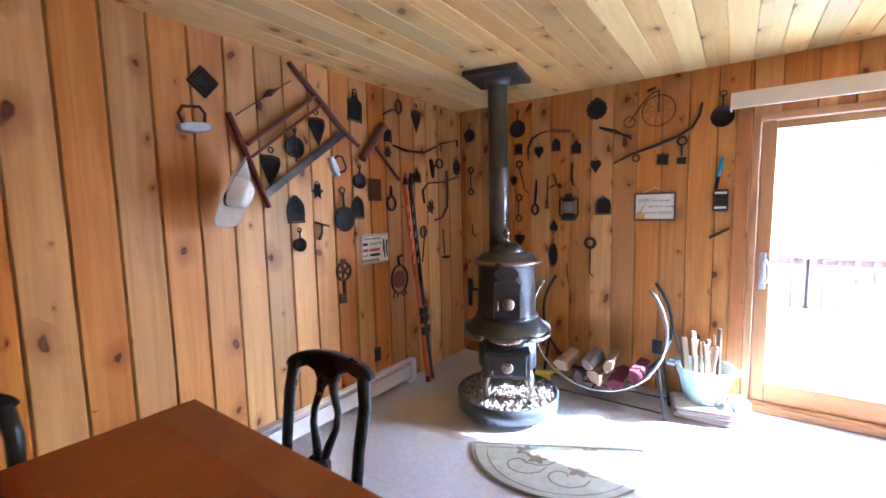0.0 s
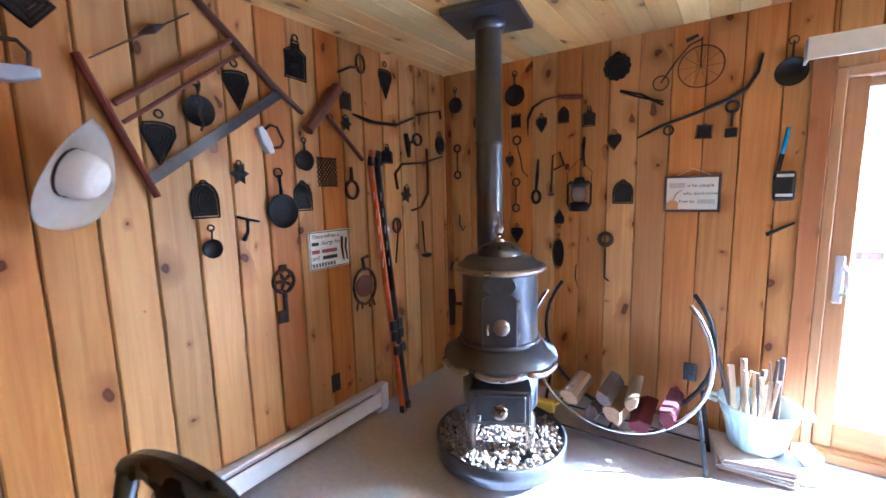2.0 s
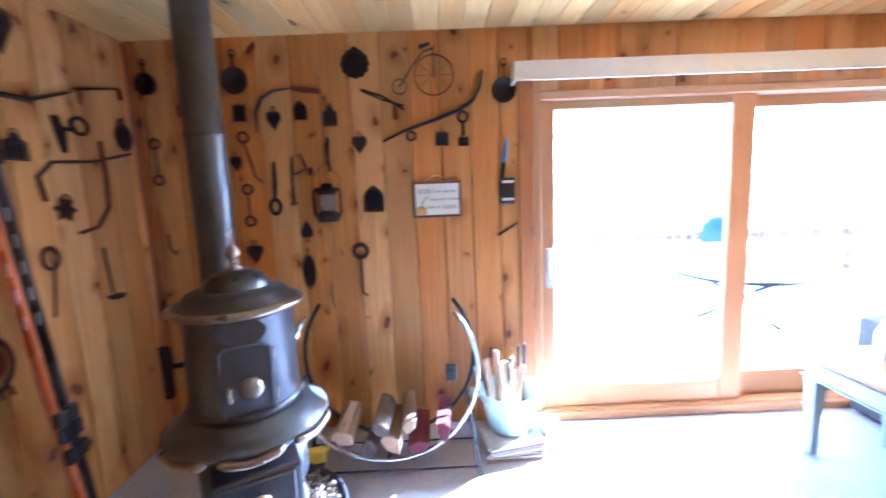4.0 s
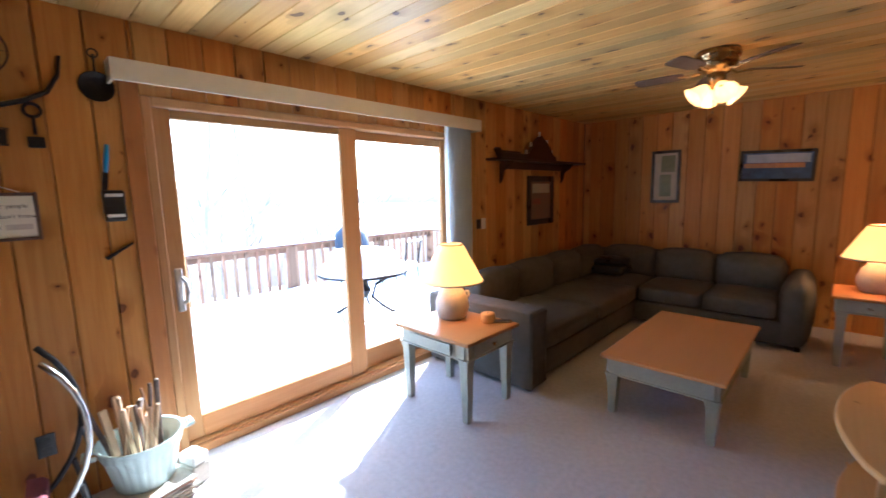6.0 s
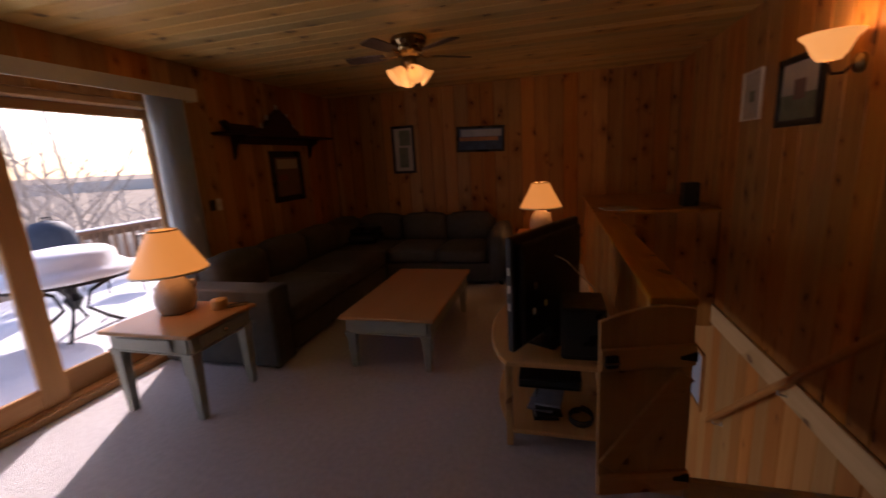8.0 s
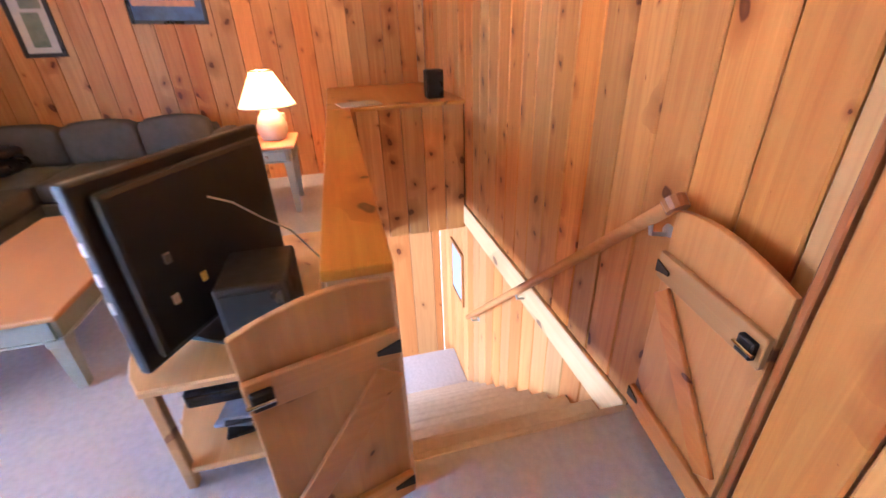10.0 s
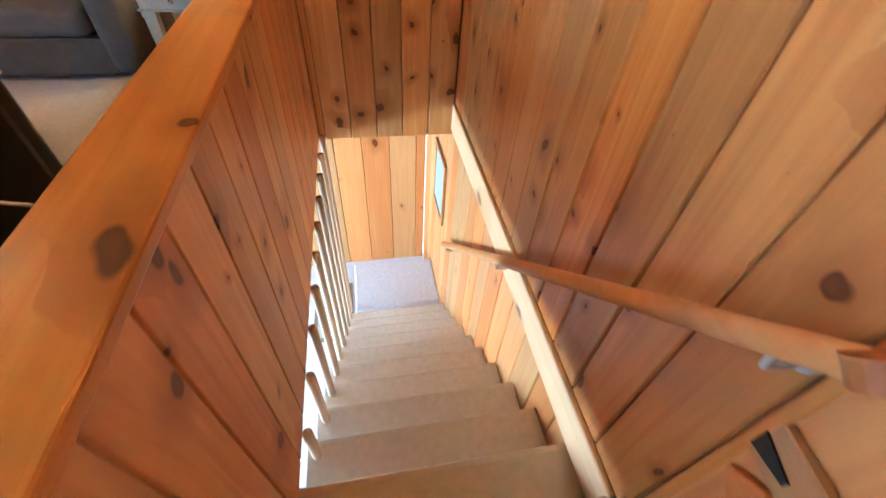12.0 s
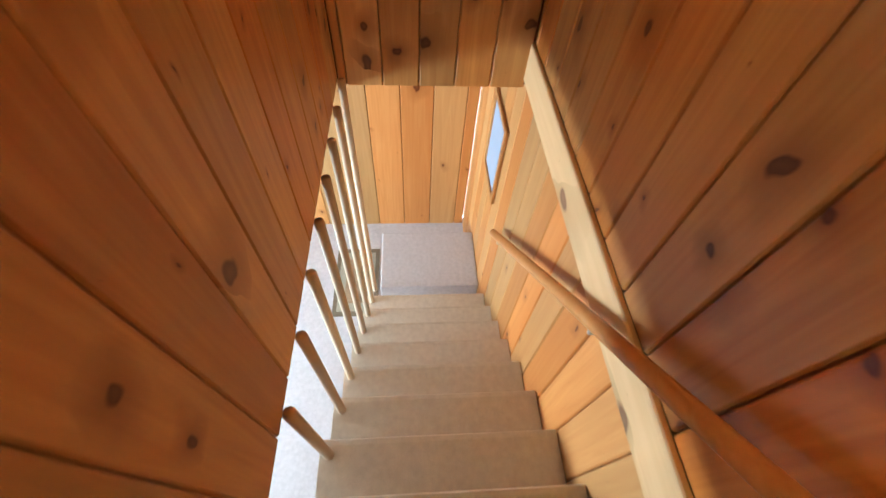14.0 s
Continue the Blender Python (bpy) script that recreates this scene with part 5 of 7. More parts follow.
# ---- stair head: gates, rail, balusters ----
def gate(m, sign, label, w=0.43):
    g = thing("stair_gate", m, label, "gate", "pair of stair gates")
    o = [(0.0, 0.085), (w, 0.085)] + [(w * (1 - k / 10), 0.83 + 0.075 * math.sin(math.pi * (0.12 + 0.62 * k / 10))) for k in range(11)]
    part("panel", plate([(sign * x, z) for x, z in o], 0.018, pose(0, 0, 0), 0.003), M_GATE, g)
    part("top_batten", box(min(0.0, sign * w), max(0.0, sign * w), -0.038, -0.019, 0.66, 0.75, bev=0.003), M_GATEX, g)
    part("bottom_batten", box(min(0.0, sign * w), max(0.0, sign * w), -0.038, -0.019, 0.1, 0.19, bev=0.003), M_GATEX, g)
    L = math.hypot(w, 0.47)
    ang = math.degrees(math.atan2(0.47, w))
    part("brace", box(-L / 2 + 0.05, L / 2 - 0.05, -0.036, -0.0195, -0.04, 0.04, bev=0.003, m=pose(sign * w / 2, 0, 0.425, 0, ang if sign > 0 else -ang)), M_GATEX, g)
    for z in (0.16, 0.7):
        part("hinge", plate([(0, -0.02), (sign * 0.065, -0.006), (sign * 0.065, 0.006), (0, 0.02)] if sign > 0 else [(0, 0.02), (sign * 0.065, 0.006), (sign * 0.065, -0.006), (0, -0.02)], 0.004, pose(0, -0.039, z)), M_IRON, g, "black strap hinge")
    part("latch", box(sign * (w - 0.035) - 0.025, sign * (w - 0.035) + 0.025, -0.058, -0.039, 0.68, 0.73, bev=0.004), M_IRON, g, "black latch")
    part("latch_bolt", rod((sign * (w - 0.06), -0.062, 0.705), (sign * w, -0.062, 0.705), 0.005), M_CHROME, g)
    return g


gate(pose(HWX0 - 0.035, 0.315, 0, 0, 0, -74), -1, "arched pine stair gate swung open beside the half wall", 0.37)
gate(pose(-1.13, YS + 0.045, 0.03, 0, 0, 171), 1, "arched pine stair gate folded back against the wall")

rail = thing("handrail", pose(0, 0, 0), "round wooden handrail on brass brackets down the stair wall", "handrail")
part("rail", tube([(-1.13, -0.545, 0.935), (1.03, -0.545, -1.026)], 0.024, 14), M_RAIL, rail, "", True)
part("end_block", lathe([(0, -0.02), (0.034, -0.02), (0.036, 0.02), (0, 0.025)], 14, pose(-1.13, -0.545, 0.935, 0, 90 - 42)), M_TRIM, rail, "dark rounded end cap")
for x in (-1.05, -0.05, 0.92):
    z = 0.935 - (x + 1.13) * 0.908
    br = part("bracket", tube([(x, -0.545, z - 0.024), (x, -0.552, z - 0.06), (x, -0.6, z - 0.07), (x, YS + 0.002, z - 0.06)], 0.008, 8), M_SILVER, rail, "bright metal bracket")
    part("rosette", lathe([(0, 0), (0.024, 0), (0.018, 0.01), (0, 0.012)], 12, pose(x, YS, z - 0.06, -90)), M_SILVER, br)

M_SPINDLE = wood("pale_spindle_wood", (0.68, 0.56, 0.39), (0.58, 0.46, 0.30), (0.3, 0.2, 0.1), axis=2, knots=False)
for i in range(2, NSTEP + 1):
    top = RISE * i + HWB
    b = thing("baluster", pose(STEP_X + RUN * i - 0.045, 0.283, -RISE * i), "slim pale wooden baluster below the half wall", "baluster", "stair balusters")
    part("spindle", lathe([(0.019, 0.0), (0.019, top), (0.0, top + 0.001)], 10), M_SPINDLE, b, "", True)

lowrug = thing("entry_rug", pose(1.73, 0.53, ZLOW), "patterned brown entry rug on the lower floor", "rug")
part("field", box(-0.40, 0.40, -0.22, 0.22, 0.0, 0.008), M_RUGDARK, lowrug)
part("border", box(-0.35, 0.35, -0.18, 0.18, 0.008, 0.0105), M_RUG, lowrug)
part("medallion", box(-0.26, 0.26, -0.11, 0.11, 0.0105, 0.012), M_LOG, lowrug)

# small window on the stair wall by the landing
win = thing("window_1", pose(0, 0, 0), "small bright window beside the stair landing", "window", kind="structure")
M_PANE = glow("bright_daylight_pane", (0.75, 0.85, 1.0), 0.02, (0.20, 0.24, 0.31))
WX0, WX1, WZ0, WZ1 = 1.45, 1.83, -1.15, -0.60
part("pane", box(WX0, WX1, YS + 0.003, YS + 0.008, WZ0, WZ1), M_PANE, win, "daylit glass pane")
for x in (WX0 - 0.04, WX1):
    part("window_frame", box(x, x + 0.04, YS + 0.002, YS + 0.022, WZ0 - 0.04, WZ1 + 0.04, bev=0.003), M_GATE, win)
for z in (WZ0 - 0.04, WZ1):
    part("window_frame", box(WX0, WX1, YS + 0.002, YS + 0.022, z, z + 0.04, bev=0.003), M_GATEX, win)


# ---- things hanging on the walls ----
def hung(name, wall, u, z, label, category="ironware", group="", tilt=0.0):
    """An empty on a wall: its x runs along the wall to the viewer's right, its -y off the wall."""
    m = pose(XL, u, z, 0, 0, 90) if wall == "W" else pose(u, YD, z)
    return thing(name, m @ pose(0, 0, 0, 0, tilt, 0), label, category, group)


def ring_pts(cx, cz, r, n=20, y=-0.012, rz=None):
    return [(cx + r * math.cos(2 * math.pi * i / n), y, cz + (rz or r) * math.sin(2 * math.pi * i / n)) for i in range(n)]


def pan(wall, u, z, r, h, label, tilt=0.0):
    p = hung("frying_pan", wall, u, z, label, "pan", "hanging iron pans", tilt)
    part("dish", lathe([(0, 0.0), (r * 0.85, 0.0), (r * 0.9, 0.004), (r, 0.03), (r * 1.04, 0.032), (r * 0.98, 0.032), (r * 0.86, 0.008), (0, 0.007)], 28, pose(0, 0, 0, 90)), M_IRON, p, "", True)
    if h > 0:
        part("handle", tube([(0, -0.026, r), (0, -0.03, r + h * 0.4), (0, -0.028, r + h * 0.8)], [r * 0.16, r * 0.13, r * 0.2], 8, 0.5), M_IRON, p, "", True)
        part("eye", tube(ring_pts(0, r + h * 0.88, h * 0.14 + 0.006, 12, -0.026), 0.004, 6, 1, True), M_IRON, p)
    return p


def trivet(wall, u, z, w, h, shape, label, tilt=0.0, mm=None, lace=True):
    """A cast trivet: a flat rim in its own outline, inner ribs, and a loop on top."""
    mm = mm or M_IRON
    t = hung("iron_trivet", wall, u, z, label, "trivet", "hanging trivets", tilt)
    a, b = w / 2, h / 2
    if shape == "shield":
        o = [(0, -b), (a * 0.55, -b * 0.35), (a, b * 0.2), (a * 0.9, b * 0.55), (a * 0.35, b * 0.62), (-a * 0.35, b * 0.62), (-a * 0.9, b * 0.55), (-a, b * 0.2), (-a * 0.55, -b * 0.35)]
    elif shape == "arch":
        o = [(-a, -b), (a, -b)] + [(a * math.cos(radians(k)), b * math.sin(radians(k))) for k in range(0, 181, 20)]
    elif shape == "star":
        o = [((a if k % 2 else a * 0.55) * math.cos(radians(k * 30 + 90)), (b if k % 2 else b * 0.55) * math.sin(radians(k * 30 + 90))) for k in range(12)]
    elif shape == "scallop":
        o = [((a * (1 + 0.06 * math.cos(12 * q))) * math.cos(q), (b * (1 + 0.06 * math.cos(12 * q))) * math.sin(q)) for q in (k * math.pi / 36 for k in range(72))]
    elif shape == "heart":
        o = [(0, -b), (a, 0.0), (a * 0.95, b * 0.5), (a * 0.45, b * 0.68), (0, b * 0.5), (-a * 0.45, b * 0.68), (-a * 0.95, b * 0.5), (-a, 0.0)]
    elif shape == "bottle":
        o = [(-a, -b), (a, -b), (a, b * 0.25), (a * 0.35, b * 0.5), (a * 0.35, b * 0.8), (-a * 0.35, b * 0.8), (-a * 0.35, b * 0.5), (-a, b * 0.25)]
    elif shape == "oval":
        o = circle(0, -b * 0.1, a, 20, rz=b * 0.85)
    else:
        o = [(-a, -b), (a, -b), (a, b), (-a, b)]
    part("plate", plate([(x * 0.9, zz * 0.9) for x, zz in o], 0.004, pose(0, -0.002, 0)), mm if not lace else M_IRONDARK, t)
    part("rim", tube([(x, -0.009, zz) for x, zz in o], max(0.0035, w * 0.045), 6, 1, True), mm, t)
    if lace:
        n = 3
        for k in range(n):
            q = 0.75 - 0.24 * k
            part("rib", tube([(x * q, -0.008, zz * q) for x, zz in o], max(0.002, w * 0.028), 5, 1, True), mm, t)
    part("loop", tube(ring_pts(0, b * 0.95, max(0.01, w * 0.13), 12, -0.009), max(0.003, w * 0.035), 6, 1, True), mm, t)
    return t


# flat near-black colour for the plate behind the lace ribs
M_IRONDARK = mat("dark_iron_recess", (0.02, 0.018, 0.017), 0.8, 0.2)


def bent(name, wall, u, z, pts, rad, label, mm=None, category="tool", seg=8, flat=0.6):
    """A tool whose main piece is a bent bar, in metres along and above its middle."""
    o = hung(name, wall, u, z, label, category)
    part("bar", tube([(x, -0.015, zz) for x, zz in pts], rad, seg, flat), mm or M_IRON, o, "", True)
    return o


# west wall: bow saw
M_SAWWOOD = wood("old_red_brown_wood", (0.19, 0.075, 0.045), (0.12, 0.045, 0.028), (0.05, 0.02, 0.015), axis=2, knots=False, rough=0.6)
M_BLADE = rough_mat("dark_saw_steel", (0.09, 0.08, 0.075), (0.05, 0.045, 0.04), 30, 0.5, 0.7, bump=0.1)
saw = hung("bow_saw", "W", 2.08, 1.95, "old wooden bow saw hung slantwise on the wall", "saw")
part("cheek", tube([(-0.48, -0.03, 0.10), (-0.42, -0.03, -0.05), (-0.27, -0.03, -0.42)], [0.022, 0.026, 0.02], 8, 0.7), M_SAWWOOD, saw)
part("cheek", tube([(-0.08, -0.03, 0.47), (0.12, -0.03, 0.30), (0.30, -0.03, 0.14), (0.48, -0.03, 0.02)], [0.02, 0.026, 0.024, 0.018], 8, 0.7), M_SAWWOOD, saw)
part("crossbar", tube([(-0.38, -0.03, -0.06), (0.12, -0.03, 0.31)], 0.017, 8, 0.8), M_SAWWOOD, saw)
part("crossbar", tube([(-0.36, -0.035, -0.13), (0.16, -0.035, 0.26)], 0.009, 8), M_SAWWOOD, saw)
part("tension_wire", tube([(-0.44, -0.03, 0.09), (-0.22, -0.03, 0.25), (-0.07, -0.03, 0.36)], 0.004, 6), M_RUST, saw)
part("toggle", tube([(-0.27, -0.03, 0.22), (-0.22, -0.03, 0.255), (-0.17, -0.03, 0.285)], [0.004, 0.02, 0.004], 8), M_RUST, saw)
part("saw_blade", box(-0.40, 0.40, -0.034, -0.031, -0.024, 0.024, m=pose(0.035, 0, -0.12, 0, -35.2)), M_BLADE, saw, "dark toothed blade")

M_FELT = rough_mat("cream_felt", (0.74, 0.69, 0.60), (0.66, 0.60, 0.50), 25, 0.9, bump=0.15)
hat = hung("cowboy_hat", "W", 1.60, 1.61, "cream felt cowboy hat hung on the wall", "hat")
hat.matrix_world = pose(XL + 0.16, 1.47, 1.63, 0, 0, 90) @ pose(0, 0, 0, 0, 26, 0) @ pose(0, 0, 0, 0, 0, 44) @ Matrix.Scale(0.9, 4)


def brim():
    bm = bmesh.new()
    rings = []
    for k in range(7):
        r = 0.075 + 0.02 * k
        ring = []
        for i in range(36):
            a = 2 * math.pi * i / 36
            roll = (k / 6) ** 2 * (-0.06 * abs(math.cos(a)) + 0.02 * math.sin(2 * a))
            ring.append(bm.verts.new((r * 0.9 * math.cos(a), -0.05 + roll, r * 1.12 * math.sin(a))))
        rings.append(ring)
    for a, b in zip(rings, rings[1:]):
        for i in range(36):
            bm.faces.new((a[i], a[(i + 1) % 36], b[(i + 1) % 36], b[i]))
    bmesh.ops.solidify(bm, geom=bm.faces[:], thickness=0.004)
    return bm


part("brim", brim(), M_FELT, hat, "", True)
_cr = lathe([(0.082, 0.0), (0.08, 0.05), (0.072, 0.09), (0.05, 0.112), (0.02, 0.10), (0, 0.09)], 28, pose(0, -0.05, 0, 90) @ Matrix.Diagonal((0.92, 1.12, 1, 1)))
part("crown", _cr, M_FELT, hat, "", True)
part("hat_band", lathe([(0.084, 0.0), (0.084, 0.014)], 28, pose(0, -0.05, 0, 90) @ Matrix.Diagonal((0.92, 1.12, 1, 1))), M_RUST, hat)

tl = hung("diamond_tile", "W", 1.49, 2.19, "dark cast diamond-shaped tile", "trivet", tilt=40)
part("plate", box(-0.06, 0.06, -0.014, 0.0, -0.06, 0.06, bev=0.004), M_IRON, tl)
for k in range(3):
    q = 0.048 - 0.015 * k
    part("relief", tube([(-q, -0.016, -q), (q, -0.016, -q), (q, -0.016, q), (-q, -0.016, q)], 0.005, 6, 1, True), M_RUST, tl)


def flatiron(wall, u, z, s, label, tilt):
    f = hung("sad_iron", wall, u, z, label, "iron", tilt=tilt)
    o = [(-0.09 * s, 0.0), (-0.085 * s, -0.035 * s), (0.0, -0.05 * s), (0.085 * s, -0.035 * s), (0.09 * s, 0.0), (0.04 * s, 0.012 * s), (-0.04 * s, 0.012 * s)]
    part("sole", plate(o, 0.05 * s, pose(0, 0, 0), 0.006 * s), M_ENAMEL, f, "pale blue-white enamelled body")
    part("handle", tube([(-0.06 * s, -0.03, 0.005), (-0.075 * s, -0.03, 0.06 * s), (-0.045 * s, -0.03, 0.10 * s), (0.05 * s, -0.03, 0.10 * s), (0.075 * s, -0.03, 0.06 * s), (0.06 * s, -0.03, 0.005)], 0.009 * s, 8), M_RUST, f, "", True)
    return f


M_ENAMEL = rough_mat("chipped_enamel", (0.62, 0.66, 0.68), (0.45, 0.50, 0.54), 18, 0.35, bump=0.1)
flatiron("W", 1.42, 1.96, 0.88, "pale enamel flat iron with a rusty handle", -8)
flatiron("W", 2.34, 1.81, 0.8, "pale enamel flat iron hung nose down", 65)
trivet("W", 1.85, 1.77, 0.125, 0.22, "shield", "pierced shield-shaped cast trivet inside the saw frame", 4)
trivet("W", 2.21, 2.05, 0.125, 0.22, "shield", "pierced shield-shaped cast trivet", -3)
rt = pan("W", 2.015, 1.905, 0.066, 0.06, "round iron griddle with a twisted chain", 0)
part("chain", tube([(0.006 * math.cos(k * 1.4), -0.04, 0.11 - 0.018 * k) for k in range(12)], 0.006, 6), M_RUST, rt)
trivet("W", 2.555, 2.26, 0.13, 0.22, "bottle", "tall ornate cast iron match holder", 3)
trivet("W", 2.185, 1.635, 0.095, 0.11, "star", "small black iron bug bootjack", 0)
trivet("W", 2.01, 1.51, 0.12, 0.16, "arch", "arched pierced cast iron trivet", 0)
pan("W", 2.015, 1.285, 0.044, 0.06, "small round iron pan hanging from a loop")
bk = bent("hook_bracket", "W", 2.2, 1.39, [(-0.05, 0.035), (0.0, 0.02), (0.06, 0.005)], 0.011, "small iron bracket with a curled hook", M_IRON)
part("hook", tube([(0.0, -0.02, 0.02), (-0.01, -0.03, -0.04), (-0.03, -0.02, -0.085)], [0.008, 0.008, 0.012], 6), M_IRON, bk)
pan("W", 2.40, 1.44, 0.088, 0.13, "cast iron frying pan hung by its handle", -4)
pan("W", 2.56, 1.715, 0.056, 0.06, "tiny cast iron pan hung by its handle", 0)
trivet("W", 2.545, 1.515, 0.115, 0.155, "arch", "pointed arch cast iron trivet", 0)
ham = hung("wooden_mallet", "W", 2.75, 1.97, "old wooden mallet hung aslant", "mallet")
part("head", tube([(-0.17, -0.04, -0.09), (0.07, -0.04, 0.18)], 0.034, 10), M_SAWWOOD, ham)
part("handle", tube([(-0.06, -0.04, 0.04), (0.25, -0.03, -0.23)], [0.012, 0.014], 8), M_SAWWOOD, ham)
ms = hung("wire_grid", "W", 2.725, 1.655, "expanded iron boot grid", "ironware")
for i in range(6):
    for s in (-1, 1):
        part("wire", tube([((-0.06 + 0.024 * i) + s * 0.012 * (1 if k % 2 else -1), -0.012, -0.085 + 0.0283 * k) for k in range(7)], 0.004, 5), M_IRON, ms)
ky = hung("ornamental_key", "W", 2.38, 1.0, "large ornamental cast iron key", "ornament")
part("bow", tube(ring_pts(0, 0.06, 0.065), 0.009, 6, 1, True), M_RUST, ky)
for k in range(5):
    a = k * 1.2566
    part("petal", tube(ring_pts(0.033 * math.cos(a), 0.06 + 0.033 * math.sin(a), 0.026, 12), 0.005, 6, 1, True), M_RUST, ky)
part("shaft", tube([(0, -0.012, -0.005), (0, -0.012, -0.17)], 0.014, 8), M_RUST, ky)
part("bit", box(-0.05, 0.012, -0.022, -0.004, -0.17, -0.10, bev=0.004), M_RUST, ky)
part("crown_tip", box(-0.025, 0.025, -0.02, -0.004, 0.12, 0.15, bev=0.006), M_RUST, ky)
hk = bent("ring_hook", "W", 2.95, 2.29, [(-0.1, -0.04), (0.0, 0.01), (0.07, 0.02)], 0.012, "iron bar tool ending in a ring", M_RUST)
part("ring", tube(ring_pts(0.09, 0.05, 0.035, rz=0.055), 0.009, 6, 1, True), M_RUST, hk)
trivet("W", 2.90, 2.09, 0.085, 0.10, "square", "small square dark iron plate", 0, lace=False)
trivet("W", 2.895, 1.955, 0.09, 0.09, "star", "small star-shaped iron trivet", 0)
trivet("W", 3.27, 2.28, 0.125, 0.23, "shield", "long shield-shaped iron trivet", 0)
bent("hay_knife", "W", 3.4, 2.05, [(-0.45, -0.03), (-0.29, -0.06), (-0.06, -0.055), (0.12, 0.01), (0.2, 0.04)], [0.012, 0.035, 0.042, 0.03, 0.012], "long curved hay knife blade", M_IRON, "knife", 8, 0.25)
bent("knife_handle", "W", 3.72, 2.14, [(-0.12, -0.04), (0.05, 0.0), (0.18, 0.03), (0.19, -0.03)], 0.011, "bent iron handle of the hay knife", M_RUST)
trivet("W", 3.26, 1.79, 0.10, 0.12, "bottle", "small bottle-shaped iron trivet", 0)
gr = bent("hand_grinder", "W", 3.5, 1.87, [(-0.04, 0.08), (-0.02, 0.0), (-0.01, -0.09)], [0.02, 0.03, 0.014], "small hand-cranked iron grinder")
part("crank", tube(ring_pts(0.1, 0.05, 0.05, rz=0.04), 0.010, 6, 1, True), M_IRON, gr)
part("arm", tube([(0, -0.015, 0.02), (0.06, -0.02, 0.03)], 0.012, 6), M_IRON, gr)
bent("harness_hame", "W", 3.5, 1.68, [(-0.15, -0.13), (-0.17, -0.02), (-0.09, 0.05), (0.16, 0.07), (0.42, 0.13)], 0.013, "curved iron harness bar", M_RUST)
bent("harness_hame", "W", 3.65, 1.62, [(0.06, 0.24), (0.07, 0.05), (0.06, -0.11), (-0.03, -0.21), (-0.14, -0.23)], 0.014, "curved wooden harness bar", M_SAWWOOD)
trivet("W", 3.45, 1.51, 0.12, 0.12, "star", "rusty star-shaped hanging iron trivet", 10, M_RUST)
stp = hung("iron_stirrup", "W", 2.915, 1.58, "rusty iron ring with a stem", "ironware")
part("ring", tube(ring_pts(0, -0.03, 0.05, rz=0.055), 0.011, 6, 1, True), M_RUST, stp)
part("stem", tube([(0, -0.012, 0.025), (0, -0.012, 0.11)], [0.014, 0.01], 6), M_RUST, stp)
hg = bent("ladle", "W", 3.64, 1.17, [(-0.01, 0.13), (0.0, 0.0), (0.01, -0.12)], 0.007, "thin iron ladle hanging")
part("cup", lathe([(0, -0.03), (0.035, -0.02), (0.045, 0.0), (0.04, 0.0), (0.0, -0.02)], 14, pose(0.01, -0.03, -0.13)), M_IRON, hg, "", True)
trivet("W", 3.90, 1.91, 0.12, 0.17, "oval", "oval dark iron trivet near the corner", 0)
rs = hung("rusty_trap", "W", 2.985, 0.94, "rusty iron animal trap hung low", "trap")
part("jaw", tube(ring_pts(0, -0.03, 0.10, rz=0.12), 0.010, 6, 1, True), M_RUST, rs)
part("plate", lathe([(0, 0), (0.075, 0), (0.075, 0.006), (0, 0.008)], 20, pose(0, -0.004, -0.03, 90)), M_SAWWOOD, rs)
part("spring", tube([(0, -0.015, 0.08), (-0.02, -0.02, 0.16), (0.03, -0.02, 0.17)], 0.012, 6), M_RUST, rs)
for dx in (-0.07, -0.03, 0.03, 0.07):
    part("prong", tube([(dx, -0.012, -0.13), (dx * 1.2, -0.012, -0.18)], 0.006, 6), M_RUST, rs)
ey = bent("twine_tool", "W", 3.33, 1.24, [(0.0, 0.1), (0.005, 0.0), (-0.03, -0.22)], 0.007, "thin iron tool with a twisted head", M_RUST)
part("head", tube(ring_pts(0, 0.05, 0.04, rz=0.05), 0.009, 6, 1, True), M_RUST, ey)

# signs
M_SIGNFACE = rough_mat("cream_sign_paint", (0.74, 0.72, 0.60), (0.68, 0.65, 0.53), 10, 0.5, bump=0.02)
M_INK = mat("black_ink", (0.02, 0.02, 0.02), 0.6)
M_REDINK = mat("red_ink", (0.35, 0.06, 0.06), 0.6)


def words(name, text, size, m, material, parent):
    cu = bpy.data.curves.new(name, "FONT")
    cu.body, cu.size, cu.align_x, cu.align_y, cu.extrude = text, size, "LEFT", "BOTTOM", 0.0004
    cu.materials.append(material)
    ob = new(name, cu)
    ob.parent = parent
    ob.matrix_local = m @ pose(0, 0, 0, 90)
    return ob


sg = hung("joke_sign", "W", 2.715, 1.195, "small cream tin sign with black and red lettering", "sign")
part("panel", box(-0.155, 0.155, -0.008, 0.0, -0.115, 0.115, bev=0.003), M_SIGNFACE, sg)
part("border", tube([(-0.147, -0.009, -0.107), (0.147, -0.009, -0.107), (0.147, -0.009, 0.107), (-0.147, -0.009, 0.107)], 0.003, 5, 1, True), M_INK, sg)
words("lettering", "There will be a", 0.034, pose(-0.135, -0.0085, 0.065), M_INK, sg)
words("lettering", "charge for", 0.036, pose(-0.07, -0.0085, 0.025), M_INK, sg)
part("text_bar", box(-0.135, -0.085, -0.0095, -0.0082, 0.03, 0.05), M_INK, sg)
part("text_bar", box(-0.135, -0.08, -0.0095, -0.0082, -0.018, 0.004), M_REDINK, sg)
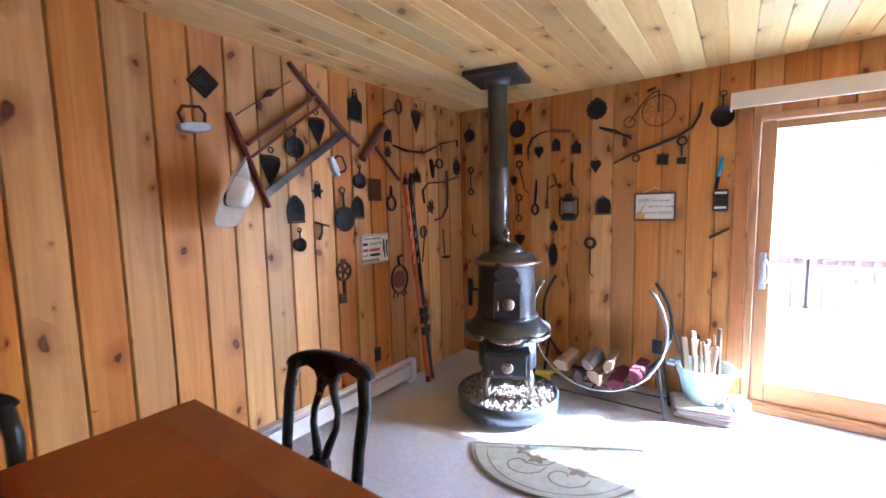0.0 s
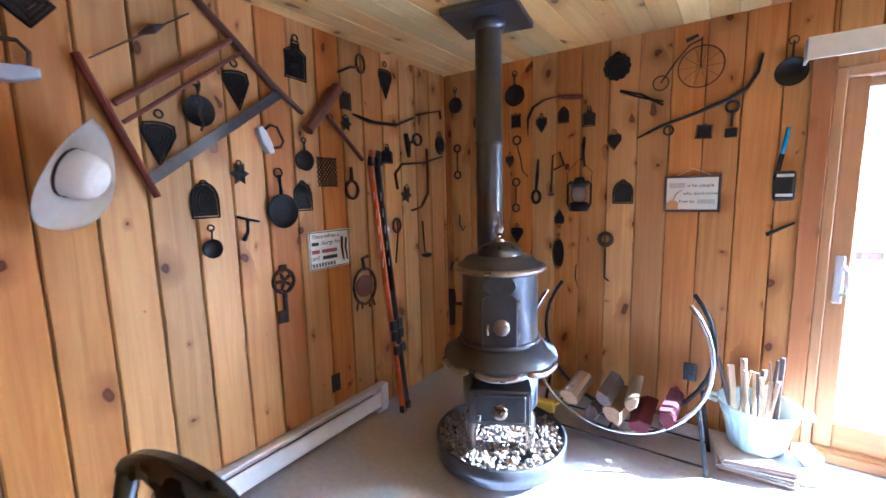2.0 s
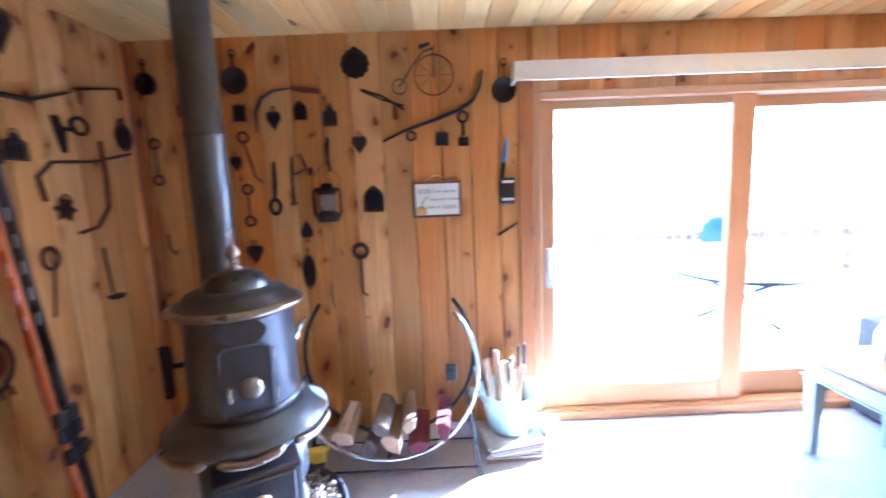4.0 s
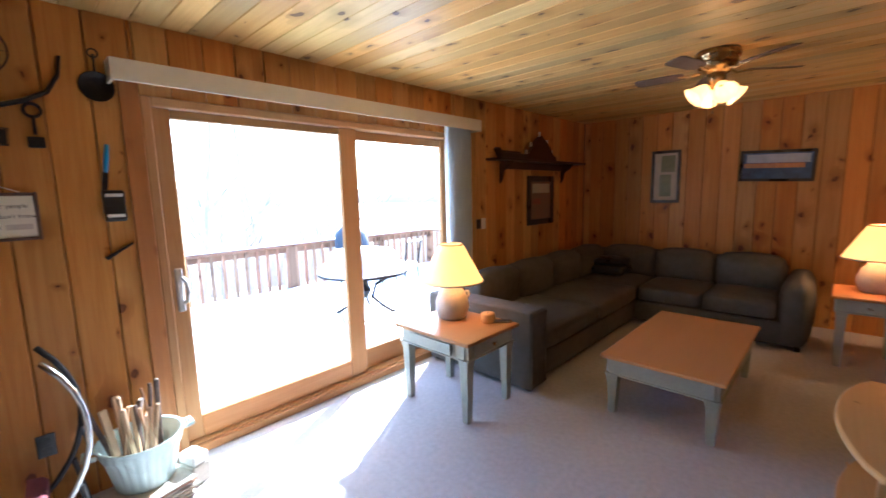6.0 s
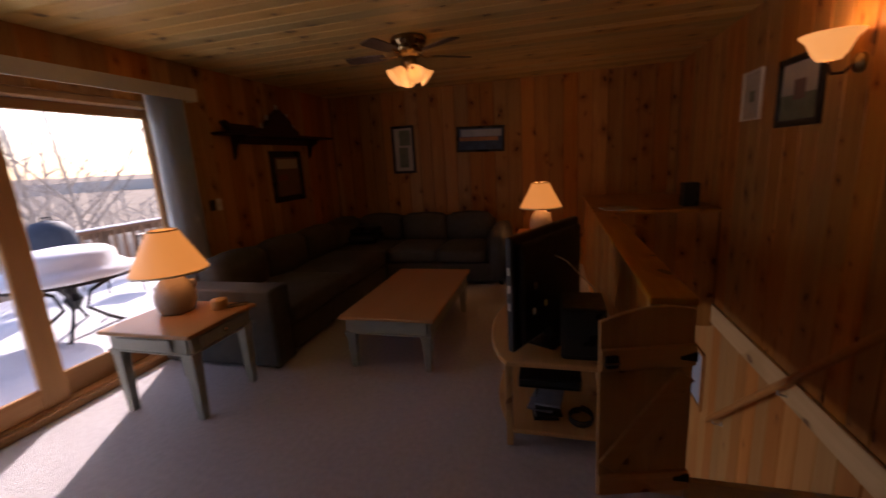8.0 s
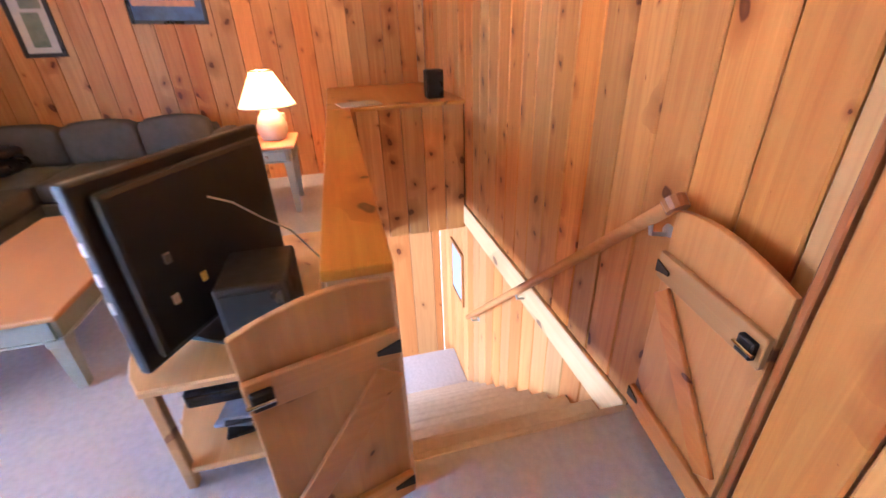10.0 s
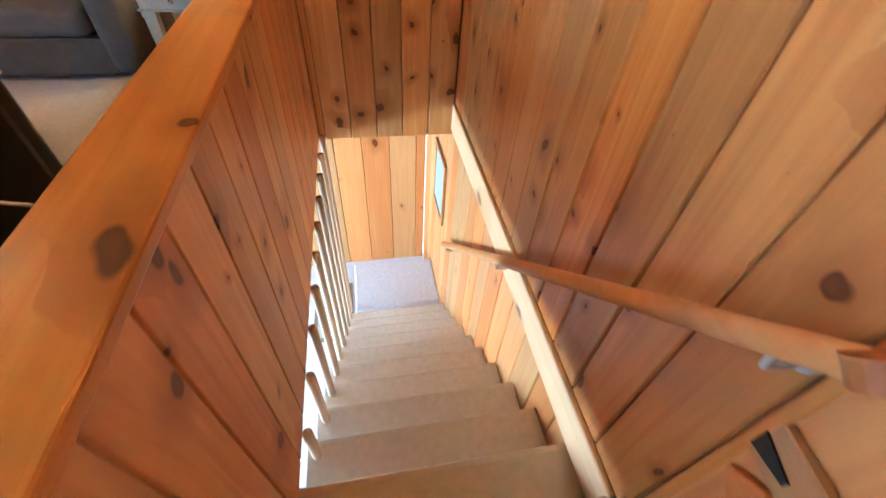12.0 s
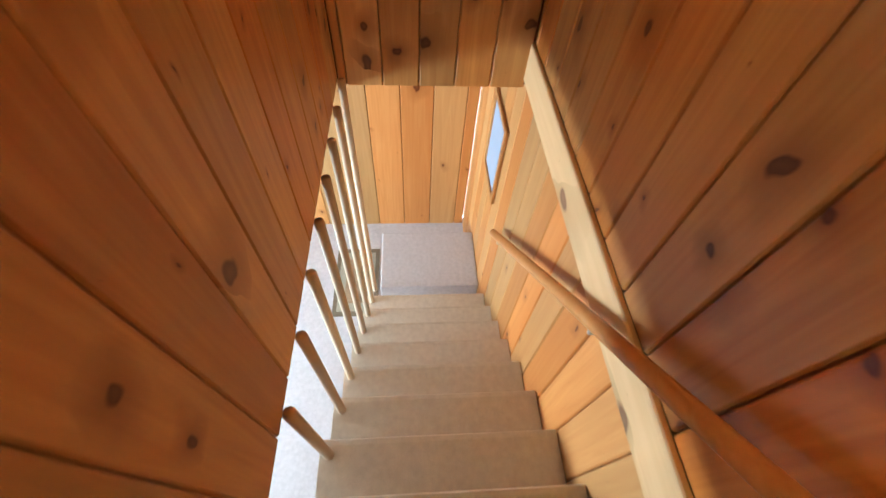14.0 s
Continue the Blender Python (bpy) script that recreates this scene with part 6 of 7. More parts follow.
part("text_bar", box(-0.065, 0.05, -0.0095, -0.0082, -0.018, 0.004), M_REDINK, sg)
words("lettering", "and", 0.036, pose(-0.135, -0.0085, -0.062), M_INK, sg)
part("text_bar", box(-0.06, 0.05, -0.0095, -0.0082, -0.058, -0.036), M_INK, sg)
for k in range(8):
    part("text_bar", box(-0.135 + 0.022 * k, -0.122 + 0.022 * k, -0.0095, -0.0082, -0.098, -0.076), M_INK, sg)
part("emblem", tube([(0.09, -0.009, 0.07), (0.085, -0.009, 0.0), (0.1, -0.009, -0.08)], [0.012, 0.016, 0.006], 6, 0.15), M_INK, sg)
part("emblem", tube([(0.125, -0.009, 0.06), (0.115, -0.009, 0.0), (0.13, -0.009, -0.08)], [0.012, 0.014, 0.006], 6, 0.15), M_INK, sg)

M_SIGNFRAME = rough_mat("dark_red_frame", (0.14, 0.08, 0.06), (0.09, 0.05, 0.045), 30, 0.5)
sn = hung("framed_sign", "N", -3.065, 1.475, "white framed saying hung on a string", "sign")
part("panel", box(-0.135, 0.135, -0.012, -0.002, -0.095, 0.095), M_SIGNFACE, sn)
for s in (-1, 1):
    part("frame_side", box(s * 0.141 - 0.007, s * 0.141 + 0.007, -0.02, 0.0, -0.112, 0.112, bev=0.003), M_SIGNFRAME, sn)
    part("frame_rail", box(-0.133, 0.133, -0.019, 0.0, s * 0.103 - 0.007, s * 0.103 + 0.007, bev=0.003), M_SIGNFRAME, sn)
part("string", tube([(-0.08, -0.01, 0.11), (0.0, -0.008, 0.15), (0.09, -0.01, 0.112)], 0.002, 5), M_CREAM, sn)
part("text_bar", box(-0.12, -0.035, -0.0135, -0.0122, 0.035, 0.065), M_PAPER, sn)
words("lettering", "is for people", 0.027, pose(-0.025, -0.0125, 0.035), M_INK, sn)
words("lettering", "who don't know", 0.027, pose(-0.045, -0.0125, -0.012), M_INK, sn)
words("lettering", "how to", 0.028, pose(-0.065, -0.0125, -0.06), M_INK, sn)
part("text_bar", box(0.03, 0.12, -0.0135, -0.0122, -0.06, -0.035), M_PAPER, sn)
part("painted_jug", lathe([(0, -0.03), (0.03, -0.03), (0.032, 0.01), (0.012, 0.025), (0, 0.026)], 14, pose(-0.10, -0.014, -0.065) @ Matrix.Diagonal((1, 0.2, 1, 1))), M_WAX, sn)
part("painted_sprig", tube([(-0.10, -0.014, -0.04), (-0.08, -0.014, 0.0), (-0.05, -0.014, 0.025)], [0.004, 0.008, 0.004], 5, 0.3), M_RUST, sn)

# skis
M_SKI = rough_mat("orange_ski", (0.75, 0.20, 0.05), (0.60, 0.14, 0.04), 20, 0.3, bump=0.02)
M_SKIB = rough_mat("black_white_ski", (0.03, 0.03, 0.035), (0.08, 0.08, 0.085), 12, 0.3, bump=0.02)
for k, (dx, mm) in enumerate(((0.0, M_SKI), (0.075, M_SKIB))):
    sk = thing("ski", pose(XL + 0.19 - 0.02 * k, 3.10 + dx * 0.9, 0.012, 0, 0, 90), "orange and black cross-country ski leaning on the wall", "ski", "pair of skis")
    L = 1.80
    prof = [(0.0, 0.0, 0.03), (0.0, 0.3, 0.028), (0.0, 0.9, 0.027), (0.0, 1.5, 0.03), (0.0, 1.7, 0.031), (0.03, 1.79, 0.022)]
    lean = 0.17 - 0.02 * k
    part("blade", tube([(-0.05 * z / L, lean * z / L - y - 0.012, z) for y, z, w in prof], [w for _, _, w in prof], 8, 0.35), mm, sk, "", True)
    for z in (0.45, 0.55, 0.62):
        part("binding", box(-0.026, 0.026, -0.05, -0.018, -0.035, 0.035, bev=0.006, m=pose(-0.05 * z / L, lean * z / L, z)), M_PLASTIC, sk)
    part("tip_guard", box(-0.024, 0.024, -0.03, 0.0, -0.03, 0.03, bev=0.006, m=pose(-0.048, lean * 0.98 - 0.02, 1.72)), M_PLASTIC, sk)
    part("tail_guard", box(-0.024, 0.024, -0.032, 0.004, 0.0, 0.05, bev=0.006), M_PLASTIC, sk)
    for j in range(5):
        part("letter_bar", box(-0.012, 0.012, -0.024, -0.0205, -0.028, 0.028, m=pose(-0.05 * (1.05 + 0.11 * j) / L, lean * (1.05 + 0.11 * j) / L, 1.05 + 0.11 * j)), M_WHITE, sk)

# north wall
pan("N", -4.74, 2.21, 0.06, 0.07, "small iron pan near the corner")
pan("N", -4.22, 2.21, 0.075, 0.09, "black iron frying pan hung by its handle")
trivet("N", -4.22, 2.03, 0.075, 0.10, "square", "small square iron trivet", 0, lace=False)
sc = bent("sickle", "N", -3.92, 2.07, [(0.02, 0.09), (-0.08, 0.08), (-0.16, 0.04), (-0.2, -0.04), (-0.2, -0.16)], [0.008, 0.018, 0.026, 0.026, 0.006], "old iron sickle with a wooden handle", M_IRON, "sickle", 8, 0.25)
part("handle", tube([(0.02, -0.02, 0.09), (0.1, -0.02, 0.075), (0.19, -0.02, 0.065)], [0.012, 0.017, 0.014], 8), M_SAWWOOD, sc, "", True)
trivet("N", -4.02, 1.99, 0.08, 0.13, "heart", "small leaf-shaped iron pot holder", 0)
trivet("N", -3.86, 2.03, 0.075, 0.10, "arch", "small iron flat-iron stand", 0, lace=False)
trivet("N", -3.685, 2.0, 0.08, 0.125, "bottle", "small bottle-shaped iron trivet", 0, lace=False)
trivet("N", -3.515, 2.285, 0.15, 0.15, "scallop", "round scalloped iron disc", 0)
tg = bent("fire_tongs", "N", -3.365, 2.075, [(-0.125, 0.055), (0.0, 0.0), (0.125, -0.04)], 0.009, "pair of long iron fire tongs")
part("arm", tube([(-0.125, -0.02, 0.06), (0.0, -0.02, 0.018), (0.125, -0.02, -0.062)], 0.008, 6), M_IRON, tg)
trivet("N", -3.52, 1.83, 0.085, 0.125, "heart", "small heart-shaped black iron trivet", 0, lace=False)
wr = bent("iron_wrench", "N", -4.18, 1.76, [(-0.03, 0.1), (0.0, 0.0), (0.02, -0.1), (0.06, -0.14)], 0.008, "long thin iron wrench with a ring", M_RUST)
part("ring", tube(ring_pts(-0.03, 0.13, 0.03, 14), 0.008, 6, 1, True), M_RUST, wr)
trivet("N", -4.27, 1.745, 0.065, 0.11, "heart", "small dark leaf-shaped hook plate", 0, lace=False)
for u, z, h in ((-4.215, 1.485, 0.25), (-4.74, 1.765, 0.27)):
    dw = bent("double_ring_wrench", "N", u, z, [(0, h / 2 - 0.05), (0, -h / 2 + 0.05)], 0.008, "double-ended rusty ring wrench", M_RUST)
    for s in (-1, 1):
        part("ring", tube(ring_pts(0, s * (h / 2 - 0.028), 0.028, 14), 0.008, 6, 1, True), M_RUST, dw)
pc = bent("iron_pincers", "N", -4.045, 1.58, [(0.005, 0.16), (0.0, 0.05), (-0.01, -0.07)], [0.012, 0.02, 0.016], "old iron pincers hanging")
part("jaw", tube(ring_pts(-0.01, -0.11, 0.03, 12, rz=0.045), 0.012, 6, 1, True), M_IRON, pc)
dr = bent("hand_brace", "N", -3.9, 1.66, [(-0.04, -0.16), (-0.035, -0.02), (-0.03, 0.1), (0.02, 0.12), (0.05, 0.03), (-0.02, 0.0)], 0.011, "old iron carpenter's brace", M_RUST)
part("knob", lathe([(0, 0), (0.02, 0.005), (0.024, 0.02), (0.01, 0.03), (0, 0.03)], 12, pose(0.06, -0.02, 0.015, 0, 90)), M_SAWWOOD, dr)
part("pad", lathe([(0, 0), (0.02, 0.0), (0.024, 0.015), (0, 0.025)], 12, pose(-0.04, -0.015, -0.185)), M_SAWWOOD, dr)

lt = hung("barn_lantern", "N", -3.72, 1.37, "old black oil lantern with glass globe on a hook", "lantern")
part("fount", lathe([(0, 0), (0.06, 0), (0.066, 0.01), (0.066, 0.05), (0.05, 0.062), (0, 0.065)], 24, pose(0, -0.08, 0)), M_IRON, lt, "", True)
M_GLOBE = mat("smoky_globe_glass", (0.75, 0.72, 0.65), 0.1, 0.0, **{"Transmission Weight": 0.7, "IOR": 1.3})
part("globe", lathe([(0.035, 0.065), (0.05, 0.085), (0.055, 0.115), (0.048, 0.15), (0.038, 0.165)], 24, pose(0, -0.08, 0)), M_GLOBE, lt, "smoky glass globe", True)
part("cap", lathe([(0.045, 0.162), (0.06, 0.168), (0.055, 0.19), (0.038, 0.2), (0.03, 0.225), (0, 0.23)], 24, pose(0, -0.08, 0)), M_IRON, lt, "", True)
for s in (-1, 1):
    part("side_tube", tube([(s * 0.05, -0.08, 0.2), (s * 0.078, -0.08, 0.18), (s * 0.078, -0.08, 0.05), (s * 0.06, -0.08, 0.02)], 0.008, 8), M_IRON, lt, "", True)
part("bail", tube([(-0.075, -0.08, 0.16), (-0.085, -0.08, 0.26), (0.0, -0.08, 0.35), (0.085, -0.08, 0.26), (0.075, -0.08, 0.16)], 0.0025, 6), M_RUST, lt)
part("wall_hook", tube([(0.01, 0.0, 0.30), (0.0, -0.02, 0.45), (0.02, -0.05, 0.49), (0.03, -0.08, 0.46), (0.02, -0.085, 0.34)], 0.008, 8), M_IRON, lt)
trivet("N", -3.455, 1.49, 0.12, 0.14, "arch", "dark arched horseshoe trivet", 0, lace=False)
trivet("N", -3.88, 1.315, 0.07, 0.13, "heart", "small pear-shaped iron weight", 180, lace=False)
trivet("N", -3.885, 1.07, 0.08, 0.26, "oval", "long dark oval iron hanging plate", 0, lace=False)
trivet("N", -4.21, 1.19, 0.10, 0.14, "shield", "small iron shield behind the stove pipe", 0)
kn = bent("small_knife", "N", -3.755, 0.9, [(0.005, 0.09), (0.0, 0.0), (0.02, -0.09)], [0.009, 0.013, 0.003], "small dark knife hung point down", M_IRON, "knife", 8, 0.3)
rw = bent("ring_wrench", "N", -3.555, 1.03, [(0, 0.10), (0.0, 0.0), (0.0, -0.12), (0.03, -0.14)], [0.012, 0.012, 0.011, 0.01], "large iron ring spanner", M_RUST)
part("ring", tube(ring_pts(0, 0.145, 0.04, 18), 0.014, 8, 1, True), M_RUST, rw)
bk2 = hung("model_penny_farthing", "N", -3.055, 2.205, "wire penny-farthing wall ornament", "ornament")
part("front_wheel", tube(ring_pts(0, 0, 0.115, 32), 0.004, 6, 1, True), M_RUST, bk2)
for k in range(10):
    a = k * 0.6283
    part("spoke", rod((0, -0.012, 0), (0.113 * math.cos(a), -0.012, 0.113 * math.sin(a)), 0.0012, 5), M_RUST, bk2)
part("rear_wheel", tube(ring_pts(-0.205, -0.06, 0.042, 20), 0.004, 6, 1, True), M_RUST, bk2)
part("backbone", tube([(-0.205, -0.014, -0.06), (-0.12, -0.014, 0.06), (-0.06, -0.014, 0.13), (0.0, -0.014, 0.15)], 0.005, 6), M_RUST, bk2)
part("fork", rod((0, -0.014, 0.16), (0, -0.014, -0.005), 0.005), M_RUST, bk2)
part("seat", tube([(-0.08, -0.016, 0.155), (-0.02, -0.016, 0.175)], [0.012, 0.009], 6), M_IRON, bk2)
hm = bent("harness_hame", "N", -3.05, 1.97, [(-0.33, -0.14), (-0.2, -0.08), (0.0, -0.02), (0.14, 0.03), (0.22, 0.08), (0.265, 0.16), (0.28, 0.25)], [0.008, 0.014, 0.018, 0.02, 0.017, 0.015, 0.012], "long curved horse hame with iron rings")
part("ring", tube(ring_pts(-0.155, -0.11, 0.026, 14), 0.006, 6, 1, True), M_IRON, hm)
part("ring", tube(ring_pts(0.16, -0.01, 0.03, 14), 0.008, 6, 1, True), M_IRON, hm)
part("strap_iron", tube([(0.16, -0.016, -0.04), (0.16, -0.016, -0.12)], 0.014, 6, 0.5), M_IRON, hm)
part("strap_foot", box(0.13, 0.19, -0.022, -0.004, -0.18, -0.13, bev=0.004), M_IRON, hm)
trivet("N", -3.02, 1.835, 0.08, 0.075, "square", "small square toothed iron plate", 4, lace=False)
p2 = pan("N", -2.645, 2.10, 0.07, 0.10, "round black iron griddle beside the valance")
M_BLUE = rough_mat("bright_blue_plastic", (0.02, 0.28, 0.62), (0.02, 0.22, 0.5), 40, 0.35, bump=0.03)
sb = hung("blue_handled_scraper", "N", -2.655, 1.68, "blue-handled scraper hung on a nail", "scraper", tilt=8)
part("grip", tube([(0, -0.03, 0.14), (0, -0.032, 0.06), (0, -0.03, 0.0)], [0.014, 0.017, 0.013], 8, 0.7), M_BLUE, sb, "bright blue plastic grip", True)
part("blade", box(-0.012, 0.012, -0.034, -0.028, -0.14, 0.0), M_IRON, sb)
tm = hung("tape_measure", "N", -2.635, 1.51, "black plastic tool case with white stripes", "tool case")
part("case", box(-0.047, 0.047, -0.05, 0.0, -0.08, 0.08, bev=0.012, seg=2), M_PLASTIC, tm)
for z in (-0.05, 0.055):
    part("stripe", box(-0.036, 0.036, -0.052, -0.05, z - 0.008, z + 0.008), M_WHITE, tm)
br = bent("file_bar", "N", -2.635, 1.275, [(-0.06, -0.035), (0.0, 0.0), (0.06, 0.035)], [0.018, 0.013, 0.01], "short dark iron bar on two nails")
bent("iron_hook", "N", -4.725, 1.25, [(0.0, 0.08), (0.0, 0.0), (0.03, -0.05), (0.05, -0.02)], 0.008, "small iron hook near the corner")


# ---- outdoors: deck, table, grill, woods ----
DZ = -0.16
deck = thing("deck", pose(0, 0, 0), "snow-covered wooden deck with a baluster railing", "deck", kind="structure")
part("deck_floor", box(-6.0, 3.4, YD + 0.14, 7.75, DZ - 0.1, DZ), M_DECK, deck)
part("joist", box(-6.0, 3.4, 7.6, 7.7, DZ - 0.4, DZ - 0.1), M_DECK, deck)
RT = 0.76
part("top_rail", box(-6.0, 3.32, 7.62, 7.78, RT - 0.04, RT, bev=0.005), M_DECK, deck)
part("under_rail", box(-6.0, 3.28, 7.68, 7.72, RT - 0.13, RT - 0.04), M_DECK, deck)
part("bottom_rail", box(-6.0, 3.28, 7.68, 7.72, DZ + 0.08, DZ + 0.15), M_DECK, deck)
part("side_top_rail", box(3.22, 3.38, YD + 0.2, 7.62, RT - 0.04, RT, bev=0.005), M_DECK, deck)
part("side_bottom_rail", box(3.28, 3.32, YD + 0.2, 7.62, DZ + 0.08, DZ + 0.15), M_DECK, deck)
_pm = box(-0.06, 0.06, -0.06, 0.06, DZ, RT - 0.041, bev=0.006)
for x in (-5.4, -3.55, -1.72, 0.1, 1.95, 3.3):
    part("post", _pm.copy(), M_DECK, deck).location = (x, 7.7, 0)
_pm.free()
_bm = box(-0.02, 0.02, -0.02, 0.02, DZ + 0.02, RT - 0.05, bev=0.003)
_bal = part("baluster", _bm, M_DECK, deck)
_bal.location = (-5.9, 7.66, 0)
x = -5.74
while x < 3.2:
    o = new("baluster", _bal.data)
    o.parent, o.location = deck, (x, 7.66, 0)
    x += 0.16
y = 4.4
while y < 7.6:
    o = new("baluster", _bal.data)
    o.parent, o.location = deck, (3.26, y, 0)
    y += 0.16


def snow_sheet(x0, x1, y0, y1, nx, ny, zf):
    bm = bmesh.new()
    g = [[bm.verts.new((x0 + (x1 - x0) * i / nx, y0 + (y1 - y0) * j / ny, zf(x0 + (x1 - x0) * i / nx, y0 + (y1 - y0) * j / ny))) for i in range(nx + 1)] for j in range(ny + 1)]
    for j in range(ny):
        for i in range(nx):
            bm.faces.new((g[j][i], g[j][i + 1], g[j + 1][i + 1], g[j + 1][i]))
    return bm


def deck_snow(x, y):
    return DZ + 0.13 + 0.05 * noise.noise(Vector((x * 0.9, y * 0.9, 0))) + 0.09 * max(0.0, (y - 6.6)) - 0.06 * max(0.0, 4.5 - y)


tagged(link("snow_drift", snow_sheet(-5.95, 3.2, YD + 0.15, 7.62, 70, 30, deck_snow), M_SNOW, smooth=True), "wind-smoothed snow lying on the deck", "snow", kind="stuff")
structure("snow_bank_rail", box(-5.9, 3.3, 7.63, 7.77, RT + 0.001, RT + 0.02, bev=0.008), M_SNOW, "thin snow along the deck rail", "snow")

patio = thing("patio_table", pose(0.12, 5.72, DZ + 0.1), "round metal patio table buried under a snow cap", "patio table")
part("rim", lathe([(0.56, 0.58), (0.585, 0.585), (0.585, 0.61), (0.56, 0.615)], 40), M_IRON, patio)
part("glass_top", lathe([(0, 0.592), (0.565, 0.592), (0.565, 0.604), (0, 0.604)], 40), M_STOVE, patio)
part("hub", lathe([(0.04, 0.25), (0.09, 0.35), (0.05, 0.42), (0.05, 0.592)], 16), M_IRON, patio)
for i in range(4):
    a = radians(45 + 90 * i)
    c, s = math.cos(a), math.sin(a)
    part("leg", tube([(0.45 * c, 0.45 * s, 0.59), (0.15 * c, 0.15 * s, 0.42), (0.1 * c, 0.1 * s, 0.25), (0.25 * c, 0.25 * s, 0.12), (0.48 * c, 0.48 * s, -0.02)], 0.02, 8), M_IRON, patio, "", True)
cap = thing("snow_cap", pose(0.12, 5.72, DZ + 0.1 + 0.616), "thick flat-topped cap of snow on the patio table", "snow")
_sc = lathe([(0.0, 0.0), (0.585, 0.0), (0.58, 0.04), (0.52, 0.09), (0.45, 0.12), (0.44, 0.22), (0.38, 0.265), (0.15, 0.28), (0.0, 0.28)], 44)
for v in _sc.verts:
    v.co += 0.02 * noise.noise(v.co * 4) * Vector((1, 1, 0.6 if v.co.z > 0.03 else 0))
part("cap", _sc, M_SNOW, cap, "", True)
M_COVER = rough_mat("dark_blue_cover", (0.05, 0.07, 0.10), (0.03, 0.045, 0.07), 8, 0.6, bump=0.2)
grill = thing("kettle_grill", pose(0.95, 7.2, DZ + 0.06), "dark covered kettle grill by the rail", "grill")
part("kettle", lathe([(0, 0.62), (0.2, 0.66), (0.28, 0.78), (0.28, 0.84), (0.26, 0.98), (0.16, 1.1), (0, 1.14)], 28), M_COVER, grill, "", True)
for i in range(3):
    a = i * 2.094
    part("leg", rod((0.16 * math.cos(a), 0.16 * math.sin(a), 0.66), (0.26 * math.cos(a), 0.26 * math.sin(a), 0.0), 0.012), M_IRON, grill)
part("lid_handle", tube([(-0.06, 0, 1.11), (-0.05, 0, 1.17), (0.05, 0, 1.17), (0.06, 0, 1.11)], 0.01), M_IRON, grill)
ch = thing("patio_chair", pose(1.5, 6.6, DZ + 0.06, 0, 0, 200), "snow-dusted metal patio chair", "chair")
part("seat", cushion(-0.24, 0.24, -0.22, 0.22, 0.4, 0.47, 0.03), M_SNOW, ch, "", True)
part("backrest", tube([(-0.23, 0.2, 0.4), (-0.24, 0.28, 0.85), (0.24, 0.28, 0.85), (0.23, 0.2, 0.4)], 0.014), M_IRON, ch)
for s in (-1, 1):
    for q in (-1, 1):
        part("leg", rod((s * 0.22, q * 0.2, 0.42), (s * 0.25, q * 0.24, 0.0), 0.012), M_IRON, ch)
eave = structure("roof_eave", box(-6.0, 4.0, YD + 0.16, YD + 0.62, 2.46, 2.56), M_DECK, "wooden roof eave above the door", "eave")
structure("eave_beam", box(-6.0, 4.0, YD + 0.52, YD + 0.62, 2.38, 2.46), M_DECK, "brown fascia beam of the eave", "beam")


def ground_z(x, y):
    d = max(0.0, y - 4.0)
    z = -2.9 - 0.10 * min(d, 60) - 0.22 * max(0.0, min(d - 30, 60)) + 0.6 * noise.noise(Vector((x * 0.06, y * 0.06, 3)))
    if d > 120:
        z += (d - 120) * 0.02 + 18 * max(0.0, noise.noise(Vector((x * 0.004, y * 0.004, 8)))) * min(1.0, (d - 120) / 200)
    return z


def ground_mesh():
    bm = bmesh.new()
    xs = [-2500, -1500, -900, -500, -300, -180, -110] + [-80 + 8 * i for i in range(26)] + [140, 200, 320, 500, 900, 1500, 2500]
    ys = [-2500, -600, -100, -20, 0, 4] + [4 + 3 * i for i in range(1, 30)] + [100, 120, 150, 200, 270, 360, 480, 640, 900, 1300, 2500]
    g = [[bm.verts.new((x, y, ground_z(x, y))) for x in xs] for y in ys]
    for j in range(len(ys) - 1):
        for i in range(len(xs) - 1):
            bm.faces.new((g[j][i], g[j][i + 1], g[j + 1][i + 1], g[j + 1][i]))
    return bm


M_GROUND = rough_mat("snow_and_leaf_litter", (0.78, 0.80, 0.84), (0.30, 0.25, 0.20), 0.9, 0.9, bump=0.4, dist=0.05, **{"Specular IOR Level": 0.1})
_gm = ground_mesh()
for _f in _gm.faces:
    if _f.calc_center_median().y > 32:
        _f.material_index = 1
structure("ground", _gm, [M_GROUND, M_HILL], "snowy wooded hillside falling away", "ground")
hills = bmesh.new()
prev = None
for i in range(121):
    a = radians(-80 + 160 * i / 120)
    h = 1 + 6 * noise.noise(Vector((i * 0.07, 0, 0))) + 3 * noise.noise(Vector((i * 0.4, 5, 0)))
    v0 = hills.verts.new((700 * math.sin(a), 700 * math.cos(a), -60))
    v1 = hills.verts.new((700 * math.sin(a), 700 * math.cos(a), h))
    v2 = hills.verts.new((760 * math.sin(a), 760 * math.cos(a), h - 8))
    if prev:
        hills.faces.new((prev[0], v0, v1, prev[1]))
        hills.faces.new((prev[1], v1, v2, prev[2]))
    prev = (v0, v1, v2)
# distance haze painted into the colour, paler than the nearer woods
M_FARHILL = rough_mat("far_hills_painted_haze", (0.58, 0.53, 0.49), (0.64, 0.59, 0.54), 0.02, 1.0, bump=0.0, **{"Specular IOR Level": 0.0})
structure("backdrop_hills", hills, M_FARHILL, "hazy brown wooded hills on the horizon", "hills")


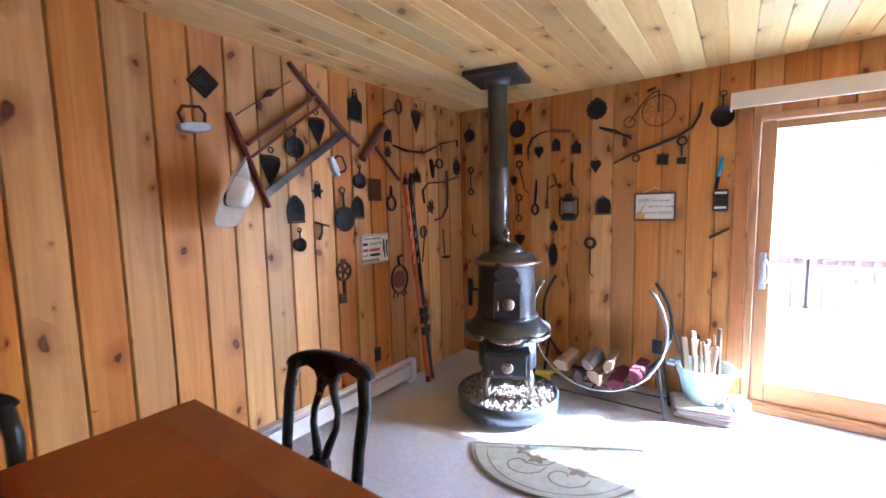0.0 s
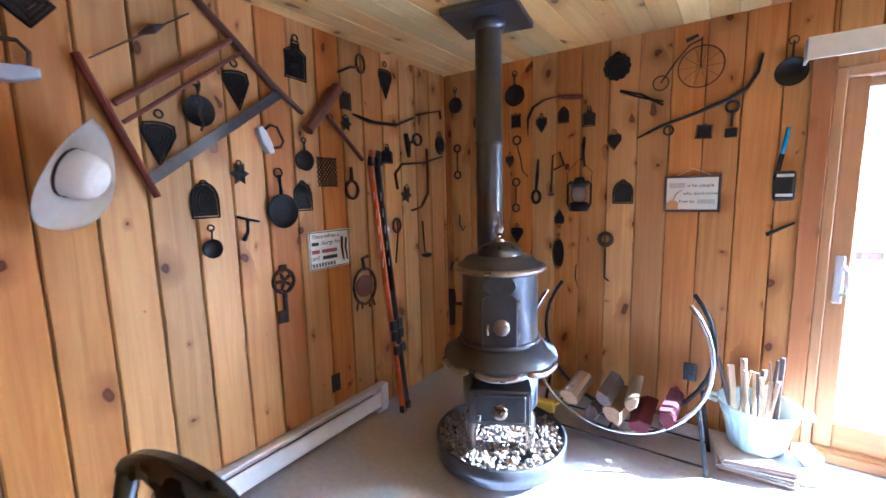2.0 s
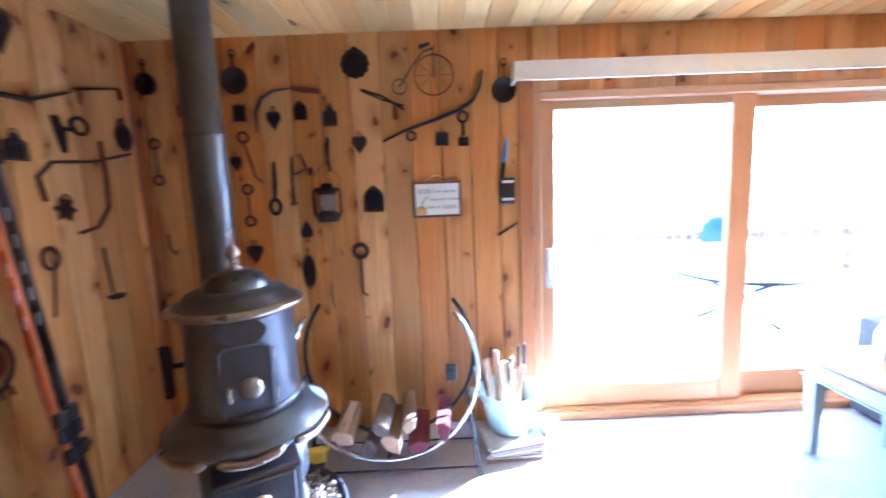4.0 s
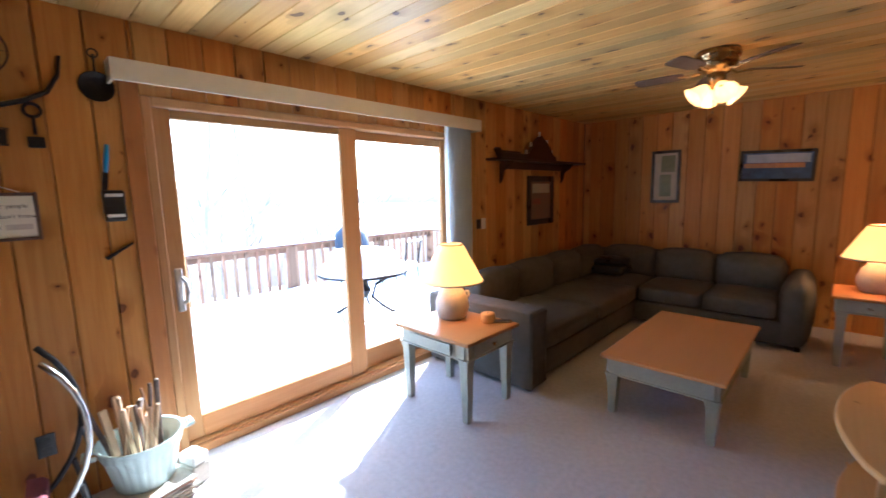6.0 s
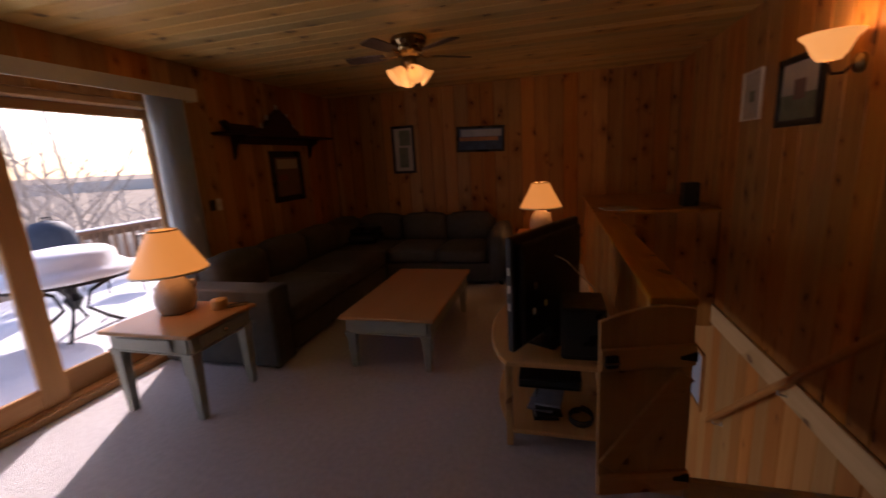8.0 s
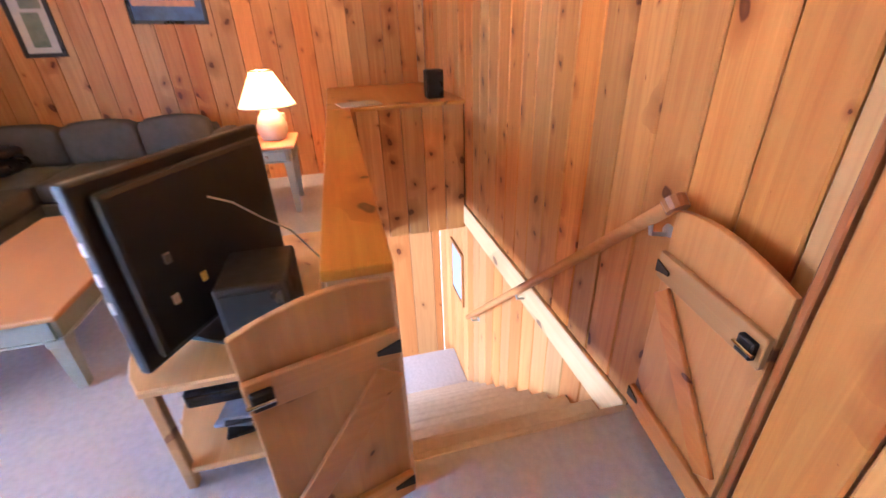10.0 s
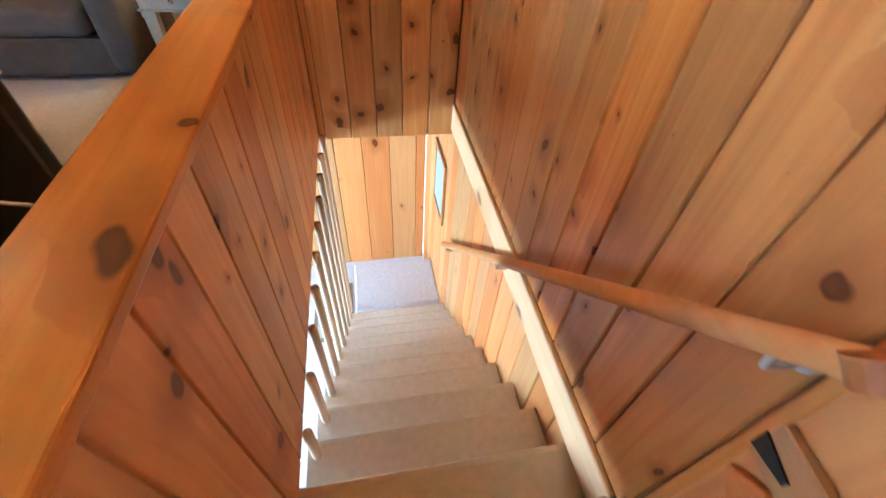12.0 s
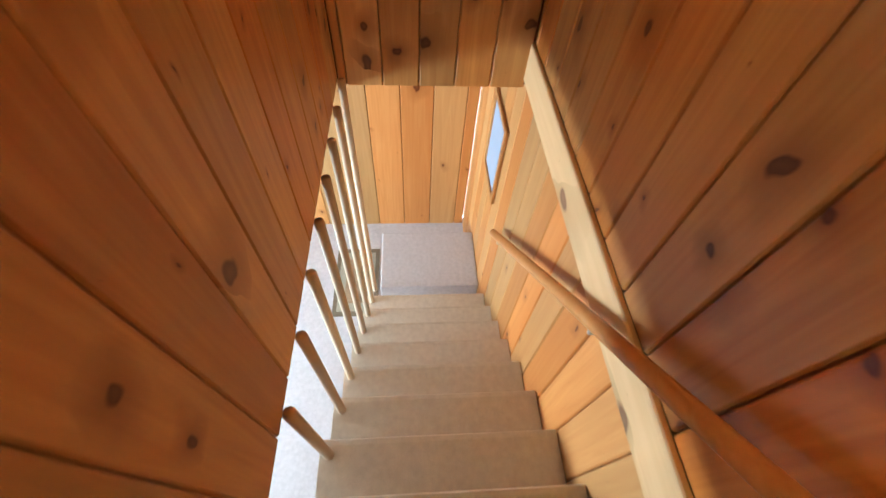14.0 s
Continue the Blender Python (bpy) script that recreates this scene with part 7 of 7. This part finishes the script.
def tree_bm(seed, height, spread=1.0, depth=4):
    """A bare winter tree: tapered trunk, forking limbs, fine twigs."""
    rng = random.Random(seed)
    trunk, twigs = bmesh.new(), bmesh.new()

    def grow(bm_t, p, d, L, r, lvl):
        n = 5 if lvl == 0 else 4
        pts, rads = [p.copy()], [r]
        for i in range(n):
            d = (d + Vector((rng.uniform(-1, 1), rng.uniform(-1, 1), rng.uniform(-0.2, 0.5))) * (0.09 + 0.06 * lvl)).normalized()
            p = p + d * (L / n)
            pts.append(p.copy())
            rads.append(r * (1 - 0.62 * (i + 1) / n))
        add_tube(trunk if lvl < 2 else twigs, pts, rads, 7 if lvl == 0 else 5 if lvl == 1 else 3)
        if lvl >= depth:
            return
        kids = rng.randint(5, 7) if lvl == 0 else rng.randint(3, 5)
        for k in range(kids):
            u = rng.uniform(0.35, 1.0) if lvl == 0 else rng.uniform(0.2, 1.0)
            i = min(n - 1, int(u * n))
            q = pts[i].lerp(pts[i + 1], u * n - i)
            az = rng.random() * 6.283
            side = Vector((math.cos(az), math.sin(az), rng.uniform(0.15, 0.9))) * spread
            grow(bm_t, q, (d * 0.5 + side).normalized(), L * rng.uniform(0.38, 0.6), max(0.006, rads[i] * 0.55), lvl + 1)

    grow(trunk, Vector((0, 0, -0.6)), Vector((0, 0, 1)), height, height * 0.0125, 0)
    return trunk, twigs


protos = []
for s, h in ((1, 10.0), (2, 12.0), (5, 9.0), (8, 7.0)):
    tr, tw = tree_bm(s, h, 1.0, 4)
    t = thing("bare_tree", pose(0, 0, 0), "tall leafless winter tree on the snowy slope", "tree", "bare trees below the deck")
    part("trunk", tr, M_BARK, t, "", True)
    part("crown", tw, M_TWIG, t, "fine bare branches")
    protos.append(t)
spots = [(-1.7, 17, 0, 0.9), (0.7, 15.5, 1, 0.85), (2.9, 20, 2, 1.0), (4.6, 21, 1, 0.9), (6.4, 24, 0, 0.95), (9.0, 27, 3, 1.2), (-5.0, 20, 2, 1.1), (-8.5, 24, 1, 1.0), (11.5, 30, 0, 0.9), (8.0, 20, 2, 1.0), (-3.2, 30, 3, 1.3), (13.0, 24, 1, 0.9), (16.0, 32, 2, 1.2), (10.2, 22.5, 1, 0.85)]
used = set()
rng = random.Random(21)
for x, y, k, s in spots:
    m = pose(x, y, ground_z(x, y), 0, 0, rng.random() * 360)
    if k in used:
        t = copy_thing(protos[k], m)
    else:
        t = protos[k]
        t.matrix_world = m
        used.add(k)
    t.scale = (s, s, s)

# brush and far woods as stuff
def brush(n, x0, x1, y0, y1, h0, h1, seed):
    verts, faces = [], []
    rng = random.Random(seed)
    for i in range(n):
        x, y = rng.uniform(x0, x1), y0 + (y1 - y0) * rng.random() ** 1.3
        z, h = ground_z(x, y) - 0.2, rng.uniform(h0, h1)
        w = 0.012 * h + 0.002 * y * 0.3
        dx, dy = rng.uniform(-0.12, 0.12) * h, rng.uniform(-0.12, 0.12) * h
        for a in (0.0, 1.6):
            c, s = math.cos(a) * w, math.sin(a) * w
            o = len(verts)
            verts += [(x - c, y - s, z), (x + c, y + s, z), (x + dx + c * 0.2, y + dy + s * 0.2, z + h)]
            faces.append((o, o + 1, o + 2))
        for b in range(5):
            u = rng.uniform(0.35, 0.95)
            px, py, pz = x + dx * u, y + dy * u, z + h * u
            q = rng.random() * 6.283
            l = h * rng.uniform(0.12, 0.3)
            o = len(verts)
            verts += [(px, py, pz), (px, py, pz + w * 0.9), (px + l * math.cos(q), py + l * math.sin(q), pz + l * rng.uniform(0.4, 1.0))]
            faces.append((o, o + 1, o + 2))
    me = bpy.data.meshes.new("brush")
    me.from_pydata(verts, [], faces)
    me.materials.append(M_TWIG)
    return me


tagged(new("far_woods", brush(2600, -70, 110, 34, 120, 6.0, 11.0, 2)), "distant leafless woods on the slope", "woods", kind="stuff")
tagged(new("brush_thicket", brush(420, -10, 16, 10, 22, 1.0, 2.6, 6)), "tangled bare brush below the deck", "brush", kind="stuff")
